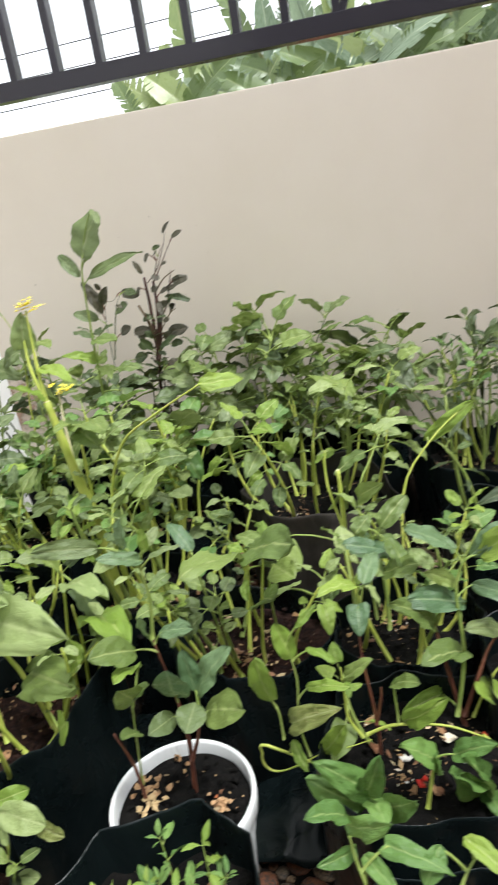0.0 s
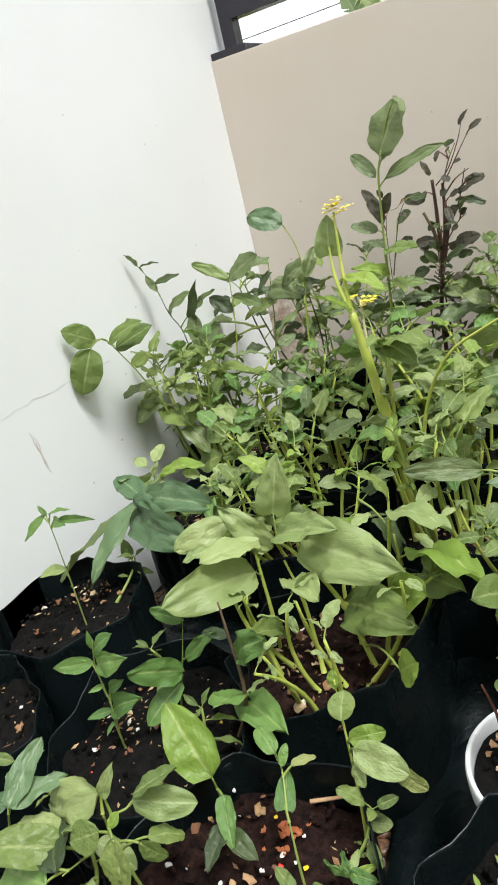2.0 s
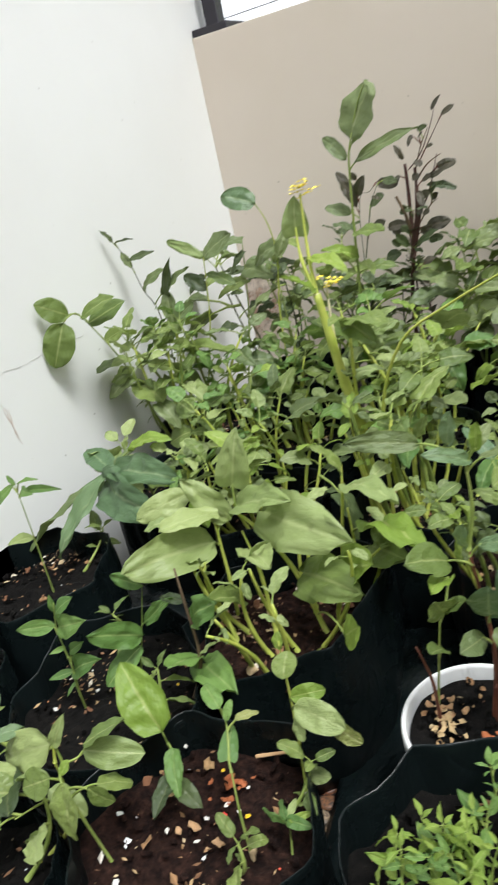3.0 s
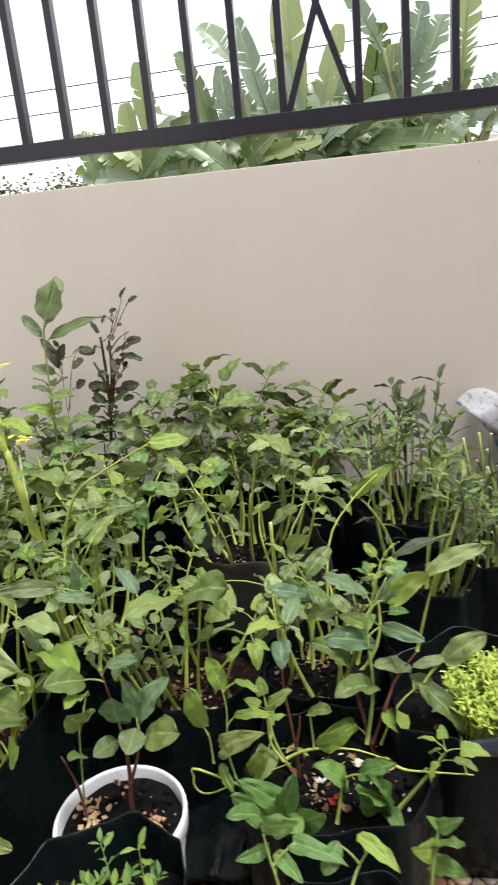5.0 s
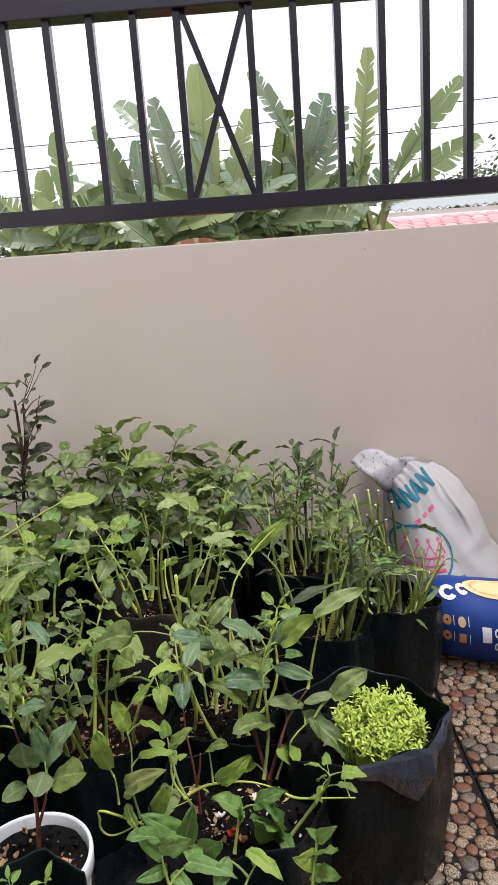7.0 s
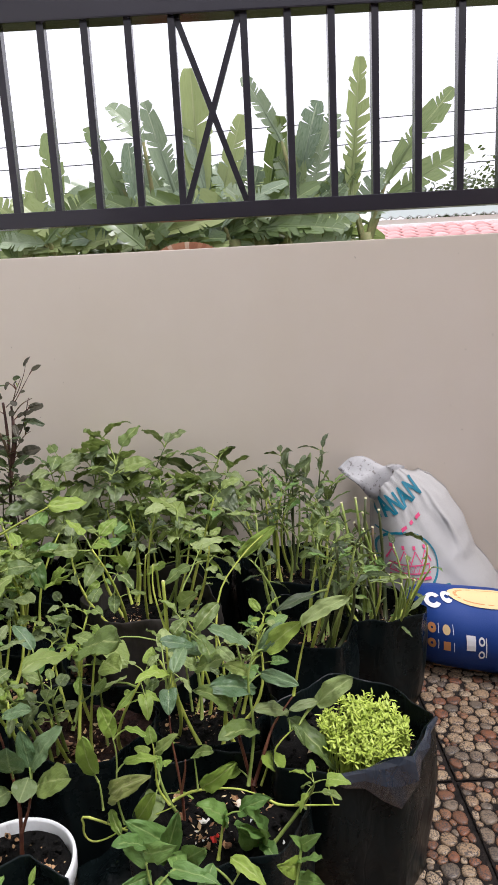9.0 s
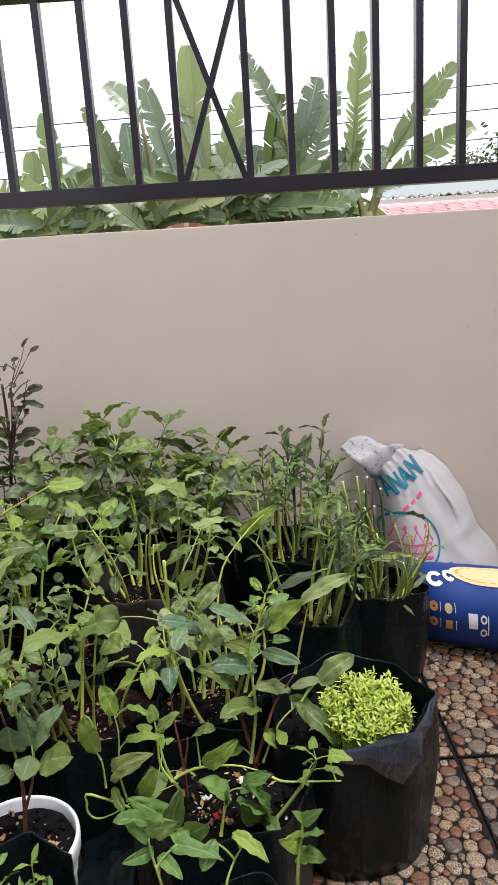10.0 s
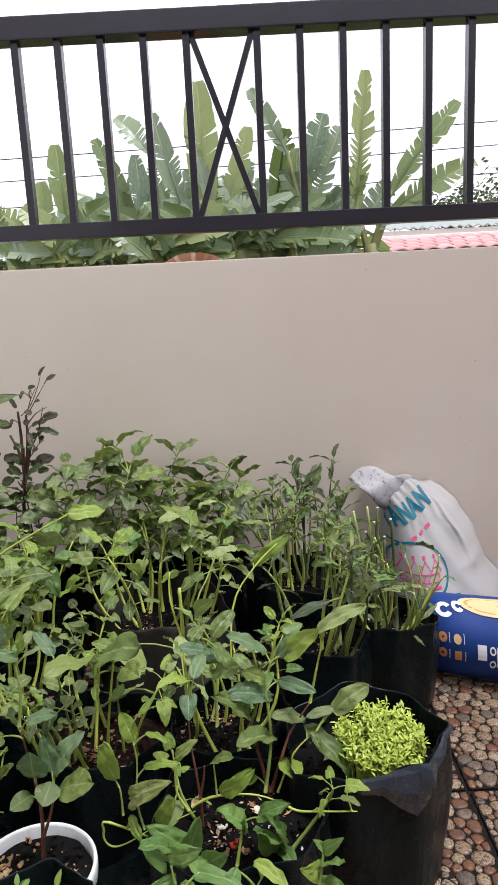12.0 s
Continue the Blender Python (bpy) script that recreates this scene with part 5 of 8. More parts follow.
    clump("B", 2, 0.06, 22, n=4, size=0.035, kind="oval", name="seedling", label="small round-leaved seedling growing in a bag", group="seedlings")
    clump("N", 2, 0.1, 23, n=5, size=0.04, kind="heart", material=LEAF, second=LEAF_LIME)
    clump("T", 3, 0.09, 24, n=5, size=0.045, kind="heart", material=LEAF, second=LEAF_LIME)


build_clumps()


# ---------------- plants built one by one ----------------
for _k in list(KINDS):
    KINDS["blade_" + _k] = dict(KINDS[_k], stalk=0.0)


def closest_on(lines, p):
    best = None
    for pts in lines:
        for a, b in zip(pts, pts[1:]):
            ab = b - a
            t = min(max((p - a).dot(ab) / max(ab.length_squared, 1e-9), 0), 1)
            q = a + ab * t
            d = (q - p).length
            if best is None or d < best[0]:
                best = (d, q)
    return best


def smooth_line(pts, n=4):
    """A rounded line through the points."""
    out = []
    for i in range(len(pts) - 1):
        p0, p1, p2, p3 = pts[max(i - 1, 0)], pts[i], pts[i + 1], pts[min(i + 2, len(pts) - 1)]
        for k in range(n):
            t = k / n
            out.append(0.5 * ((2 * p1) + (p2 - p0) * t + (2 * p0 - 5 * p1 + 4 * p2 - p3) * t * t + (3 * p1 - p0 - 3 * p2 + p3) * t ** 3))
    out.append(pts[-1])
    return out


def hero(name, label, group, stems, leaves, flowers=(), seed=0):
    """A plant from its stems (thickness, material, points) and leaves (base of the blade, tip, width ratio, how far it turns to the front, kind, material)."""
    rnd = random.Random(seed)

    def inside(p):
        return Vector((max(p[0], LEFT_X + 0.012), min(p[1], -0.01), p[2]))

    lines = []
    for thick, mt, *pts in stems:
        thick *= 1.0 if mt in (STEM_PLUM, STEM_BROWN) else 0.72
        pts = [inside(p) for p in pts]
        joined = lines and closest_on([s[2] for s in lines], pts[0])[0] < 0.02
        if not joined and pts[0].z > 0.13:
            near = min(BAGS.values(), key=lambda b: (b[0] - pts[0].x) ** 2 + (b[1] - pts[0].y) ** 2)
            c = Vector((near[0], near[1], 0))
            off = Vector((pts[0].x, pts[0].y, 0)) - c
            if off.length > near[2] * 0.75:
                off *= near[2] * 0.75 / off.length
            root = c + off
            root.z = near[4] - 0.008
            if name == "red_stem_spinach" and pts[0].y < -1.1:
                root = Vector((pts[0].x, pts[0].y, 0.17))
            if pts[0].z > root.z + 0.01:
                pts = [root] + pts
        lines.append((thick, mt, smooth_line(pts)))
    base = min((s[2][0] for s in lines), key=lambda p: p.z).copy()
    pl = holder(name, base, label, name.replace("_", " "), group)
    for thick, mt, pts in lines:
        bm = bmesh.new()
        k = len(pts)
        tube(bm, [p - base for p in pts], [thick * (1.1 - (0.45 if thick > 0.0036 else 0.7) * i / (k - 1)) * (1 + 0.12 * (i % 4 == 0)) for i in range(k)], 8)
        part("stem", bm, mt, pl)
        if thick > 0.0038 and pts[-1].z < 0.56:
            d = (pts[-1] - pts[-2]).normalized()
            bm = bmesh.new()
            tube(bm, [pts[-1] - base - d * 0.001, pts[-1] - base + d * 0.0012], thick * 0.6, 8)
            part("cut_end", bm, PITH, pl)
    for b, t, width, face, kind, mt in leaves:
        b, t = inside(b), inside(t)
        d = t - b
        ln = d.length
        x = d.normalized()
        want = Vector((0, 0, 1)) * (1 - face) + Vector((0.1 - 0.25 * (b.x + 0.2), -0.85, 0.5)).normalized() * face
        z = (want - x * want.dot(x)).normalized()
        y = z.cross(x)
        ob = new("leaf", leaf_data(mt, "blade_" + kind, rnd.randrange(8)))
        ob.parent = pl
        wscale = {"heart": 0.72, "lance": 0.76, "chili": 0.8, "kang": 0.8}.get(kind, 0.72 if mt is LEAF_PURPLE else 0.84) * ln * width / KINDS[kind]["width"]
        rot = Matrix((x, y, z)).transposed().to_4x4()
        ob.matrix_basis = Matrix.Translation(b - base) @ rot @ Matrix.Rotation(radians(rnd.uniform(-30, 30)), 4, "X") @ Matrix.Diagonal((ln * 1.04, wscale, ln * 0.8, 1))
        dist, q = closest_on([s[2] for s in lines], b - Vector((0, 0, 0.012)))
        if dist > 0.004:
            bm = bmesh.new()
            sp = bend(q - base, b - base + x * 0.003, Vector((0, 0, 0.12 * dist)), 5)
            tube(bm, sp, [0.0016, 0.0014, 0.0013, 0.0012, 0.0011, 0.001], 5)
            part("leaf_stalk", bm, STEM_RED if mt is LEAF_PURPLE else STEM, pl)
    for c, count in flowers:
        bm = bmesh.new()
        for _ in range(count * 2):
            p = Vector(c) - base + Vector((rnd.gauss(0, 0.009), rnd.gauss(0, 0.009), rnd.gauss(0, 0.007)))
            for q in range(4):
                a = q * math.pi / 2 + rnd.random()
                u = Vector((math.cos(a), math.sin(a), 0.3)) * 0.007
                w = Vector((-math.sin(a), math.cos(a), 0)) * 0.003
                bm.faces.new([bm.verts.new(v) for v in (p, p + u * 0.6 + w, p + u, p + u * 0.6 - w)])
        fl = part("flower_head", bm, FLOWER, pl, "small bright yellow flower cluster", smooth=False)
        fl["kind"] = "stuff"
    return pl


def build_sprouts():
    """Dense cress-like sprouts in the front bag."""
    bx, by, br, bh, bs = BAGS["P"]
    rnd = random.Random(77)
    bm = bmesh.new()
    for _ in range(900):
        a, f = rnd.uniform(0, 6.28), math.sqrt(rnd.random())
        px, py = 0.066 * f * math.cos(a) + 0.017, 0.08 * f * math.sin(a) - 0.004
        if noise.noise((px * 30, py * 30, 3.0)) < -0.28:
            continue
        hh = rnd.uniform(0.04, 0.062) * (1 - 0.2 * f)
        p = Vector((px, py, bs - 0.004))
        q = p + Vector((rnd.gauss(0, 0.004), rnd.gauss(0, 0.004), hh))
        tube(bm, [p, p.lerp(q, 0.5) + Vector((rnd.gauss(0, 0.002), 0, 0)), q], [0.0007, 0.0006, 0.0005], 3, cap=False)
        a = rnd.uniform(0, 6.28)
        for s in range(rnd.choice((2, 2, 3))):
            b = a + s * 6.28 / 3 + rnd.uniform(-0.3, 0.3) + (0.6 if s else 0)
            u = Vector((math.cos(b), math.sin(b), rnd.uniform(-0.1, 1.5))).normalized() * rnd.uniform(0.007, 0.014)
            w = u.cross(Vector((0, 0, 1))).normalized() * rnd.uniform(0.0014, 0.0025)
            up = w.cross(u).normalized() * 0.0008
            bm.faces.new([bm.verts.new(v) for v in (q, q + u * 0.35 + w + up, q + u * 0.75 + w * 0.7 + up, q + u, q + u * 0.75 - w * 0.7 + up, q + u * 0.35 - w + up)])
    ob = part("sprouts", bm, SPROUT, smooth=False)
    ob.location = (bx, by, 0)
    tagged(ob, "dense patch of yellow-green sprouts in a black bag", "sprouts", kind="stuff")


def build_seedlings():
    """Chili seedlings in the bag before the white pot."""
    bx, by, br, bh, bs = BAGS["H"]
    rnd = random.Random(9)
    for i in range(34):
        a, f = rnd.uniform(0, 6.28), math.sqrt(rnd.random()) * 0.75
        x, y = bx + br * f * math.cos(a), by + br * f * math.sin(a)
        plant(x, y, bs, (x + rnd.gauss(0, 0.01), y + rnd.gauss(0, 0.01), bs + rnd.uniform(0.025, 0.062)), n=8, size=0.019, kind="chili", material=LEAF_LIME if i % 3 else LEAF_FRESH, thick=0.0011, seed=900 + i, name="chili_seedling", label="tiny bright green chili seedling in dark soil", group="chili seedlings", crown=3, start=0.3, wob=0.003)



hero("tall_spinach", "tall single-stemmed green plant with an upright top leaf", "tall plants", [
    (0.0045, STEM, (-0.496, -0.47, 0.397), (-0.485, -0.47, 0.443), (-0.479, -0.47, 0.553), (-0.471, -0.47, 0.672), (-0.462, -0.47, 0.709)),
], [
    ((-0.462, -0.47, 0.708), (-0.42, -0.47, 0.788), 1.0, 1.0, "oval", LEAF_GREY),
    ((-0.427, -0.47, 0.787), (-0.402, -0.5, 0.765), 0.4, 0.3, "oval", LEAF_GREY),
    ((-0.461, -0.47, 0.671), (-0.354, -0.45, 0.708), 0.3, 0.4, "lance", LEAF_GREY),
    ((-0.475, -0.47, 0.677), (-0.52, -0.45, 0.725), 0.45, 0.6, "oval", LEAF_GREY),
    ((-0.463, -0.47, 0.7), (-0.44, -0.47, 0.718), 0.35, 0.8, "lance", LEAF),
    ((-0.478, -0.47, 0.558), (-0.41, -0.52, 0.563), 0.5, 0.5, "oval", LEAF),
    ((-0.477, -0.47, 0.562), (-0.524, -0.45, 0.584), 0.5, 0.6, "oval", LEAF_GREY),
    ((-0.478, -0.47, 0.516), (-0.524, -0.52, 0.551), 0.5, 0.4, "ovate", LEAF_LIME),
    ((-0.478, -0.47, 0.506), (-0.434, -0.52, 0.508), 0.6, 0.5, "ovate", LEAF),
], seed=12)
hero("mustard_plant", "flowering mustard plant with thick pale green stalks", "mustard plants", [
    (0.0125, STEM_YELLOW, (-0.415, -0.74, 0.319), (-0.43, -0.737, 0.385), (-0.442, -0.733, 0.453), (-0.454, -0.73, 0.522)),
    (0.0048, STEM_YELLOW, (-0.454, -0.73, 0.522), (-0.475, -0.715, 0.572), (-0.482, -0.7, 0.616)),
    (0.0046, STEM_YELLOW, (-0.454, -0.73, 0.522), (-0.463, -0.715, 0.578), (-0.466, -0.7, 0.66)),
    (0.0042, STEM_YELLOW, (-0.372, -0.77, 0.2), (-0.362, -0.78, 0.36), (-0.32, -0.79, 0.463), (-0.253, -0.8, 0.51), (-0.177, -0.815, 0.551)),
    (0.0046, PITH, (-0.434, -0.73, 0.365), (-0.449, -0.705, 0.452), (-0.458, -0.68, 0.529)),
    (0.0046, STEM_YELLOW, (-0.419, -0.73, 0.314), (-0.416, -0.73, 0.408), (-0.412, -0.73, 0.474)),
], [
    ((-0.484, -0.7, 0.603), (-0.477, -0.7, 0.662), 1.15, 0.9, "heart", LEAF_PALE),
    ((-0.456, -0.73, 0.526), (-0.481, -0.78, 0.565), 0.4, 0.3, "ovate", LEAF_LIME),
    ((-0.471, -0.7, 0.564), (-0.395, -0.74, 0.568), 0.5, 0.4, "ovate", LEAF_LIME),
    ((-0.455, -0.7, 0.518), (-0.501, -0.68, 0.559), 0.2, 0.6, "lance", LEAF_PALE),
    ((-0.408, -0.74, 0.477), (-0.332, -0.8, 0.52), 0.6, 0.4, "ovate", LEAF),
    ((-0.408, -0.74, 0.477), (-0.412, -0.8, 0.512), 0.6, 0.4, "ovate", LEAF),
    ((-0.408, -0.74, 0.477), (-0.355, -0.8, 0.474), 0.6, 0.5, "ovate", LEAF),
    ((-0.182, -0.814, 0.548), (-0.122, -0.775, 0.545), 0.5, 0.75, "oval", LEAF_LIME),
], flowers=[((-0.467, -0.7, 0.663), 12), ((-0.451, -0.68, 0.526), 6)], seed=27)
hero("climbing_spinach", "green plant leaning against the white wall", "spinach plants", [
    (0.003, STEM, (-0.958, -0.55, 0.232), (-0.933, -0.592, 0.315), (-0.933, -0.635, 0.415), (-0.944, -0.678, 0.498), (-0.927, -0.72, 0.529)),
    (0.0032, STEM_YELLOW, (-0.915, -0.52, 0.218), (-0.894, -0.51, 0.33), (-0.88, -0.5, 0.435)),
    (0.003, STEM_YELLOW, (-0.858, -0.48, 0.253), (-0.814, -0.47, 0.421), (-0.8, -0.46, 0.552)),
    (0.0016, STEM_DARK, (-0.908, -0.5, 0.437), (-0.93, -0.507, 0.511), (-0.941, -0.513, 0.57), (-0.963, -0.52, 0.617)),
], [
    ((-0.944, -0.72, 0.526), (-1.008, -0.77, 0.563), 0.8, 0.8, "round", LEAF),
    ((-0.944, -0.74, 0.519), (-0.986, -0.77, 0.444), 0.85, 1.0, "oval", LEAF),
    ((-0.918, -0.72, 0.518), (-0.848, -0.7, 0.551), 0.6, 0.6, "round", LEAF),
    ((-0.924, -0.7, 0.502), (-0.858, -0.66, 0.526), 0.6, 0.5, "round", LEAF),
    ((-0.952, -0.64, 0.45), (-0.914, -0.62, 0.465), 0.7, 0.7, "round", LEAF),
    ((-0.942, -0.6, 0.361), (-0.977, -0.66, 0.338), 0.6, 0.6, "oval", LEAF_GREY),
    ((-0.934, -0.6, 0.343), (-0.837, -0.66, 0.331), 0.7, 0.6, "round", LEAF),
    ((-0.961, -0.6, 0.398), (-0.961, -0.68, 0.399), 0.4, 0.6, "oval", LEAF_DARK),
    ((-0.887, -0.52, 0.334), (-0.817, -0.55, 0.313), 0.65, 0.7, "round", LEAF),
    ((-0.887, -0.52, 0.334), (-0.878, -0.6, 0.388), 0.65, 0.6, "round", LEAF),
    ((-0.876, -0.52, 0.394), (-0.72, -0.55, 0.374), 0.4, 0.4, "oval", LEAF),
    ((-0.867, -0.52, 0.441), (-0.881, -0.5, 0.504), 0.6, 0.6, "round", LEAF_GREY),
    ((-0.867, -0.52, 0.441), (-0.822, -0.5, 0.476), 0.6, 0.6, "round", LEAF_GREY),
    ((-0.8, -0.46, 0.552), (-0.883, -0.46, 0.597), 0.3, 0.5, "oval", LEAF_PALE),
    ((-0.8, -0.46, 0.552), (-0.728, -0.46, 0.59), 0.7, 0.5, "round", LEAF_GREY),
    ((-0.803, -0.46, 0.519), (-0.739, -0.46, 0.491), 0.6, 0.5, "round", LEAF),
    ((-0.808, -0.46, 0.486), (-0.859, -0.46, 0.525), 0.6, 0.5, "round", LEAF_DARK),
    ((-0.962, -0.52, 0.614), (-0.993, -0.54, 0.646), 0.45, 0.6, "lance", LEAF_DARK),
    ((-0.96, -0.52, 0.611), (-0.911, -0.52, 0.617), 0.4, 0.6, "lance", LEAF_DARK),
    ((-0.934, -0.52, 0.576), (-0.884, -0.5, 0.584), 0.4, 0.6, "lance", LEAF_DARK),
    ((-0.933, -0.52, 0.56), (-0.98, -0.5, 0.596), 0.4, 0.6, "lance", LEAF_GREY),
    ((-0.933, -0.5, 0.515), (-0.861, -0.52, 0.552), 0.5, 0.6, "oval", LEAF_GREY),
    ((-0.887, -0.5, 0.482), (-0.841, -0.52, 0.571), 0.3, 0.8, "lance", LEAF_DARK),
    ((-0.874, -0.5, 0.504), (-0.806, -0.52, 0.551), 0.35, 0.8, "lance", LEAF_GREY),
], seed=58)
hero("eggplant", "young eggplant with broad bluish leaves", "eggplants", [
    (0.0026, STEM_YELLOW, (-0.679, -0.42, 0.395), (-0.655, -0.43, 0.527), (-0.656, -0.44, 0.591), (-0.67, -0.45, 0.635)),
    (0.003, STEM, (-0.764, -0.4, 0.395), (-0.748, -0.4, 0.498), (-0.74, -0.4, 0.564)),
], [
    ((-0.668, -0.45, 0.633), (-0.729, -0.47, 0.665), 0.8, 0.7, "oval", LEAF_BLUE),
    ((-0.652, -0.44, 0.55), (-0.728, -0.42, 0.518), 0.8, 0.8, "heart", LEAF_GREY),
    ((-0.65, -0.44, 0.529), (-0.626, -0.42, 0.583), 0.5, 0.7, "oval", LEAF_GREY),
    ((-0.74, -0.4, 0.564), (-0.804, -0.42, 0.571), 0.8, 0.6, "heart", LEAF_GREY),
    ((-0.742, -0.4, 0.542), (-0.763, -0.44, 0.51), 0.6, 0.6, "heart", LEAF_DARK),
    ((-0.745, -0.4, 0.509), (-0.668, -0.44, 0.5), 0.8, 0.6, "heart", LEAF_GREY),
    ((-0.748, -0.4, 0.487), (-0.793, -0.46, 0.474), 0.7, 0.5, "heart", LEAF),
], seed=70)
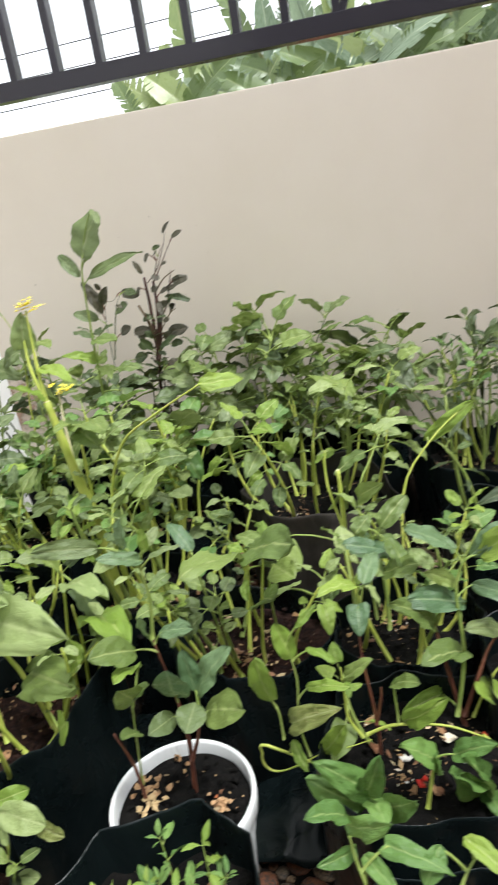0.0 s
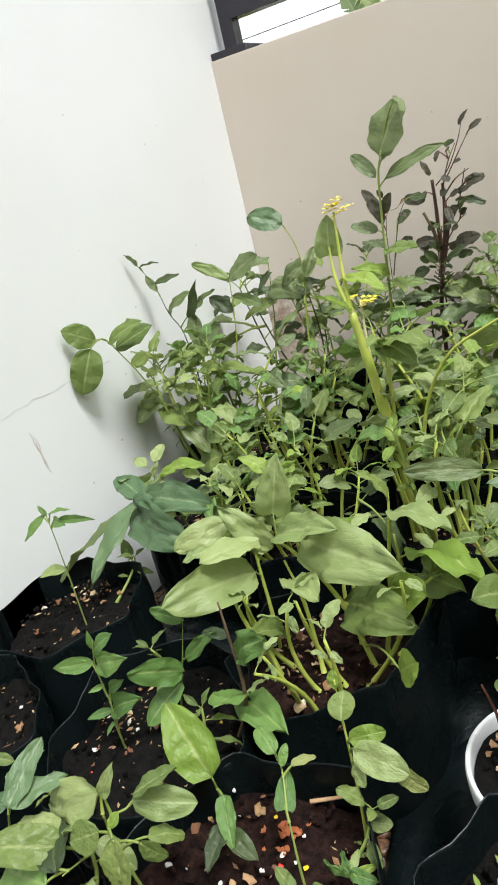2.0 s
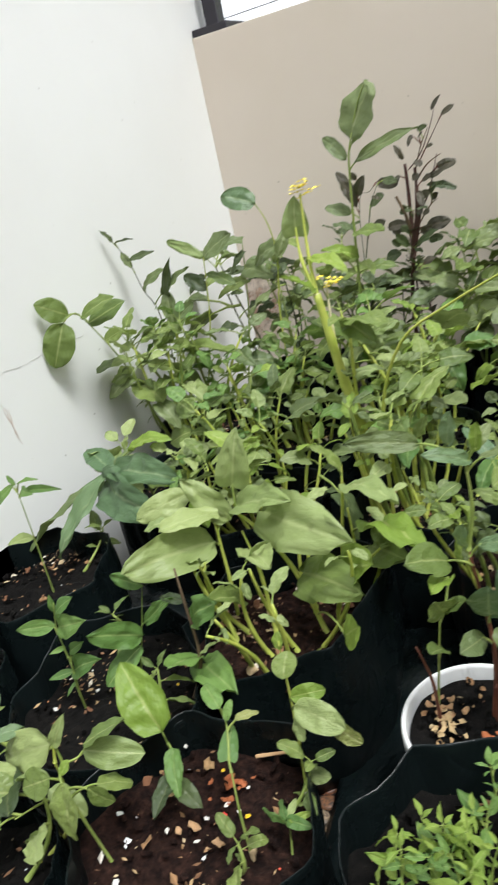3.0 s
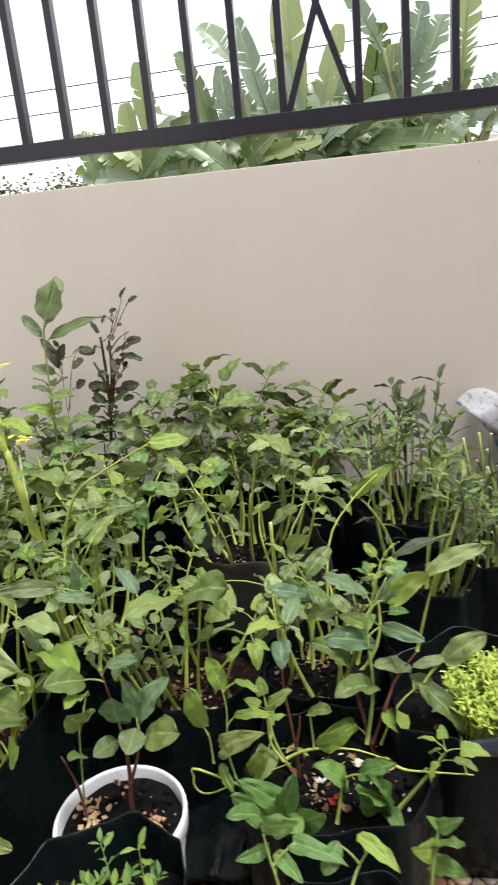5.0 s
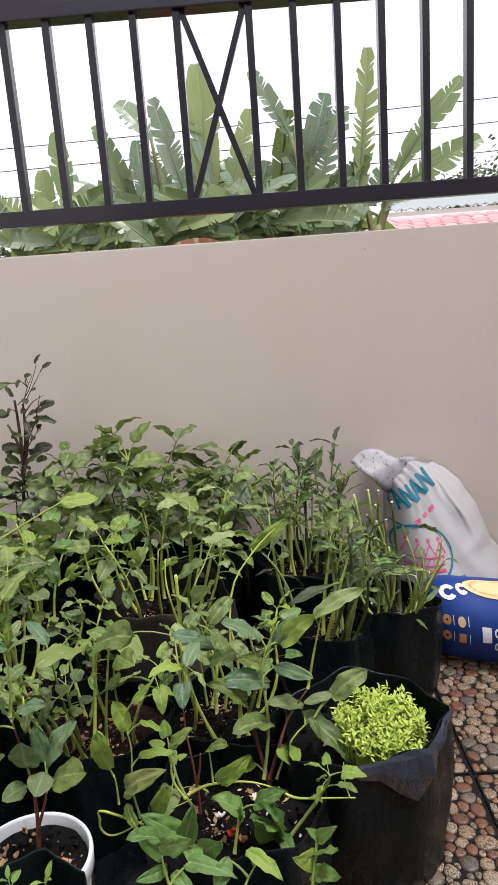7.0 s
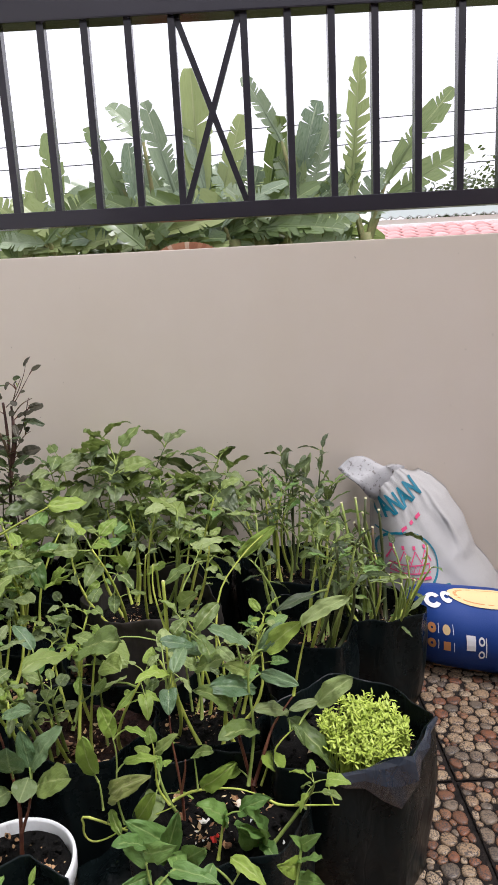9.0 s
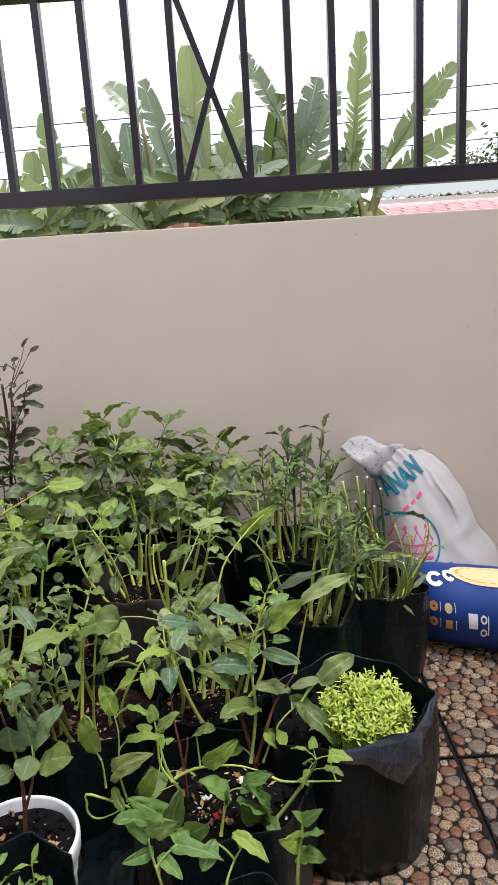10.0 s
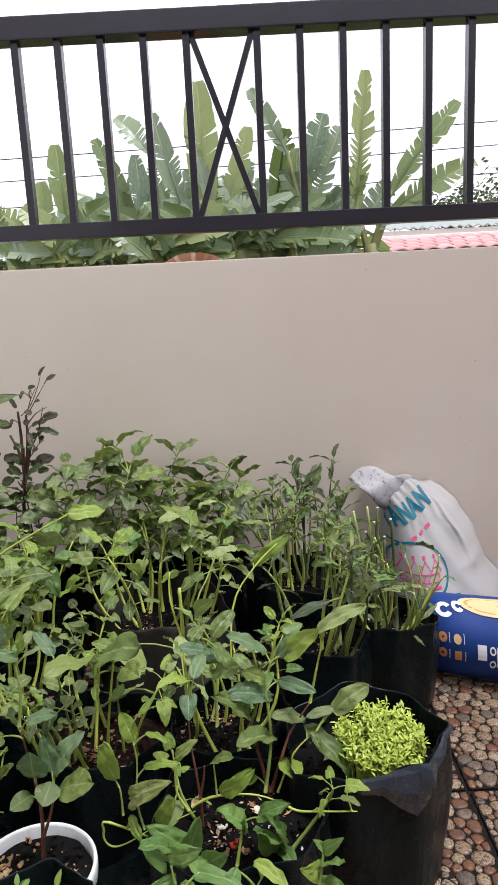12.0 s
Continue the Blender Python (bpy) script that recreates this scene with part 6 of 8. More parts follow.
hero("red_amaranth", "red amaranth with brownish stems and small dark leaves", "red amaranth", [
    (0.0045, STEM_PLUM, (-0.466, -0.21, 0.36), (-0.453, -0.21, 0.463), (-0.45, -0.21, 0.571), (-0.451, -0.21, 0.634)),
    (0.0045, STEM_PLUM, (-0.454, -0.21, 0.452), (-0.433, -0.21, 0.537), (-0.432, -0.21, 0.589)),
    (0.004, STEM_BROWN, (-0.453, -0.21, 0.497), (-0.459, -0.215, 0.537), (-0.473, -0.22, 0.577)),
    (0.002, STEM_PLUM, (-0.433, -0.21, 0.537), (-0.409, -0.21, 0.575), (-0.388, -0.21, 0.642)),
    (0.0012, STEM_PLUM, (-0.445, -0.21, 0.622), (-0.418, -0.21, 0.648), (-0.394, -0.21, 0.696), (-0.384, -0.21, 0.727)),
    (0.0012, STEM_PLUM, (-0.425, -0.21, 0.629), (-0.396, -0.21, 0.673), (-0.371, -0.21, 0.71)),
    (0.0012, STEM_PLUM, (-0.417, -0.21, 0.597), (-0.395, -0.21, 0.614), (-0.369, -0.21, 0.624)),
    (0.0012, STEM_DARK, (-0.544, -0.25, 0.55), (-0.517, -0.245, 0.598), (-0.494, -0.24, 0.614)),
    (0.004, STEM_PLUM, (-0.458, -0.21, 0.449), (-0.442, -0.21, 0.513), (-0.434, -0.21, 0.575), (-0.432, -0.21, 0.624)),
    (0.003, STEM_PLUM, (-0.446, -0.21, 0.5), (-0.463, -0.21, 0.541), (-0.474, -0.21, 0.573)),
    (0.0018, STEM_BROWN, (-0.432, -0.21, 0.599), (-0.409, -0.205, 0.626), (-0.382, -0.2, 0.64)),
    (0.0016, STEM_BROWN, (-0.446, -0.21, 0.5), (-0.413, -0.205, 0.546), (-0.396, -0.2, 0.558)),
    (0.0014, STEM_BROWN, (-0.432, -0.21, 0.617), (-0.418, -0.21, 0.658), (-0.4, -0.21, 0.691)),
    (0.0018, STEM_DARK, (-0.542, -0.25, 0.469), (-0.518, -0.25, 0.568), (-0.499, -0.25, 0.608)),
], [
    ((-0.39, -0.21, 0.719), (-0.371, -0.21, 0.741), 0.6, 0.9, "round", LEAF_PURPLE),
    ((-0.373, -0.21, 0.708), (-0.348, -0.21, 0.721), 0.6, 0.9, "round", LEAF_PURPLE),
    ((-0.39, -0.21, 0.623), (-0.354, -0.21, 0.624), 0.4, 0.6, "oval", LEAF_PURPLE),
    ((-0.397, -0.21, 0.589), (-0.352, -0.21, 0.578), 0.3, 0.5, "oval", LEAF_DARK),
    ((-0.43, -0.21, 0.579), (-0.415, -0.24, 0.55), 0.5, 0.8, "oval", LEAF_PURPLE),
    ((-0.406, -0.21, 0.565), (-0.386, -0.24, 0.596), 0.4, 0.8, "oval", LEAF_DARK),
    ((-0.488, -0.25, 0.615), (-0.454, -0.26, 0.61), 0.6, 0.6, "round", LEAF_DARK),
    ((-0.513, -0.25, 0.588), (-0.492, -0.26, 0.581), 0.5, 0.8, "oval", LEAF_PURPLE),
    ((-0.54, -0.25, 0.624), (-0.546, -0.26, 0.641), 0.8, 0.8, "round", LEAF_PURPLE),
    ((-0.547, -0.25, 0.572), (-0.573, -0.26, 0.651), 0.5, 0.8, "round", LEAF_PURPLE),
    ((-0.559, -0.25, 0.563), (-0.612, -0.26, 0.584), 0.7, 0.7, "round", LEAF_GREY),
    ((-0.544, -0.25, 0.593), (-0.519, -0.26, 0.632), 0.7, 0.7, "round", LEAF_PURPLE),
    ((-0.456, -0.23, 0.479), (-0.476, -0.25, 0.508), 0.6, 0.6, "round", LEAF_DARK),
    ((-0.439, -0.23, 0.477), (-0.39, -0.25, 0.507), 0.5, 0.6, "round", LEAF_DARK),
    ((-0.454, -0.23, 0.434), (-0.492, -0.25, 0.455), 0.6, 0.5, "round", LEAF_DARK),
    ((-0.452, -0.23, 0.423), (-0.408, -0.25, 0.412), 0.6, 0.5, "round", LEAF_GREY),
    ((-0.428, -0.21, 0.638), (-0.42, -0.22, 0.624), 1.35, 0.85, "round", LEAF_PURPLE),
    ((-0.39, -0.21, 0.618), (-0.351, -0.22, 0.624), 0.75, 0.85, "oval", LEAF_PURPLE),
    ((-0.406, -0.21, 0.602), (-0.377, -0.22, 0.611), 0.6, 0.85, "oval", LEAF_PURPLE),
    ((-0.412, -0.21, 0.588), (-0.353, -0.22, 0.577), 0.45, 0.85, "oval", LEAF_DARK),
    ((-0.42, -0.21, 0.69), (-0.399, -0.22, 0.696), 0.6, 0.85, "oval", LEAF_DARK),
    ((-0.431, -0.21, 0.684), (-0.44, -0.22, 0.665), 0.75, 0.85, "oval", LEAF_PURPLE),
    ((-0.454, -0.21, 0.642), (-0.466, -0.22, 0.674), 0.52, 0.85, "oval", LEAF_PURPLE),
    ((-0.408, -0.21, 0.656), (-0.391, -0.22, 0.66), 0.9, 0.85, "round", LEAF_PURPLE),
    ((-0.42, -0.21, 0.678), (-0.409, -0.22, 0.685), 1.05, 0.85, "round", LEAF_PURPLE),
    ((-0.428, -0.21, 0.613), (-0.436, -0.22, 0.601), 1.2, 0.85, "round", LEAF_PURPLE),
    ((-0.51, -0.21, 0.609), (-0.466, -0.22, 0.599), 0.75, 0.85, "oval", LEAF_PURPLE),
    ((-0.466, -0.21, 0.616), (-0.469, -0.22, 0.601), 0.75, 0.85, "oval", LEAF_PURPLE),
    ((-0.532, -0.21, 0.567), (-0.497, -0.22, 0.585), 0.9, 0.85, "round", LEAF_DARK),
    ((-0.532, -0.21, 0.517), (-0.501, -0.22, 0.535), 0.9, 0.85, "round", LEAF_PURPLE),
    ((-0.5, -0.21, 0.517), (-0.455, -0.22, 0.523), 0.75, 0.85, "oval", LEAF_PURPLE),
    ((-0.421, -0.21, 0.51), (-0.369, -0.22, 0.515), 0.75, 0.85, "oval", LEAF_PURPLE),
    ((-0.426, -0.21, 0.567), (-0.404, -0.22, 0.579), 0.9, 0.85, "round", LEAF_PURPLE),
    ((-0.412, -0.21, 0.541), (-0.424, -0.22, 0.535), 0.9, 0.85, "round", LEAF_PURPLE),
    ((-0.418, -0.21, 0.481), (-0.387, -0.22, 0.489), 0.75, 0.85, "oval", LEAF_DARK),
    ((-0.434, -0.21, 0.499), (-0.405, -0.22, 0.51), 0.75, 0.85, "oval", LEAF_PURPLE),
    ((-0.477, -0.21, 0.478), (-0.493, -0.22, 0.492), 0.9, 0.85, "round", LEAF_DARK),
    ((-0.512, -0.21, 0.455), (-0.476, -0.22, 0.464), 0.9, 0.85, "round", LEAF_DARK),
    ((-0.456, -0.21, 0.552), (-0.469, -0.22, 0.541), 0.9, 0.85, "round", LEAF_DARK),
    ((-0.427, -0.21, 0.549), (-0.435, -0.22, 0.533), 0.9, 0.85, "round", LEAF_PURPLE),
    ((-0.488, -0.21, 0.518), (-0.478, -0.22, 0.498), 1.05, 0.85, "round", LEAF_PURPLE),
    ((-0.406, -0.21, 0.561), (-0.39, -0.22, 0.571), 0.9, 0.85, "round", LEAF_PURPLE),
    ((-0.421, -0.21, 0.598), (-0.4, -0.22, 0.606), 0.9, 0.85, "round", LEAF_PURPLE),
], seed=130)
hero("broad_leaf_spinach", "spinach with broad pale leaves on yellow-green stems", "spinach plants", [
    (0.004, STEM_YELLOW, (-0.511, -1.04, 0.127), (-0.516, -1.027, 0.226), (-0.526, -1.013, 0.302), (-0.527, -1, 0.335)),
    (0.0042, STEM_YELLOW, (-0.442, -1.06, 0.169), (-0.457, -1.04, 0.254), (-0.483, -1.02, 0.302)),
    (0.0045, STEM_YELLOW, (-0.382, -1.04, 0.173), (-0.417, -1.027, 0.258), (-0.472, -1.013, 0.311), (-0.505, -1, 0.316)),
    (0.0042, STEM_YELLOW, (-0.415, -1, 0.151), (-0.414, -0.99, 0.24), (-0.415, -0.98, 0.292)),
    (0.004, STEM_YELLOW, (-0.379, -0.98, 0.15), (-0.369, -0.977, 0.262), (-0.359, -0.973, 0.331), (-0.355, -0.97, 0.374)),
    (0.0042, STEM_YELLOW, (-0.365, -0.97, 0.163), (-0.358, -0.965, 0.247), (-0.361, -0.96, 0.308)),
], [
    ((-0.523, -1.03, 0.288), (-0.562, -1.16, 0.332), 0.55, 0.85, "oval", LEAF_PALE),
    ((-0.512, -1.02, 0.328), (-0.546, -1.1, 0.348), 0.55, 0.6, "oval", LEAF_PALE),
    ((-0.565, -1, 0.341), (-0.62, -1.06, 0.331), 0.55, 0.7, "oval", LEAF_PALE),
    ((-0.495, -1, 0.355), (-0.47, -1, 0.436), 0.85, 0.9, "heart", LEAF_PALE),
    ((-0.458, -1, 0.32), (-0.325, -1.08, 0.341), 0.6, 0.75, "ovate", LEAF_PALE),
    ((-0.499, -1, 0.321), (-0.397, -1.04, 0.373), 0.5, 0.5, "ovate", LEAF_PALE),
    ((-0.353, -0.97, 0.344), (-0.273, -1.02, 0.377), 0.5, 0.5, "ovate", LEAF_PALE),
    ((-0.333, -0.97, 0.289), (-0.238, -1.06, 0.357), 0.45, 0.5, "ovate", LEAF_LIME),
    ((-0.332, -0.97, 0.26), (-0.269, -1.04, 0.299), 0.7, 0.7, "ovate", LEAF),
    ((-0.408, -1.02, 0.246), (-0.32, -1.1, 0.307), 0.6, 0.5, "ovate", LEAF),
    ((-0.363, -1, 0.246), (-0.292, -1.08, 0.314), 0.6, 0.6, "round", LEAF_LIME),
    ((-0.498, -1.04, 0.204), (-0.498, -1.1, 0.259), 0.6, 0.5, "ovate", LEAF),
    ((-0.466, -1.04, 0.285), (-0.403, -1.1, 0.32), 0.6, 0.5, "ovate", LEAF_PALE),
    ((-0.512, -1, 0.303), (-0.549, -1.03, 0.383), 0.5, 0.6, "ovate", LEAF_PALE),
    ((-0.352, -0.98, 0.373), (-0.373, -1, 0.418), 0.5, 0.5, "ovate", LEAF),
    ((-0.416, -0.98, 0.283), (-0.461, -0.96, 0.333), 0.6, 0.5, "ovate", LEAF_PALE),
    ((-0.317, -1.12, 0.248), (-0.289, -1.14, 0.284), 0.9, 0.9, "round", LEAF_LIME),
], seed=156)
hero("bluish_eggplant", "young eggplant with long bluish-green drooping leaves", "eggplants", [
    (0.0035, STEM_DARK, (-0.827, -0.84, 0.16), (-0.817, -0.86, 0.242), (-0.804, -0.88, 0.296)),
], [
    ((-0.812, -0.88, 0.294), (-0.872, -1, 0.2), 0.38, 0.7, "lance", LEAF_BLUE),
    ((-0.799, -0.88, 0.297), (-0.639, -0.92, 0.319), 0.45, 0.6, "ovate", LEAF_BLUE),
    ((-0.825, -0.88, 0.28), (-0.678, -0.98, 0.28), 0.6, 0.8, "ovate", LEAF_BLUE),
    ((-0.806, -0.88, 0.302), (-0.886, -0.84, 0.309), 0.6, 0.7, "oval", LEAF_BLUE),
    ((-0.839, -0.88, 0.273), (-1.007, -0.98, 0.2), 0.3, 0.3, "lance", LEAF_GREY),
    ((-0.797, -0.88, 0.302), (-0.77, -0.84, 0.338), 0.45, 0.7, "ovate", LEAF_GREY),
    ((-0.771, -0.86, 0.328), (-0.684, -0.86, 0.367), 0.5, 0.5, "ovate", LEAF_LIME),
], seed=167)
hero("chili_seedling", "thin chili seedling with a few narrow leaves", "chili seedlings", [
    (0.0018, STEM, (-0.851, -1.04, 0.168), (-0.851, -1.037, 0.244), (-0.853, -1.033, 0.312), (-0.856, -1.03, 0.357)),
], [
    ((-0.855, -1.03, 0.355), (-0.867, -1.03, 0.373), 0.5, 0.8, "chili", LEAF_FRESH),
    ((-0.859, -1.03, 0.355), (-0.906, -1.05, 0.32), 0.4, 0.8, "chili", LEAF_FRESH),
    ((-0.851, -1.03, 0.357), (-0.813, -1.02, 0.365), 0.4, 0.6, "chili", LEAF_FRESH),
    ((-0.845, -1.03, 0.348), (-0.802, -1.05, 0.354), 0.5, 0.7, "chili", LEAF_FRESH),
    ((-0.838, -1.03, 0.347), (-0.763, -1.03, 0.354), 0.25, 0.4, "chili", LEAF_FRESH),
    ((-0.86, -1.03, 0.264), (-0.857, -1.08, 0.281), 0.5, 0.7, "chili", LEAF_PALE),
], seed=177)
hero("chili_seedling", "small leafy chili seedling in dark soil", "chili seedlings", [
    (0.0018, STEM, (-0.651, -1.21, 0.17), (-0.649, -1.207, 0.216), (-0.655, -1.203, 0.264), (-0.646, -1.2, 0.304)),
], [
    ((-0.658, -1.2, 0.269), (-0.706, -1.22, 0.267), 0.55, 0.7, "chili", LEAF_FRESH),
    ((-0.655, -1.2, 0.265), (-0.59, -1.22, 0.303), 0.6, 0.7, "chili", LEAF_FRESH),
    ((-0.651, -1.2, 0.286), (-0.615, -1.2, 0.317), 0.6, 0.8, "chili", LEAF_FRESH),
    ((-0.651, -1.2, 0.29), (-0.65, -1.2, 0.315), 0.5, 0.8, "chili", LEAF_FRESH),
    ((-0.656, -1.2, 0.235), (-0.664, -1.22, 0.238), 0.5, 0.7, "chili", LEAF_FRESH),
    ((-0.652, -1.2, 0.227), (-0.619, -1.2, 0.252), 0.5, 0.7, "chili", LEAF_FRESH),
    ((-0.658, -1.2, 0.195), (-0.684, -1.22, 0.192), 0.5, 0.6, "chili", LEAF_FRESH),
    ((-0.658, -1.2, 0.195), (-0.59, -1.22, 0.25), 0.5, 0.6, "chili", LEAF_FRESH),
    ((-0.661, -1.2, 0.176), (-0.664, -1.22, 0.171), 0.5, 0.6, "chili", LEAF_FRESH),
], seed=190)
hero("chili_plant", "young chili plant with a woody stem", "chili seedlings", [
    (0.0025, STEM_BROWN, (-0.522, -1.16, 0.135), (-0.494, -1.153, 0.206), (-0.497, -1.147, 0.296), (-0.503, -1.14, 0.328)),
    (0.002, STEM, (-0.609, -1.14, 0.156), (-0.586, -1.135, 0.229), (-0.57, -1.13, 0.287)),
], [
    ((-0.587, -1.14, 0.215), (-0.607, -1.2, 0.263), 0.55, 0.6, "oval", LEAF_FRESH),
    ((-0.594, -1.14, 0.196), (-0.616, -1.2, 0.179), 0.6, 0.8, "oval", LEAF_FRESH),
    ((-0.56, -1.14, 0.296), (-0.606, -1.14, 0.305), 0.5, 0.6, "oval", LEAF_FRESH),
    ((-0.576, -1.14, 0.235), (-0.518, -1.14, 0.287), 0.35, 0.6, "lance", LEAF_FRESH),
    ((-0.507, -1.14, 0.199), (-0.501, -1.2, 0.231), 0.7, 0.8, "oval", LEAF_FRESH),
    ((-0.495, -1.14, 0.259), (-0.437, -1.18, 0.322), 0.5, 0.7, "oval", LEAF_FRESH),
    ((-0.506, -1.14, 0.186), (-0.428, -1.2, 0.235), 0.5, 0.7, "ovate", LEAF_FRESH),
    ((-0.5, -1.14, 0.282), (-0.542, -1.14, 0.283), 0.4, 0.6, "oval", LEAF_DARK),
], seed=203)
hero("pepper_plant", "young pepper plant with one big light green leaf", "pepper plants", [
    (0.0025, STEM, (-0.457, -1.283, 0.15), (-0.463, -1.271, 0.19), (-0.461, -1.275, 0.23)),
], [
    ((-0.461, -1.275, 0.23), (-0.518, -1.248, 0.29), 0.75, 0.9, "ovate", LEAF_LIME),
    ((-0.447, -1.282, 0.22), (-0.422, -1.319, 0.2), 0.5, 0.8, "ovate", LEAF_FRESH),
    ((-0.441, -1.298, 0.2), (-0.437, -1.344, 0.2), 0.6, 0.6, "ovate", LEAF_DARK),
    ((-0.435, -1.302, 0.2), (-0.398, -1.32, 0.2), 0.6, 0.6, "ovate", LEAF_DARK),
], seed=211)
hero("pepper_plant", "small pepper seedling with a heart-shaped leaf", "pepper plants", [
    (0.0022, STEM, (-0.355, -1.318, 0.15), (-0.36, -1.311, 0.195), (-0.37, -1.293, 0.24)),
    (0.0015, STEM, (-0.37, -1.293, 0.24), (-0.382, -1.268, 0.26), (-0.39, -1.265, 0.28)),
], [
    ((-0.372, -1.293, 0.24), (-0.381, -1.26, 0.255), 0.85, 0.9, "heart", LEAF_FRESH),
    ((-0.372, -1.267, 0.265), (-0.353, -1.251, 0.265), 0.5, 0.6, "oval", LEAF_SICK),
    ((-0.379, -1.271, 0.265), (-0.378, -1.257, 0.28), 0.6, 0.8, "oval", LEAF_FRESH),
    ((-0.382, -1.271, 0.28), (-0.414, -1.249, 0.29), 0.6, 0.6, "ovate", LEAF_FRESH),
], seed=220)
hero("okra_seedling", "pale seedling with round leaves and a scorched leaf", "seedlings", [
    (0.0024, STEM_YELLOW, (-0.328, -1.246, 0.15), (-0.334, -1.228, 0.203), (-0.347, -1.204, 0.257), (-0.345, -1.205, 0.31)),
], [
    ((-0.335, -1.227, 0.285), (-0.339, -1.204, 0.3), 1.2, 0.9, "round", LEAF),
    ((-0.334, -1.224, 0.26), (-0.303, -1.209, 0.265), 0.7, 0.8, "oval", LEAF_LIME),
    ((-0.329, -1.229, 0.255), (-0.277, -1.231, 0.245), 0.7, 0.8, "oval", LEAF_PALE),
    ((-0.29, -1.231, 0.247), (-0.262, -1.235, 0.228), 0.7, 0.7, "oval", LEAF_SICK),
    ((-0.328, -1.232, 0.245), (-0.316, -1.245, 0.23), 0.9, 0.9, "round", LEAF_PALE),
    ((-0.327, -1.238, 0.175), (-0.302, -1.236, 0.175), 0.8, 0.9, "round", LEAF_PALE),
    ((-0.346, -1.206, 0.3), (-0.349, -1.197, 0.315), 1.0, 0.9, "round", LEAF_LIME),
], seed=230)
hero("ivy_seedling", "low seedling with pointed lobed leaves", "seedlings", [
    (0.0015, STEM, (-0.317, -1.309, 0.15), (-0.32, -1.298, 0.17), (-0.32, -1.297, 0.19)),
], [
    ((-0.319, -1.299, 0.19), (-0.292, -1.302, 0.195), 0.6, 0.8, "ovate", LEAF_FRESH),
    ((-0.319, -1.299, 0.19), (-0.336, -1.283, 0.195), 0.45, 0.8, "ovate", LEAF_FRESH),
    ((-0.319, -1.301, 0.19), (-0.346, -1.304, 0.195), 0.4, 0.8, "ovate", LEAF_FRESH),
    ((-0.317, -1.298, 0.19), (-0.318, -1.278, 0.195), 0.5, 0.8, "ovate", LEAF_PALE),
    ((-0.316, -1.3, 0.19), (-0.296, -1.287, 0.195), 0.4, 0.8, "ovate", LEAF_LIME),
], seed=239)
hero("broad_spinach", "spinach with rounded green leaves and pale young ones", "spinach plants", [
    (0.0032, STEM_YELLOW, (-0.541, -1.36, 0.165), (-0.528, -1.355, 0.218), (-0.511, -1.363, 0.27)),
    (0.0022, STEM_YELLOW, (-0.511, -1.363, 0.27), (-0.513, -1.358, 0.28), (-0.51, -1.358, 0.29)),
    (0.0022, STEM, (-0.494, -1.375, 0.27), (-0.489, -1.355, 0.275), (-0.481, -1.348, 0.28)),
    (0.002, STEM, (-0.542, -1.346, 0.2), (-0.537, -1.38, 0.225), (-0.525, -1.411, 0.25)),
], [
    ((-0.51, -1.358, 0.29), (-0.585, -1.371, 0.26), 0.62, 0.75, "oval", LEAF_PALE),
    ((-0.485, -1.349, 0.28), (-0.43, -1.329, 0.27), 0.6, 0.8, "oval", LEAF_PALE),
    ((-0.479, -1.35, 0.29), (-0.44, -1.329, 0.31), 0.55, 0.5, "oval", LEAF),
    ((-0.496, -1.367, 0.3), (-0.484, -1.354, 0.33), 0.45, 0.6, "ovate", LEAF_PALE),
    ((-0.533, -1.411, 0.25), (-0.573, -1.367, 0.26), 0.75, 0.85, "oval", LEAF_DARK),
    ((-0.471, -1.389, 0.29), (-0.453, -1.41, 0.25), 1.1, 0.9, "round", LEAF),
    ((-0.495, -1.383, 0.28), (-0.523, -1.394, 0.27), 1.1, 0.8, "round", LEAF),
    ((-0.462, -1.375, 0.27), (-0.439, -1.372, 0.255), 1.0, 0.8, "round", LEAF),
    ((-0.542, -1.418, 0.24), (-0.614, -1.412, 0.22), 0.8, 0.8, "round", LEAF_FRESH),
    ((-0.482, -1.368, 0.29), (-0.487, -1.378, 0.28), 0.8, 0.7, "round", LEAF_LIME),
    ((-0.465, -1.363, 0.26), (-0.446, -1.336, 0.24), 0.6, 0.6, "oval", LEAF),
], seed=257)
hero("eggplant", "young eggplant with broad bluish leaves", "eggplants", [
    (0.003, STEM, (-0.651, -1.389, 0.165), (-0.621, -1.391, 0.228), (-0.586, -1.396, 0.29)),
], [
    ((-0.585, -1.396, 0.29), (-0.584, -1.34, 0.32), 0.5, 0.8, "ovate", LEAF_BLUE),
    ((-0.587, -1.394, 0.29), (-0.551, -1.349, 0.3), 0.5, 0.6, "ovate", LEAF_BLUE),
    ((-0.591, -1.392, 0.29), (-0.637, -1.401, 0.27), 0.6, 0.6, "ovate", LEAF_BLUE),
], seed=264)
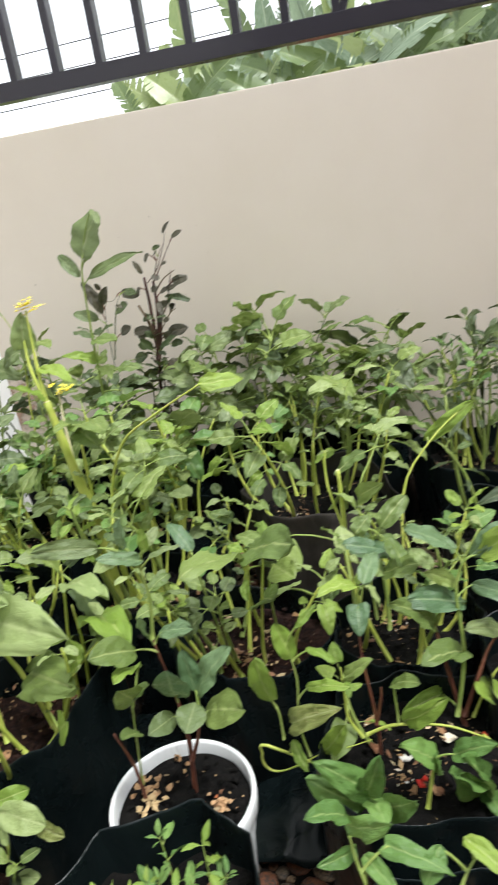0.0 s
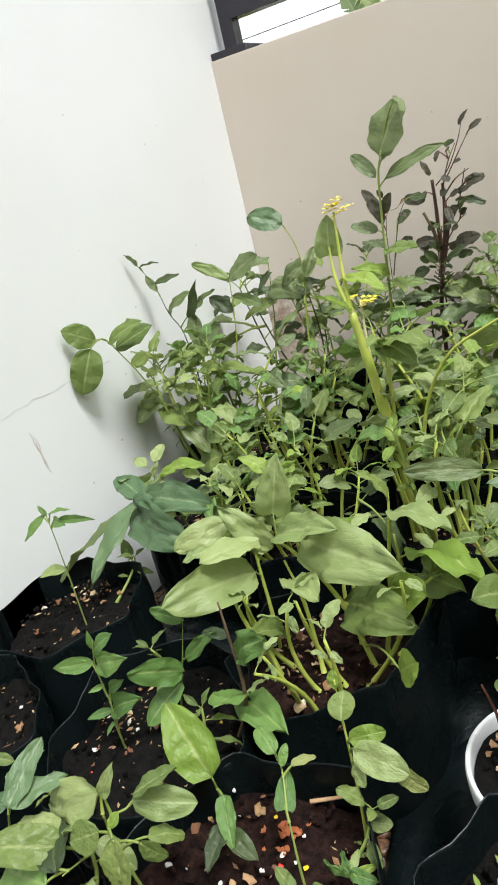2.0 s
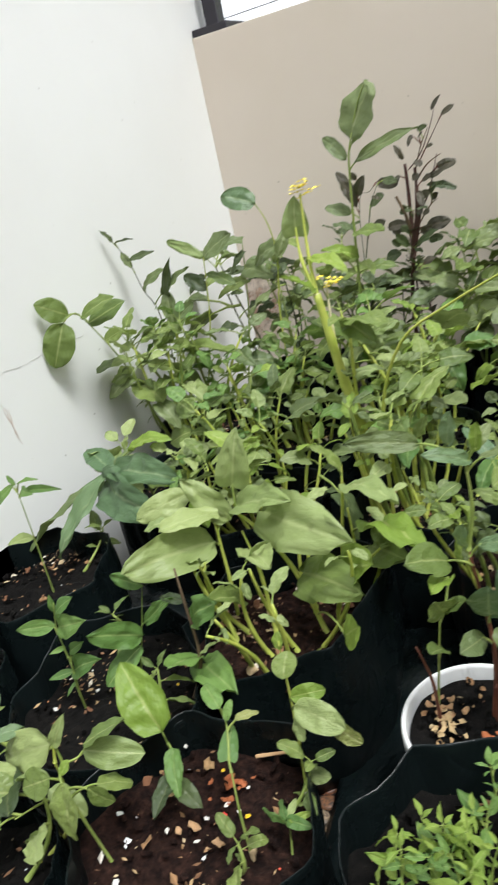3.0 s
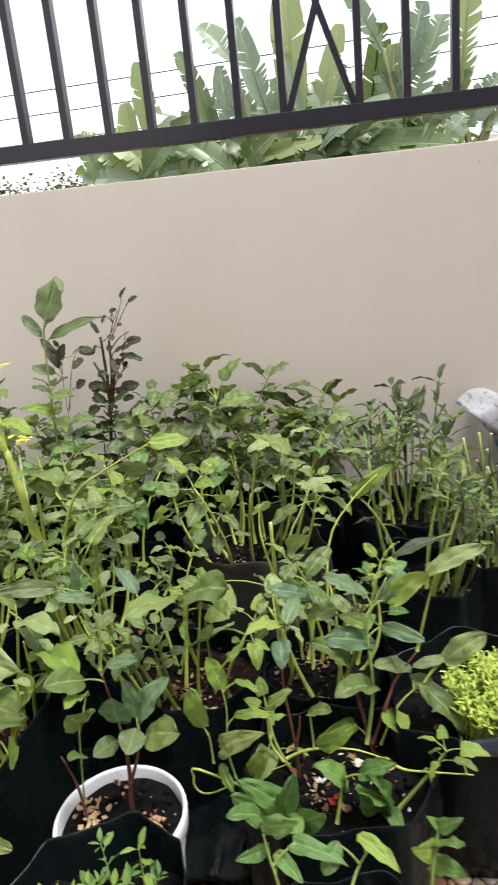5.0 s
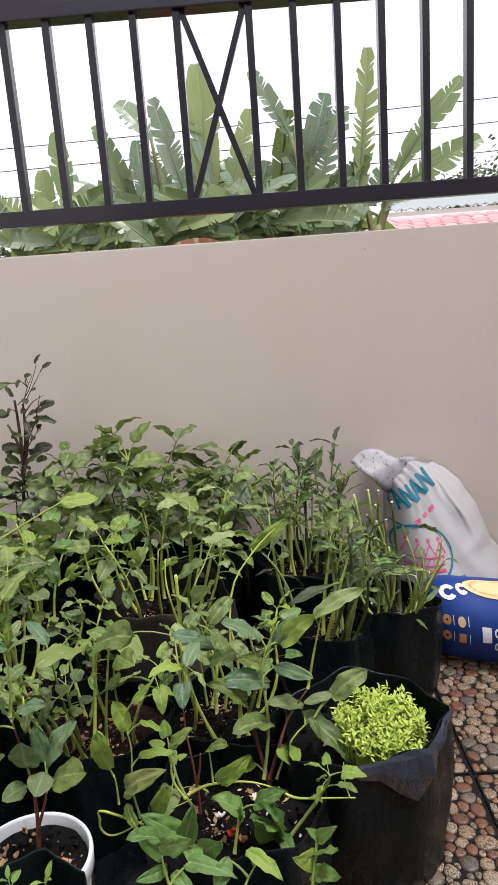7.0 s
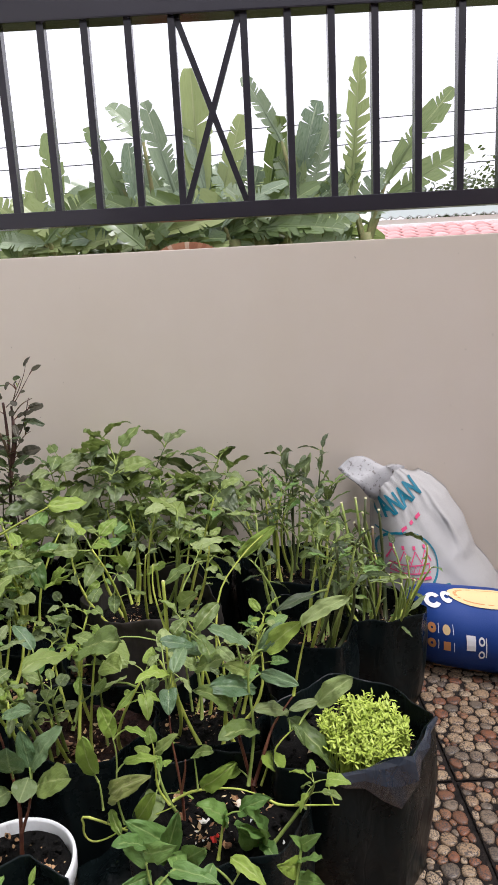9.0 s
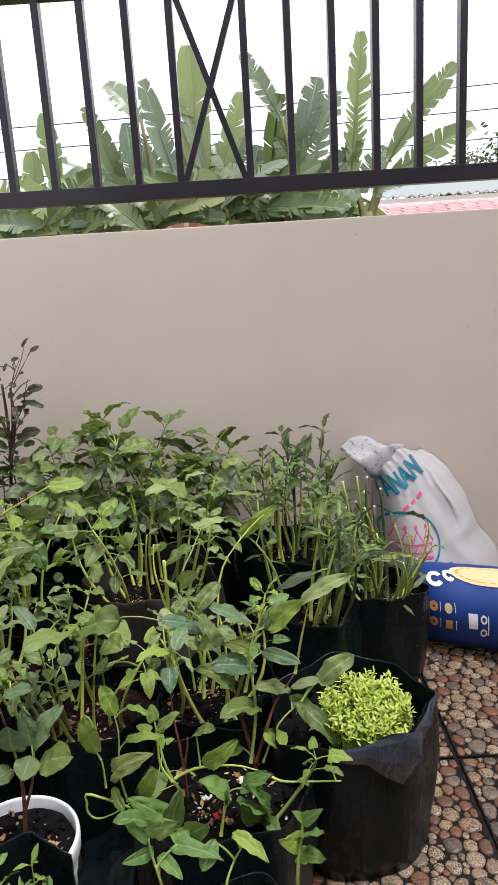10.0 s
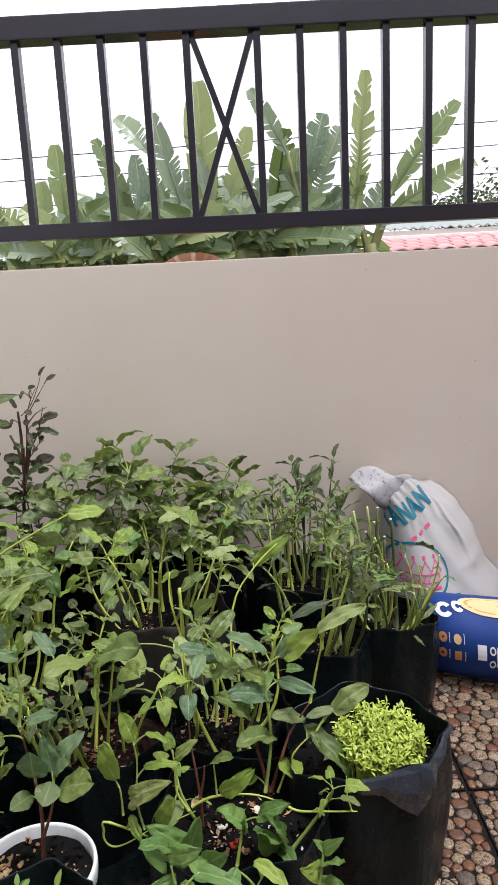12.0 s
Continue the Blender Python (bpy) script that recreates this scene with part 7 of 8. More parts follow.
hero("red_stem_spinach", "red-stemmed spinach growing in the white pot", "red spinach", [
    (0.0042, STEM_RED, (-0.166, -1.13, 0.189), (-0.162, -1.127, 0.252), (-0.167, -1.123, 0.305), (-0.179, -1.12, 0.375)),
    (0.003, STEM_RED, (-0.162, -1.13, 0.225), (-0.148, -1.13, 0.263), (-0.141, -1.13, 0.299)),
    (0.003, STEM_RED, (-0.215, -1.15, 0.173), (-0.216, -1.155, 0.241), (-0.226, -1.16, 0.288)),
    (0.003, STEM, (-0.179, -1.12, 0.375), (-0.172, -1.12, 0.421), (-0.175, -1.12, 0.466)),
    (0.0016, STEM, (-0.215, -1.15, 0.209), (-0.204, -1.15, 0.31), (-0.198, -1.15, 0.324)),
], [
    ((-0.195, -1.13, 0.368), (-0.216, -1.18, 0.401), 0.65, 0.8, "round", LEAF),
    ((-0.163, -1.13, 0.31), (-0.158, -1.15, 0.358), 0.9, 0.8, "round", LEAF_BLUE),
    ((-0.144, -1.12, 0.306), (-0.104, -1.12, 0.366), 0.55, 0.85, "oval", LEAF_BLUE),
    ((-0.145, -1.12, 0.309), (-0.151, -1.12, 0.361), 0.5, 0.85, "oval", LEAF_BLUE),
    ((-0.138, -1.12, 0.284), (-0.083, -1.16, 0.323), 0.62, 0.7, "round", LEAF),
    ((-0.144, -1.13, 0.303), (-0.144, -1.17, 0.3), 0.9, 0.9, "round", LEAF_GREY),
    ((-0.17, -1.13, 0.286), (-0.182, -1.17, 0.299), 0.65, 0.8, "round", LEAF_GREY),
    ((-0.17, -1.12, 0.382), (-0.126, -1.14, 0.402), 0.5, 0.5, "round", LEAF_BLUE),
    ((-0.183, -1.12, 0.379), (-0.18, -1.14, 0.413), 0.5, 0.6, "oval", LEAF_BLUE),
    ((-0.211, -1.12, 0.481), (-0.269, -1.15, 0.497), 0.4, 0.45, "oval", LEAF_GREY),
    ((-0.188, -1.12, 0.479), (-0.183, -1.12, 0.512), 0.6, 0.9, "oval", LEAF_BLUE),
    ((-0.167, -1.12, 0.478), (-0.155, -1.1, 0.493), 0.5, 0.7, "oval", LEAF_GREY),
    ((-0.165, -1.12, 0.475), (-0.164, -1.12, 0.502), 0.5, 0.8, "oval", LEAF_LIME),
    ((-0.163, -1.12, 0.468), (-0.13, -1.12, 0.485), 0.4, 0.6, "oval", LEAF_GREY),
    ((-0.169, -1.12, 0.466), (-0.202, -1.15, 0.488), 0.4, 0.6, "oval", LEAF_BLUE),
    ((-0.198, -1.15, 0.324), (-0.196, -1.18, 0.361), 0.8, 0.7, "round", LEAF),
    ((-0.198, -1.15, 0.328), (-0.175, -1.16, 0.35), 0.6, 0.7, "oval", LEAF),
    ((-0.204, -1.15, 0.281), (-0.205, -1.18, 0.302), 0.7, 0.8, "round", LEAF),
    ((-0.196, -1.13, 0.346), (-0.2, -1.18, 0.38), 0.4, 0.5, "oval", LEAF_LIME),
], seed=291)
hero("heart_leaf_plant", "young plant with a shiny heart-shaped leaf on a red stem", "heart-leaved plants", [
    (0.003, STEM_RED, (0.031, -1.06, 0.206), (0.027, -1.057, 0.25), (0.022, -1.053, 0.292), (0.021, -1.05, 0.333)),
    (0.0028, STEM_RED, (0.03, -1.06, 0.214), (0.037, -1.06, 0.245), (0.039, -1.06, 0.264)),
], [
    ((0.023, -1.05, 0.363), (0.025, -1.08, 0.345), 1.15, 1.0, "heart", LEAF_BLUE),
    ((0.031, -1.05, 0.387), (0.043, -1, 0.401), 0.5, 0.6, "ovate", LEAF_BLUE),
    ((0.022, -1.04, 0.378), (-0.011, -1.08, 0.408), 0.55, 0.6, "ovate", LEAF_LIME),
    ((0.023, -1.04, 0.38), (0.037, -1.02, 0.392), 0.6, 0.6, "ovate", LEAF_LIME),
    ((0.008, -1, 0.406), (0.053, -0.98, 0.385), 0.5, 0.5, "oval", LEAF_BLUE),
], seed=301)
hero("sweet_potato_vine", "trailing yellow-green vine with lime leaves", "vines", [
    (0.0022, STEM_YELLOW, (-0.089, -1.09, 0.208), (-0.097, -1.089, 0.195), (-0.098, -1.088, 0.181), (-0.092, -1.087, 0.17), (-0.081, -1.086, 0.167), (-0.064, -1.084, 0.172), (-0.047, -1.083, 0.182), (-0.032, -1.082, 0.19), (-0.004, -1.081, 0.199), (0.025, -1.08, 0.211)),
    (0.0028, STEM_YELLOW, (0.021, -1.08, 0.218), (0.047, -1.08, 0.231), (0.082, -1.08, 0.234), (0.11, -1.08, 0.231), (0.138, -1.08, 0.22)),
    (0.0028, STEM_YELLOW, (0.139, -1.08, 0.221), (0.16, -1.087, 0.211), (0.195, -1.093, 0.213), (0.238, -1.1, 0.217)),
    (0.0022, STEM, (-0.043, -1.09, 0.195), (-0.05, -1.087, 0.238), (-0.046, -1.083, 0.295), (-0.053, -1.08, 0.335)),
    (0.002, STEM, (-0.069, -1.09, 0.218), (-0.07, -1.09, 0.256), (-0.077, -1.09, 0.274)),
    (0.0026, STEM_YELLOW, (0.015, -1.07, 0.204), (0.001, -1.067, 0.228), (-0.001, -1.063, 0.256), (-0.002, -1.06, 0.29)),
    (0.0014, STEM_YELLOW, (0.231, -1.1, 0.218), (0.225, -1.1, 0.244), (0.225, -1.1, 0.27)),
], [
    ((-0.076, -1.09, 0.271), (-0.084, -1.1, 0.332), 0.6, 0.9, "oval", LEAF_LIME),
    ((-0.058, -1.09, 0.24), (-0.004, -1.12, 0.29), 0.6, 0.8, "heart", LEAF_SICK),
    ((-0.038, -1.08, 0.28), (0.01, -1.1, 0.304), 0.35, 0.5, "oval", LEAF_LIME),
    ((-0.049, -1.08, 0.318), (-0.062, -1.08, 0.363), 0.6, 0.8, "oval", LEAF_LIME),
    ((-0.041, -1.08, 0.356), (-0.017, -1.06, 0.374), 0.35, 0.7, "lance", LEAF_LIME),
    ((-0.032, -1.08, 0.33), (0.001, -1.1, 0.333), 0.35, 0.5, "oval", LEAF_LIME),
    ((-0.028, -1.08, 0.193), (-0, -1.1, 0.244), 0.5, 0.8, "oval", LEAF_LIME),
    ((-0.059, -1.09, 0.218), (-0.042, -1.12, 0.202), 0.5, 0.9, "oval", LEAF_LIME),
    ((0.003, -1.07, 0.284), (0.032, -1.08, 0.317), 0.5, 0.6, "oval", LEAF),
    ((0.051, -1.07, 0.276), (0.078, -1.1, 0.308), 0.5, 0.5, "oval", LEAF),
    ((0.062, -1.08, 0.237), (0.106, -1.1, 0.281), 0.5, 0.7, "ovate", LEAF_LIME),
], seed=322)
hero("heart_leaf_plant", "bushy young plant with pointed green leaves", "heart-leaved plants", [
    (0.003, STEM, (0.036, -1.12, 0.103), (0.024, -1.13, 0.162), (0.016, -1.14, 0.188)),
    (0.003, STEM_YELLOW, (0.079, -1.12, 0.161), (0.086, -1.11, 0.196), (0.091, -1.1, 0.209)),
    (0.003, STEM, (0.129, -1.12, 0.133), (0.137, -1.11, 0.16), (0.136, -1.1, 0.172)),
], [
    ((0.016, -1.14, 0.185), (-0.029, -1.17, 0.238), 0.6, 0.95, "ovate", LEAF_FRESH),
    ((0.023, -1.14, 0.204), (-0.017, -1.17, 0.27), 0.6, 0.65, "heart", LEAF_FRESH),
    ((0.025, -1.14, 0.193), (0.041, -1.18, 0.214), 0.7, 0.35, "ovate", LEAF_FRESH),
    ((0.038, -1.14, 0.182), (0.07, -1.17, 0.228), 0.6, 0.95, "ovate", LEAF_FRESH),
    ((0.02, -1.14, 0.2), (0.038, -1.16, 0.265), 0.5, 0.65, "ovate", LEAF_FRESH),
    ((0.092, -1.1, 0.205), (0.057, -1.13, 0.252), 0.6, 0.35, "ovate", LEAF_FRESH),
    ((0.093, -1.1, 0.205), (0.096, -1.14, 0.232), 0.7, 0.95, "heart", LEAF_FRESH),
    ((0.108, -1.1, 0.213), (0.15, -1.12, 0.251), 0.5, 0.65, "ovate", LEAF_FRESH),
    ((0.136, -1.1, 0.168), (0.123, -1.14, 0.257), 0.5, 0.35, "ovate", LEAF_FRESH),
    ((0.136, -1.1, 0.168), (0.106, -1.14, 0.225), 0.6, 0.95, "ovate", LEAF_FRESH),
    ((0.138, -1.1, 0.166), (0.153, -1.14, 0.18), 0.6, 0.65, "ovate", LEAF_FRESH),
    ((0.133, -1.1, 0.168), (0.114, -1.14, 0.239), 0.6, 0.35, "oval", LEAF_FRESH),
], seed=340)
hero("heart_leaf_plant", "bushy young plant with rounded light green leaves", "heart-leaved plants", [
    (0.0028, STEM, (0.17, -1.28, 0.259), (0.175, -1.27, 0.289), (0.181, -1.26, 0.314)),
    (0.0025, STEM, (0.097, -1.3, 0.257), (0.104, -1.285, 0.281), (0.117, -1.27, 0.293)),
    (0.0025, STEM, (0.036, -1.3, 0.261), (0.026, -1.29, 0.304), (0.021, -1.28, 0.328)),
], [
    ((0.179, -1.26, 0.308), (0.195, -1.28, 0.337), 0.62, 0.95, "heart", LEAF_FRESH),
    ((0.18, -1.26, 0.307), (0.17, -1.27, 0.331), 0.62, 0.7, "heart", LEAF_FRESH),
    ((0.177, -1.26, 0.288), (0.198, -1.29, 0.32), 0.62, 0.35, "heart", LEAF_FRESH),
    ((0.176, -1.26, 0.283), (0.159, -1.29, 0.312), 0.86, 0.95, "heart", LEAF_LIME),
    ((0.174, -1.26, 0.266), (0.199, -1.3, 0.298), 0.55, 0.7, "heart", LEAF_FRESH),
    ((0.106, -1.27, 0.307), (0.144, -1.3, 0.301), 0.43, 0.35, "ovate", LEAF_LIME),
    ((0.089, -1.28, 0.311), (0.076, -1.3, 0.291), 0.7, 0.95, "round", LEAF_FRESH),
    ((0.048, -1.28, 0.307), (0.1, -1.3, 0.309), 0.55, 0.7, "heart", LEAF_FRESH),
    ((0.022, -1.28, 0.335), (0, -1.31, 0.369), 0.55, 0.35, "ovate", LEAF_FRESH),
    ((0.021, -1.28, 0.328), (0.053, -1.31, 0.353), 0.55, 0.95, "ovate", LEAF_FRESH),
    ((0.025, -1.28, 0.301), (0.002, -1.31, 0.316), 0.47, 0.7, "ovate", LEAF_FRESH),
    ((0.031, -1.28, 0.294), (0.058, -1.31, 0.296), 0.47, 0.35, "ovate", LEAF_FRESH),
], seed=358)
hero("red_stem_spinach", "red-stemmed spinach with dark bluish upper leaves", "red spinach", [
    (0.004, STEM_RED, (0.128, -1, 0.152), (0.11, -0.985, 0.235), (0.1, -0.97, 0.28)),
    (0.0038, STEM_RED, (0.127, -1, 0.171), (0.147, -0.987, 0.224), (0.161, -0.973, 0.251), (0.191, -0.96, 0.287)),
    (0.003, STEM_YELLOW, (0.191, -0.96, 0.287), (0.202, -0.96, 0.341), (0.216, -0.96, 0.402)),
    (0.0035, STEM, (0.119, -1, 0.171), (0.131, -0.987, 0.253), (0.127, -0.973, 0.335), (0.155, -0.96, 0.397)),
    (0.0025, STEM_YELLOW, (0.137, -1, 0.17), (0.163, -0.99, 0.226), (0.198, -0.98, 0.254)),
], [
    ((0.204, -0.96, 0.399), (0.272, -0.98, 0.452), 0.4, 0.7, "oval", LEAF_PALE),
    ((0.181, -0.96, 0.25), (0.255, -1, 0.189), 0.42, 0.8, "oval", LEAF),
    ((0.226, -0.96, 0.271), (0.273, -0.98, 0.328), 0.55, 0.75, "oval", LEAF_PALE),
    ((0.129, -0.96, 0.372), (0.074, -0.98, 0.412), 0.55, 0.6, "oval", LEAF_BLUE),
    ((0.145, -0.96, 0.362), (0.18, -0.96, 0.404), 0.5, 0.7, "oval", LEAF_BLUE),
    ((0.154, -0.96, 0.362), (0.206, -0.98, 0.417), 0.5, 0.7, "ovate", LEAF_LIME),
    ((0.135, -0.96, 0.299), (0.072, -1, 0.341), 0.5, 0.6, "oval", LEAF_BLUE),
    ((0.144, -0.96, 0.326), (0.198, -1, 0.329), 0.4, 0.5, "oval", LEAF_BLUE),
    ((0.183, -0.96, 0.26), (0.134, -1, 0.298), 0.4, 0.5, "oval", LEAF_GREY),
    ((0.226, -0.96, 0.276), (0.182, -0.98, 0.277), 0.4, 0.5, "oval", LEAF_GREY),
    ((0.104, -0.97, 0.177), (0.058, -1.02, 0.195), 0.45, 0.7, "ovate", LEAF_LIME),
    ((0.161, -0.97, 0.126), (0.098, -1.02, 0.138), 0.5, 0.6, "ovate", LEAF_LIME),
    ((0.132, -0.98, 0.248), (0.085, -1.04, 0.284), 0.6, 0.6, "ovate", LEAF),
    ((0.147, -0.98, 0.21), (0.168, -1.04, 0.222), 0.6, 0.7, "round", LEAF_LIME),
    ((0.189, -0.98, 0.254), (0.204, -1, 0.231), 0.5, 0.6, "ovate", LEAF),
    ((0.1, -0.97, 0.28), (0.057, -1.02, 0.345), 0.5, 0.7, "ovate", LEAF),
    ((0.127, -0.96, 0.327), (0.096, -0.98, 0.358), 0.5, 0.6, "oval", LEAF),
], seed=383)
hero("spinach_plant", "leafy spinach with a thick cut stalk", "spinach plants", [
    (0.0055, STEM_YELLOW, (-0.013, -0.79, 0.257), (-0.012, -0.785, 0.328), (-0.013, -0.78, 0.398)),
    (0.0028, STEM_YELLOW, (-0.013, -0.79, 0.309), (-0.031, -0.775, 0.376), (-0.031, -0.76, 0.421)),
    (0.0028, STEM, (0.01, -0.77, 0.34), (0.032, -0.735, 0.397), (0.051, -0.7, 0.43)),
    (0.003, STEM_YELLOW, (0.071, -0.7, 0.314), (0.117, -0.66, 0.384), (0.173, -0.62, 0.423)),
], [
    ((0.033, -0.7, 0.421), (0.089, -0.68, 0.437), 0.5, 0.5, "oval", LEAF_PALE),
    ((0.11, -0.62, 0.369), (0.185, -0.64, 0.438), 0.3, 0.6, "oval", LEAF_LIME),
    ((-0.012, -0.78, 0.283), (0.044, -0.84, 0.297), 0.7, 0.6, "oval", LEAF_BLUE),
    ((0.012, -0.78, 0.355), (0.045, -0.82, 0.392), 0.6, 0.7, "ovate", LEAF),
    ((-0.13, -0.8, 0.3), (-0.062, -0.88, 0.33), 0.6, 0.5, "ovate", LEAF),
], seed=395)
hero("spinach_plant", "leafy spinach with wide crinkled leaves", "spinach plants", [
    (0.0036, STEM, (-0.185, -0.9, 0.201), (-0.181, -0.94, 0.305), (-0.174, -0.98, 0.39)),
    (0.0036, STEM_YELLOW, (-0.129, -0.9, 0.198), (-0.113, -0.915, 0.295), (-0.098, -0.93, 0.368)),
    (0.0034, STEM, (-0.11, -0.88, 0.193), (-0.107, -0.9, 0.286), (-0.093, -0.92, 0.335)),
], [
    ((-0.125, -0.95, 0.362), (-0.172, -1.04, 0.411), 0.5, 0.35, "oval", LEAF),
    ((-0.117, -0.93, 0.36), (-0.042, -1, 0.411), 0.7, 0.4, "ovate", LEAF),
    ((-0.1, -0.93, 0.368), (-0.14, -0.9, 0.373), 0.7, 0.5, "ovate", LEAF),
    ((-0.088, -0.93, 0.34), (-0.057, -0.98, 0.354), 0.8, 0.6, "round", LEAF),
    ((-0.122, -0.9, 0.267), (-0.088, -0.95, 0.301), 0.9, 0.8, "round", LEAF),
    ((-0.184, -0.95, 0.375), (-0.22, -0.92, 0.406), 0.5, 0.7, "oval", LEAF_BLUE),
], seed=407)


build_sprouts()
build_seedlings()


# ---------------- litter on the brown soil ----------------
def build_litter():
    """Shell bits, pills of plastic and husk that lie on the soil of two bags."""
    orange = stem_mat("orange_husk", (0.42, 0.14, 0.05), (0.28, 0.08, 0.035), 0.8)
    tan = stem_mat("tan_husk", (0.5, 0.33, 0.18), (0.36, 0.2, 0.1), 0.85)
    pale = stem_mat("pale_husk", (0.5, 0.38, 0.21), (0.4, 0.27, 0.13), 0.85)
    white = stem_mat("white_bits", (0.75, 0.74, 0.7), (0.6, 0.58, 0.52), 0.5)
    yellow = stem_mat("yellow_bits", (0.8, 0.55, 0.02), (0.7, 0.42, 0.02), 0.5)
    red = stem_mat("red_bits", (0.6, 0.02, 0.015), (0.75, 0.05, 0.03), 0.35)
    rnd = random.Random(44)
    bits = [("shell_bit", white, (-0.395, -1.287), 0.0040), ("shell_bit", white, (-0.38, -1.29), 0.0031), ("shell_bit", white, (-0.383, -1.264), 0.0025), ("shell_bit", white, (-0.408, -1.307), 0.0034), ("shell_bit", white, (-0.404, -1.331), 0.0034), ("shell_bit", white, (-0.439, -1.331), 0.0031), ("shell_bit", white, (-0.323, -1.253), 0.0031), ("shell_bit", white, (-0.474, -1.239), 0.0031)]
    bits += [("yellow_scrap", yellow, (-0.369, -1.292), 0.0035), ("yellow_scrap", yellow, (-0.418, -1.254), 0.0028), ("yellow_scrap", yellow, (-0.319, -1.259), 0.0031), ("red_scrap", red, (-0.392, -1.297), 0.0028)]
    bits += [("tan_husk", tan, (-0.415, -1.318), 0.007), ("tan_husk", tan, (-0.427, -1.327), 0.005), ("tan_husk", tan, (-0.383, -1.325), 0.008), ("tan_husk", tan, (-0.39, -1.335), 0.006)]
    bits += [("orange_husk", orange, (-0.4 + rnd.gauss(0, 0.008), -1.267 + rnd.gauss(0, 0.011)), rnd.uniform(0.0025, 0.006)) for _ in range(24)]
    bits += [("red_clip", red, (0.074, -1.105), 0.007), ("red_clip", red, (0.077, -1.1), 0.006), ("white_scrap", white, (0.06, -1.071), 0.008)]
    pot = next(o for o in bpy.data.objects if o.name.startswith("plant_pot"))
    pot_soil = next(o for o in pot.children if o.name.split(".")[0] == "soil")
    for k in range(58):
        # three heaps of pale husk round the stems
        hx, hy, name, mt = ((-0.041, 0.014, "tan_husk", tan), (0.016, -0.016, "orange_husk", orange), (0.038, -0.004, "tan_husk", tan), (-0.036, -0.008, "pale_husk", pale))[k % 4]
        px, py = hx + rnd.gauss(0, 0.009), hy + rnd.gauss(0, 0.008)
        if math.hypot(px, py) < 0.064:
            loose_piece(pot_soil, name, mt, (px, py, 0.189 + rnd.uniform(0, 0.005)), rnd.uniform(0.0025, 0.0068), rnd)
    for name, mt, (x, y), size in bits:
        z = 0.178 if x > -0.2 else 0.165
        bag = min((o for o in bpy.data.objects if o.name.startswith("grow_bag")), key=lambda o: (o.location.x - x) ** 2 + (o.location.y - y) ** 2)
        ground = next(o for o in bag.children if o.name.split(".")[0] == "soil")
        loose_piece(ground, name, mt, (x - bag.location.x, y - bag.location.y, z), size, rnd)
    bag = min((o for o in bpy.data.objects if o.name.startswith("grow_bag")), key=lambda o: (o.location.x + 0.385) ** 2 + (o.location.y + 1.325) ** 2)
    bm = bmesh.new()
    tube(bm, [Vector((-0.39, -1.23, 0.168)) - bag.location, Vector((-0.345, -1.216, 0.176)) - bag.location], [0.0022, 0.0016], 6)
    part("straw", bm, tan, bag, "dry straw stalk")


build_litter()


# ---------------- sacks by the wall ----------------
def sack_cloth(name, base, dirt):
    m, n, l, p = mat(name, base, 0.55, spec=0.3)
    t = tex_noise(n, l, 7, 6, 0.65)
    f = ramp(n, l, t.outputs[0], [(0.55, (0, 0, 0)), (0.8, (0.55, 0.55, 0.55))])
    l.new(mixer(n, l, f.outputs[0], base, dirt), p.inputs["Base Color"])
    tc = n.new("ShaderNodeTexCoord")
    ch = n.new("ShaderNodeTexChecker")
    ch.inputs["Scale"].default_value = 420
    l.new(tc.outputs["Object"], ch.inputs["Vector"])
    w = tex_noise(n, l, 24, 3)
    add = n.new("ShaderNodeMath")
    add.operation = "MULTIPLY_ADD"
    l.new(ch.outputs[1], add.inputs[0])
    add.inputs[1].default_value = 0.1
    l.new(w.outputs[0], add.inputs[2])
    bump(n, l, p, add.outputs[0], 0.25, 0.006)
    return m


SACK_WHITE = sack_cloth("white_woven_sack", (0.365, 0.36, 0.355), (0.28, 0.265, 0.25))
def make_soiled():
    """The sack's cloth with specks of dried earth."""
    m = sack_cloth("soiled_woven_sack", (0.37, 0.37, 0.38), (0.27, 0.25, 0.235))
    n, l = m.node_tree.nodes, m.node_tree.links
    p = n["Principled BSDF"]
    old = p.inputs["Base Color"].links[0].from_socket
    t = tex_noise(n, l, 70, 5, 0.75)
    f = ramp(n, l, t.outputs[0], [(0.55, (0, 0, 0)), (0.63, (0.85, 0.85, 0.85))])
    l.new(mixer(n, l, f.outputs[0], old, (0.07, 0.05, 0.04)), p.inputs["Base Color"])
    return m


SACK_SOILED = make_soiled()
SACK_TEAL = sack_cloth("teal_print", (0.0, 0.14, 0.21), (0.03, 0.19, 0.25))
SACK_PINK = sack_cloth("pink_print", (0.62, 0.06, 0.17), (0.65, 0.2, 0.27))
SACK_BLUE = sack_cloth("blue_wrapper", (0.008, 0.04, 0.2), (0.02, 0.065, 0.26))
BISCUIT = sack_cloth("biscuit_print", (0.6, 0.27, 0.1), (0.7, 0.4, 0.18))
CREAMY = sack_cloth("cream_print", (0.75, 0.55, 0.28), (0.8, 0.66, 0.42))
TAN = sack_cloth("dull_tan_film", (0.22, 0.12, 0.06), (0.1, 0.06, 0.035))
PRINT_WHITE = sack_cloth("white_print", (0.8, 0.8, 0.82), (0.7, 0.7, 0.74))


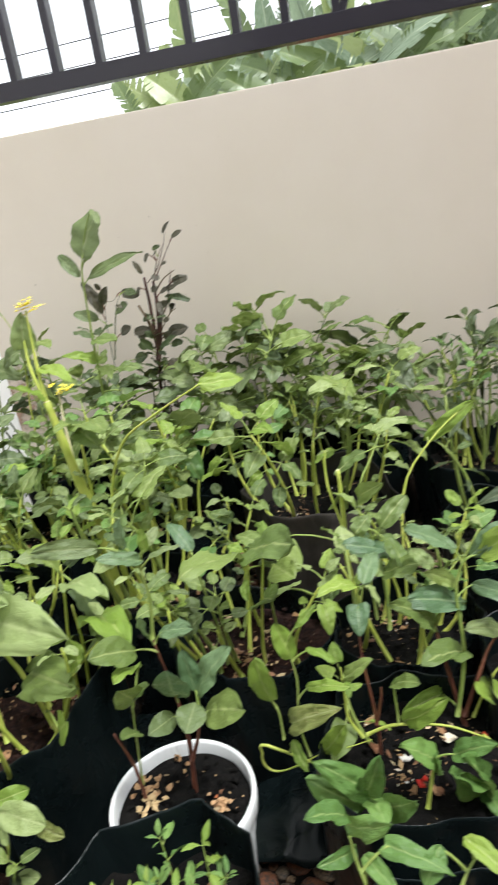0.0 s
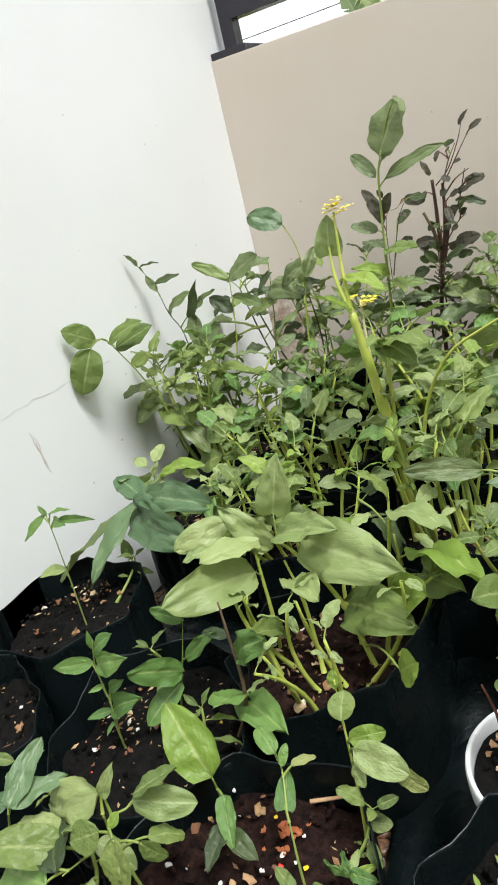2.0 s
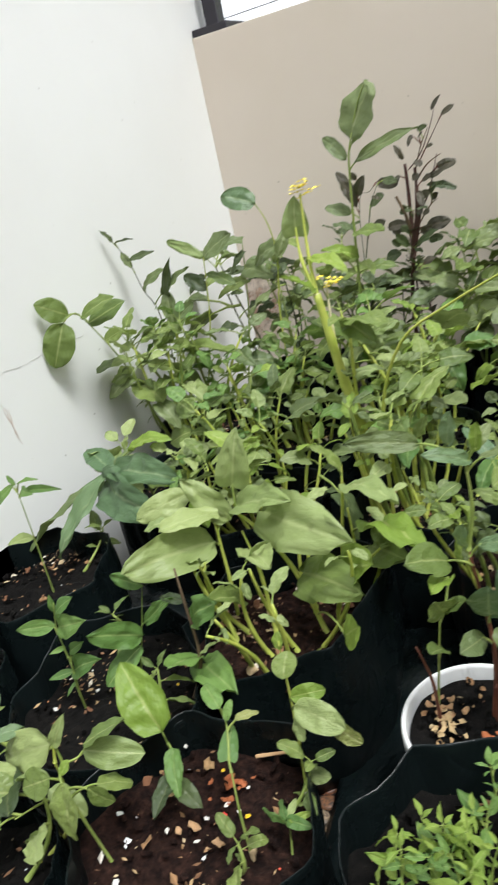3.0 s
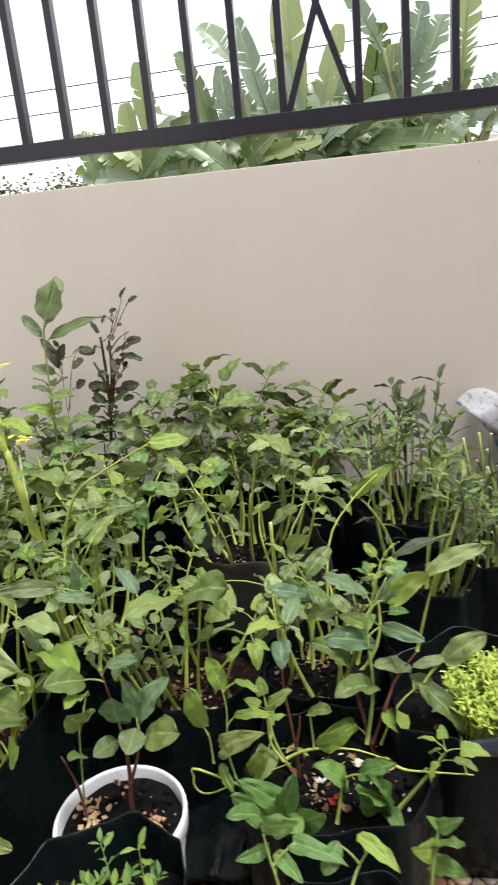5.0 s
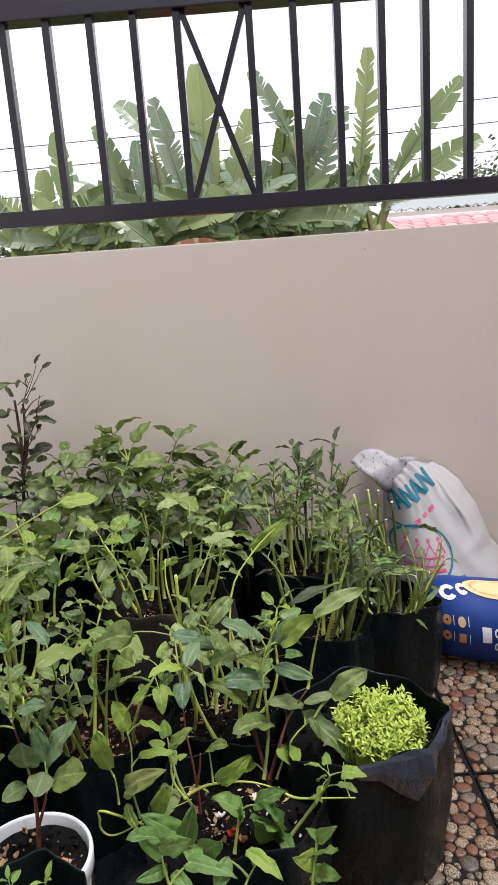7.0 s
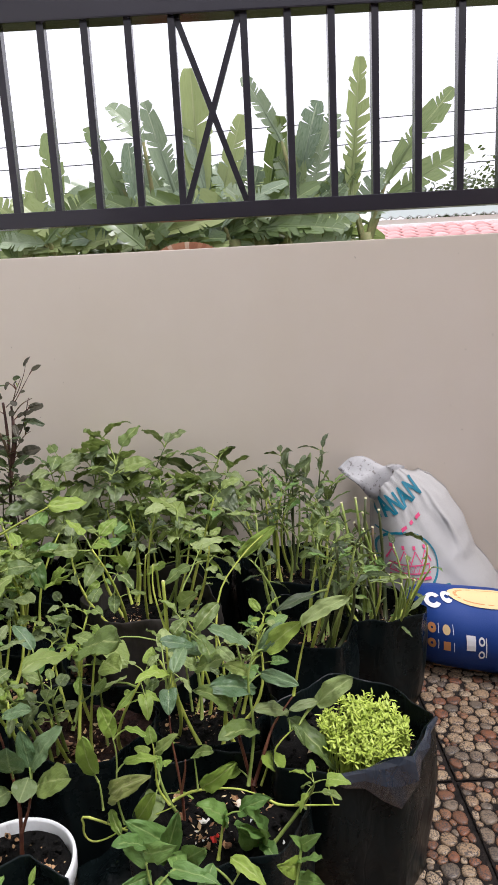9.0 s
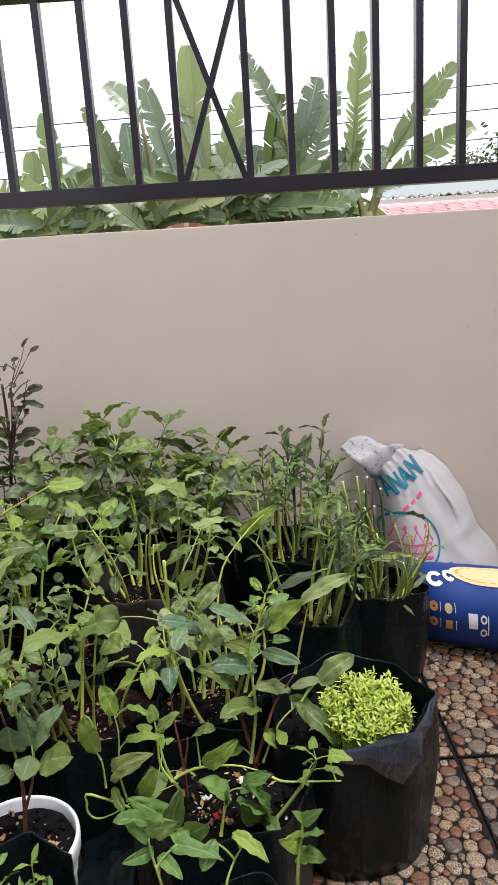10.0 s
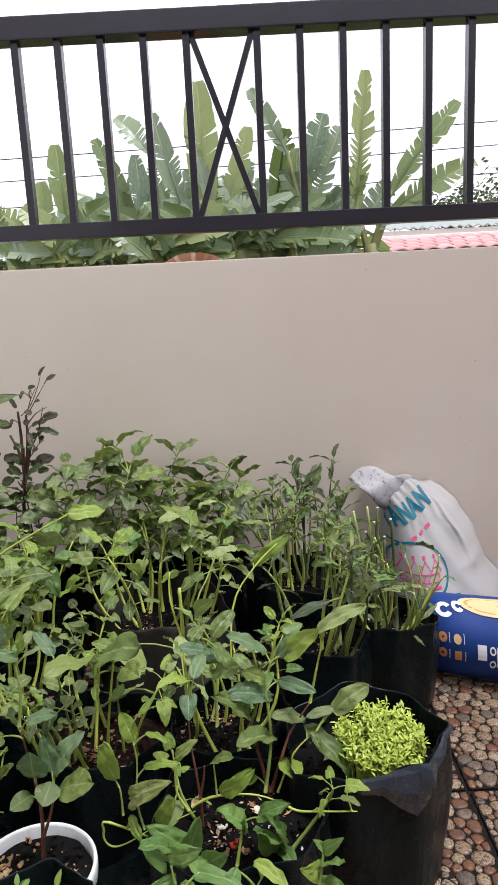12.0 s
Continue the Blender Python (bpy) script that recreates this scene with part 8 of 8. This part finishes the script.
def text_flat(body, size):
    """Outline of a word as points and faces in its own plane."""
    cu = bpy.data.curves.new("word", "FONT")
    cu.body, cu.size, cu.offset = body, size, 0.0024
    cu.align_x, cu.align_y = "CENTER", "CENTER"
    ob = new("word", cu)
    me = bpy.data.meshes.new_from_object(ob.evaluated_get(bpy.context.evaluated_depsgraph_get()))
    bpy.data.objects.remove(ob)
    bpy.data.curves.remove(cu)
    bm = bmesh.new()
    bm.from_mesh(me)
    bpy.data.meshes.remove(me)
    bmesh.ops.triangulate(bm, faces=bm.faces)
    return bm


def sack_edge(v, rows):
    """A smooth edge line through (v, x) rows."""
    for (v0, x0), (v1, x1) in zip(rows, rows[1:]):
        if v <= v1:
            t = min(max((v - v0) / (v1 - v0), 0), 1)
            return x0 + (x1 - x0) * t * t * (3 - 2 * t) * 0.5 + (x1 - x0) * t * 0.5
    return rows[-1][1]


SACK_TALL = 0.373
SACK_LEFT = ((0.0, 0.45), (0.3, 0.465), (0.6, 0.474), (0.8, 0.472), (0.92, 0.456), (1.0, 0.449))
SACK_RIGHT = ((0.0, 0.870), (0.25, 0.800), (0.45, 0.748), (0.64, 0.726), (0.84, 0.684), (0.95, 0.645), (1.0, 0.610))


def white_sack_point(u, v):
    """u: across the front, -1 to 1; v: 0 at the floor to 1 at the mouth; front side."""
    lo, hi = sack_edge(v, SACK_LEFT), sack_edge(v, SACK_RIGHT)
    x = lo + (hi - lo) * (u + 1) / 2
    z = v * (SACK_TALL - 0.01 * u) + 0.008 * v * v * math.sin(5 * u + 1)
    depth = 0.25 * (1 - v) ** 0.75 * (1 - abs(u) ** 2.6) ** 0.5 + 0.022 * (1 - abs(u) ** 4)
    crumple = max(0.0, v - 0.6) / 0.4
    fold = 0.012 * noise.noise((u * 1.6 + 3, v * 2.4, 0.4)) + 0.006 * noise.noise((u * 3, v * 5 + u * 2, 2.4))
    # one long crease under the print, small dents at the foot, crumpled cloth by the mouth
    fold += 0.014 * math.exp(-((u - 0.42 - 0.5 * (0.75 - v)) / 0.06) ** 2) * max(0.0, 1 - abs(v - 0.72) / 0.26)
    fold += 0.01 * math.exp(-((v - 0.42 - 0.16 * u) / 0.035) ** 2) * max(0.0, u)
    fold += crumple * (0.013 * (0.3 - abs(noise.noise((u * 3.2 + 8, v * 8, 1.7)))) + 0.006 * noise.noise((u * 9, v * 14, 5.5)))
    fold += 0.007 * (0.25 - abs(noise.noise((u * 2.2 + v * 3, v * 6 - 2 * u, 9.1)))) * (1 - v)
    y = -0.03 - 0.02 * (1 - v) - depth - fold * (1 - abs(u) ** 3)
    return Vector((x, min(y, -0.012), max(z, 0.002)))


def sack_uv(x, z):
    """The place on the sack's front at a given x and height."""
    v = min(max(z / SACK_TALL, 0.01), 0.98)
    lo, hi = sack_edge(v, SACK_LEFT), sack_edge(v, SACK_RIGHT)
    return min(max(2 * (x - lo) / (hi - lo) - 1, -0.97), 0.97), v


def build_white_sack():
    sack = holder("white_sack", (0.62, -0.1, 0), "slumped white woven sack with teal and pink print against the wall", "sack")
    base = Vector(sack.location)
    bm = bmesh.new()
    nu, nv = 64, 48
    front = [[bm.verts.new(white_sack_point(-1 + 2 * i / nu, j / nv) - base) for i in range(nu + 1)] for j in range(nv + 1)]
    for j in range(nv):
        for i in range(nu):
            bm.faces.new((front[j][i], front[j][i + 1], front[j + 1][i + 1], front[j + 1][i]))
    back = [[bm.verts.new(Vector((white_sack_point(-1 + 2 * i / nu, j / nv).x, -0.008 - 0.012 * (1 - abs(-1 + 2 * i / nu) ** 4), white_sack_point(-1 + 2 * i / nu, j / nv).z)) - base) for i in range(nu + 1)] for j in range(nv + 1)]
    for j in range(nv):
        for i in range(nu):
            bm.faces.new((back[j][i], back[j + 1][i], back[j + 1][i + 1], back[j][i + 1]))
        for i in (0, nu):
            q = (front[j][i], front[j + 1][i], back[j + 1][i], back[j][i])
            bm.faces.new(q)
    for i in range(nu):
        bm.faces.new((front[nv][i], front[nv][i + 1], back[nv][i + 1], back[nv][i]))
    body = part("sack_body", bm, SACK_WHITE, sack)
    # crumpled corner of the mouth that stands off to the side
    bm = bmesh.new()
    rows = []
    for j in range(7):
        t = j / 6
        row = []
        for i in range(9):
            s = i / 8
            x = 0.47 - 0.062 * t + 0.13 * (s - 0.3) * (1 - 0.2 * t)
            z = 0.412 - 0.1 * s * (0.35 + 0.65 * t) - 0.02 * t + 0.006 * math.sin(9 * s + 4 * t)
            y = -0.05 - 0.045 * math.sin(math.pi * s) * (0.4 + t * 0.6) - 0.02 * t + 0.01 * noise.noise((s * 4, t * 4, 5))
            row.append(bm.verts.new(Vector((x, y, z)) - base))
        rows.append(row)
    for a, b in zip(rows, rows[1:]):
        for i in range(8):
            bm.faces.new((a[i], a[i + 1], b[i + 1], b[i]))
    fl = part("sack_mouth", bm, SACK_SOILED, sack, "crumpled soiled mouth of the sack")
    sol = fl.modifiers.new("thick", "SOLIDIFY")
    sol.thickness = 0.003

    def onto(uvs, name, mt, label=""):
        """Lay flat shapes (bmesh in u, v) on the sack's front."""
        b2 = uvs
        for v in b2.verts:
            u, w = v.co.x, v.co.y
            p = white_sack_point(u, w)
            n = (white_sack_point(u + 0.01, w) - p).cross(white_sack_point(u, w + 0.01) - p)
            n = n.normalized() if n.y < 0 else -n.normalized()
            v.co = p + n * 0.0022 - base
        part(name, b2, mt, body, label, smooth=False)

    word = text_flat("TANAN", 0.066)
    bmesh.ops.subdivide_edges(word, edges=word.edges, cuts=1)
    for v in word.verts:
        a = radians(33)
        x, y = v.co.x * 0.6, v.co.y * 0.95
        v.co = Vector((*sack_uv(0.524 + x * math.cos(a) - y * math.sin(a), 0.298 + x * math.sin(a) + y * math.cos(a)), 0))
    onto(word, "lettering", SACK_TEAL, "teal block letters")

    def strip(pts, w, name, mt):
        b2 = bmesh.new()
        prev = None
        for k, (u, v) in enumerate(pts):
            a = pts[min(k + 1, len(pts) - 1)]
            c = pts[max(k - 1, 0)]
            d = Vector((a[0] - c[0], (a[1] - c[1]) * 1.6)).normalized()
            nrm = Vector((-d.y, d.x / 1.6)) * w
            cur = (b2.verts.new((u + nrm.x, v + nrm.y, 0)), b2.verts.new((u - nrm.x, v - nrm.y, 0)))
            if prev:
                b2.faces.new((prev[0], prev[1], cur[1], cur[0]))
            prev = cur
        onto(b2, name, mt)

    def at(dx, dz):
        """A place on the print, from the middle of its ring."""
        return sack_uv(0.541 + dx, 0.166 + dz)

    strip([at(0.066 * math.cos(radians(a)), 0.064 * math.sin(radians(a))) for a in range(-100, 206, 9)], 0.012, "printed_ring", SACK_TEAL)
    # crown: banded foot, lattice, points and dots over them
    for dz, w in ((-0.042, 0.013), (-0.03, 0.006), (-0.012, 0.006)):
        strip([at(-0.045 + 0.01 * k, dz + 0.0012 * k) for k in range(10)], w, "printed_crown", SACK_PINK)
    strip([at(-0.045 + 0.006 * k, (-0.028, -0.014)[k % 2] + 0.0007 * k) for k in range(16)], 0.006, "printed_crown", SACK_PINK)
    strip([at(-0.05 + 0.0125 * k, (-0.008, 0.018)[k % 2] + 0.0014 * k) for k in range(9)], 0.01, "printed_crown", SACK_PINK)
    for k in range(4):
        strip([at(-0.042 + 0.025 * k, 0.026 + 0.003 * k), at(-0.036 + 0.025 * k, 0.027 + 0.003 * k)], 0.018, "printed_dot", SACK_PINK)
    for dx, ln in ((-0.012, 0.016), (0.01, 0.01), (0.026, 0.014)):
        strip([at(dx, 0.078 + 0.75 * dx), at(dx + ln * 0.8, 0.078 + 0.75 * dx + ln * 0.6)], 0.017, "printed_script", SACK_PINK)
    strip([at(-0.08 + 0.012 * k, 0.05 + 0.001 * k) for k in range(5)], 0.01, "printed_line", SACK_TEAL)
    b2 = bmesh.new()
    b2.faces.new([b2.verts.new((*at(dx, dz), 0)) for dx, dz in ((0.02, -0.085), (0.1, -0.085), (0.09, -0.045), (0.05, -0.05))])
    bmesh.ops.subdivide_edges(b2, edges=b2.edges, cuts=2, use_grid_fill=True)
    onto(b2, "printed_patch", SACK_TEAL)


def blue_pack_point(s, a):
    """s: along the pack, 0 to 1; a: angle round it (0 points to the front)."""
    swell = (1 - abs(2 * s - 1) ** 9) ** 0.5
    r = 0.03 + 0.062 * swell + 0.003 * noise.noise((s * 7, math.cos(a) * 2, math.sin(a) * 2))
    x = 0.495 + 0.4 * s
    y = -0.355 - 0.15 * s - r * 1.15 * math.cos(a)
    z = 0.082 + r * math.sin(a)
    return Vector((x, y, max(z, 0.002)))


def build_blue_pack():
    pack = holder("biscuit_pack", (0.7, -0.38, 0), "large blue biscuit wrapper lying on the pebble floor", "biscuit pack")
    base = Vector(pack.location)
    bm = bmesh.new()
    ns, na = 28, 28
    rings = [[bm.verts.new(blue_pack_point(i / ns, 2 * math.pi * k / na) - base) for k in range(na)] for i in range(ns + 1)]
    for u, w in zip(rings, rings[1:]):
        for k in range(na):
            bm.faces.new((u[k], u[(k + 1) % na], w[(k + 1) % na], w[k]))
    bm.faces.new(rings[0])
    bm.faces.new(rings[-1][::-1])
    wrapper = part("wrapper", bm, SACK_BLUE, pack)

    def onto(shape, name, mt):
        for v in shape.verts:
            p = blue_pack_point(v.co.x, v.co.y)
            q = Vector((p.x, -0.355 - 0.15 * v.co.x, 0.082))
            v.co = p + (p - q).normalized() * 0.0016 - base
        part(name, shape, mt, wrapper, smooth=False)

    def disc(s, a, rs, ra, name, mt, hole=0.0, gap=False):
        b2 = bmesh.new()
        n = 24
        rings2 = []
        for q in range(6):
            f = max(hole, 0.02) + (1 - max(hole, 0.02)) * q / 5
            rings2.append([b2.verts.new((s + f * rs * math.cos(6.2832 * k / n), a + f * ra * math.sin(6.2832 * k / n), 0)) for k in range(n)])
        for u, w in zip(rings2, rings2[1:]):
            for k in range(n):
                if not (gap and k in (0, 1, 22, 23)):
                    b2.faces.new((u[k], u[(k + 1) % n], w[(k + 1) % n], w[k]))
        onto(b2, name, mt)

    def bar(s0, s1, a0, a1, name, mt):
        b2 = bmesh.new()
        b2.faces.new([b2.verts.new(q) for q in ((s0, a0, 0), (s1, a0, 0), (s1, a1, 0), (s0, a1, 0))])
        bmesh.ops.subdivide_edges(b2, edges=b2.edges, cuts=2, use_grid_fill=True)
        onto(b2, name, mt)

    disc(0.085, 0.4, 0.02, 0.13, "printed_biscuit", BISCUIT, 0.25)
    disc(0.155, 0.38, 0.019, 0.125, "printed_biscuit", CREAMY)
    disc(0.082, 0.0, 0.02, 0.13, "printed_biscuit", BISCUIT, 0.3)
    bar(0.138, 0.172, -0.13, 0.1, "printed_biscuit", BISCUIT)
    for s, a in ((0.116, 0.4), (0.188, 0.4), (0.114, 0.0), (0.19, -0.02)):
        bar(s - 0.0016, s + 0.0016, a - 0.12, a + 0.12, "printed_text", PRINT_WHITE)
    bar(0.25, 0.295, -0.05, 0.32, "printed_panel", PRINT_WHITE)
    for k in range(2):
        disc(0.325, 0.2 - 0.34 * k, 0.016, 0.11, "printed_mark", PRINT_WHITE, 0.55)
    bar(0.345, 0.35, -0.2, 0.3, "printed_text", PRINT_WHITE)
    bar(0.42, 0.426, -0.3, 0.5, "printed_text", PRINT_WHITE)
    disc(0.4, 1.32, 0.2, 0.34, "printed_biscuit", CREAMY)
    disc(0.4, 1.32, 0.17, 0.26, "printed_biscuit", BISCUIT, 0.9)
    disc(0.115, 1.1, 0.042, 0.22, "printed_mark", PRINT_WHITE, 0.45, True)
    disc(0.19, 1.2, 0.03, 0.17, "printed_mark", PRINT_WHITE, 0.35, True)
    for k in range(9):
        bar(0.47, 0.5, -0.5 + 0.1 * k, -0.5 + 0.1 * k + (0.03, 0.06, 0.045)[k % 3], "printed_bar", PRINT_WHITE)
    # thin tan edge that shows beneath
    bm = bmesh.new()
    tube(bm, bend((0.54, -0.43, 0.008), (0.9, -0.57, 0.008), (0, 0, 0.004), 12), [0.003, 0.006, 0.009, 0.007, 0.005, 0.008, 0.01, 0.007, 0.006, 0.01, 0.008, 0.006, 0.003], 8)
    for v in bm.verts:
        v.co.z = max(0.001, 0.008 + (v.co.z - 0.008) * 0.7 + 0.004 * noise.noise(v.co * 60))
        v.co.y += 0.008 * noise.noise(v.co * 35)
    part("torn_edge", bm, TAN, pack, "crumpled tan edge of the wrapper")
    for o in pack.children:
        if o.name.startswith("torn_edge"):
            o.location = -base


build_white_sack()
build_blue_pack()


# ---------------- pebble floor ----------------
TILE = 0.4
JOINT_X, JOINT_Y = 0.478, -0.806


def build_floor_pieces():
    rnd = random.Random(21)
    tb = bmesh.new()
    box(tb, (-TILE / 2 + 0.0035, -TILE / 2 + 0.0035, 0), (TILE / 2 - 0.0035, TILE / 2 - 0.0035, 0.006), 0.001)
    tile_me = mesh_of("tile", tb, GROUT, smooth=False)
    ix0, ix1 = math.floor((LEFT_X - JOINT_X) / TILE) + 1, math.ceil((2.1 - JOINT_X) / TILE) + 0
    for ix in range(ix0, ix1):
        for iy in range(-4, 2):
            cx, cy = JOINT_X + TILE * (ix + 0.5), JOINT_Y + TILE * (iy + 0.5)
            if cy + TILE / 2 > 0.0 or cx + TILE / 2 > 2.1:
                continue
            t = new("tile", tile_me)
            t.parent = FLOOR
            t.location = (cx, cy, -0.006)
    # stones by throwing discs, then each swells until it meets its neighbours
    cell = {}

    def around(x, y):
        gx, gy = int(x // 0.06), int(y // 0.06)
        for a in (-1, 0, 1):
            for c in (-1, 0, 1):
                yield from cell.get((gx + a, gy + c), ())

    stones = []
    for tries, size in ((16000, 0.0135), (34000, 0.0108), (40000, 0.0078), (34000, 0.005)):
        for _ in range(tries):
            x, y = rnd.uniform(LEFT_X + 0.02, 2.04), rnd.uniform(-2.4, -0.02)
            r = size * rnd.uniform(0.85, 1.15)
            ux, uy = (x - JOINT_X) % TILE, (y - JOINT_Y) % TILE
            if min(ux, TILE - ux, uy, TILE - uy) < r * 0.6 + 0.002:
                continue
            if any((px - x) ** 2 + (py - y) ** 2 < (0.88 * (pr + r)) ** 2 for px, py, pr in around(x, y)):
                continue
            cell.setdefault((int(x // 0.06), int(y // 0.06)), []).append((x, y, r))
            stones.append((x, y, r))
    stones = [q for q in stones if not any((q[0] - g[0]) ** 2 + (q[1] - g[1]) ** 2 < (0.6 * g[2]) ** 2 for g in BAGS.values())]
    stones.sort(key=lambda s: (s[0] - 0.52) ** 2 + (0.8 * (s[1] + 0.85)) ** 2)
    n = 12
    dirs = [(math.cos(6.2832 * k / n), math.sin(6.2832 * k / n)) for k in range(n)]
    verts, faces = [], []
    for i, (x, y, r) in enumerate(stones):
        e, ea = rnd.uniform(1.0, 1.75), rnd.uniform(0, 3.14)
        reach = []
        limits = [((px - x), (py - y), r / (pr + r)) for px, py, pr in around(x, y) if (px, py) != (x, y)]
        ux, uy = (x - JOINT_X) % TILE, (y - JOINT_Y) % TILE
        limits += [(2 * (TILE - ux) - 0.009, 0, 0.5), (-2 * ux + 0.009, 0, 0.5), (0, 2 * (TILE - uy) - 0.009, 0.5), (0, -2 * uy + 0.009, 0.5)]
        for c, s in dirs:
            ca, sa2 = c * math.cos(ea) + s * math.sin(ea), -c * math.sin(ea) + s * math.cos(ea)
            lim = 1.6 * r / math.sqrt((ca / e) ** 2 + (sa2 * e ** 0.4) ** 2)
            for dx, dy, share in limits:
                along2 = c * dx + s * dy
                if along2 > 1e-6:
                    lim = min(lim, share * (dx * dx + dy * dy) / along2)
            reach.append(lim)
        even = [0.25 * reach[k - 1] + 0.5 * reach[k] + 0.25 * reach[(k + 1) % n] for k in range(n)]
        even = [min(a, b2) * 0.965 - 0.0004 for a, b2 in zip(even, [q * 1.04 for q in reach])]
        mean = sum(even) / n
        h = 0.002 + 0.13 * mean
        ring = []
        for f, z in ((1.0, -0.004), (0.975, 0.45 * h), (0.82, 0.84 * h), (0.45, 0.98 * h)):
            ring += [(x + f * q * c, y + f * q * s, z) for q, (c, s) in zip(even, dirs)]
        ring.append((x, y, h))
        quads = [(a * n + k, a * n + (k + 1) % n, (a + 1) * n + (k + 1) % n, (a + 1) * n + k) for a in range(3) for k in range(n)] + [(3 * n + k, 3 * n + (k + 1) % n, 4 * n) for k in range(n)]
        if i < 300:
            me = bpy.data.meshes.new("pebble")
            me.from_pydata([(q[0] - x, q[1] - y, q[2]) for q in ring], [], quads)
            me.polygons.foreach_set("use_smooth", [True] * len(me.polygons))
            me.materials.append(PEBBLE)
            p = new("pebble", me)
            p.parent = FLOOR
            p.location = (x, y, 0)
        else:
            o = len(verts)
            verts += ring
            faces += [tuple(o + k for k in q) for q in quads]
    me = bpy.data.meshes.new("pebbles")
    me.from_pydata(verts, [], faces)
    me.polygons.foreach_set("use_smooth", [True] * len(me.polygons))
    me.materials.append(PEBBLE_FAR)
    ob = new("pebbles", me)
    ob.parent = FLOOR
    ob["kind"] = "stuff"


build_floor_pieces()
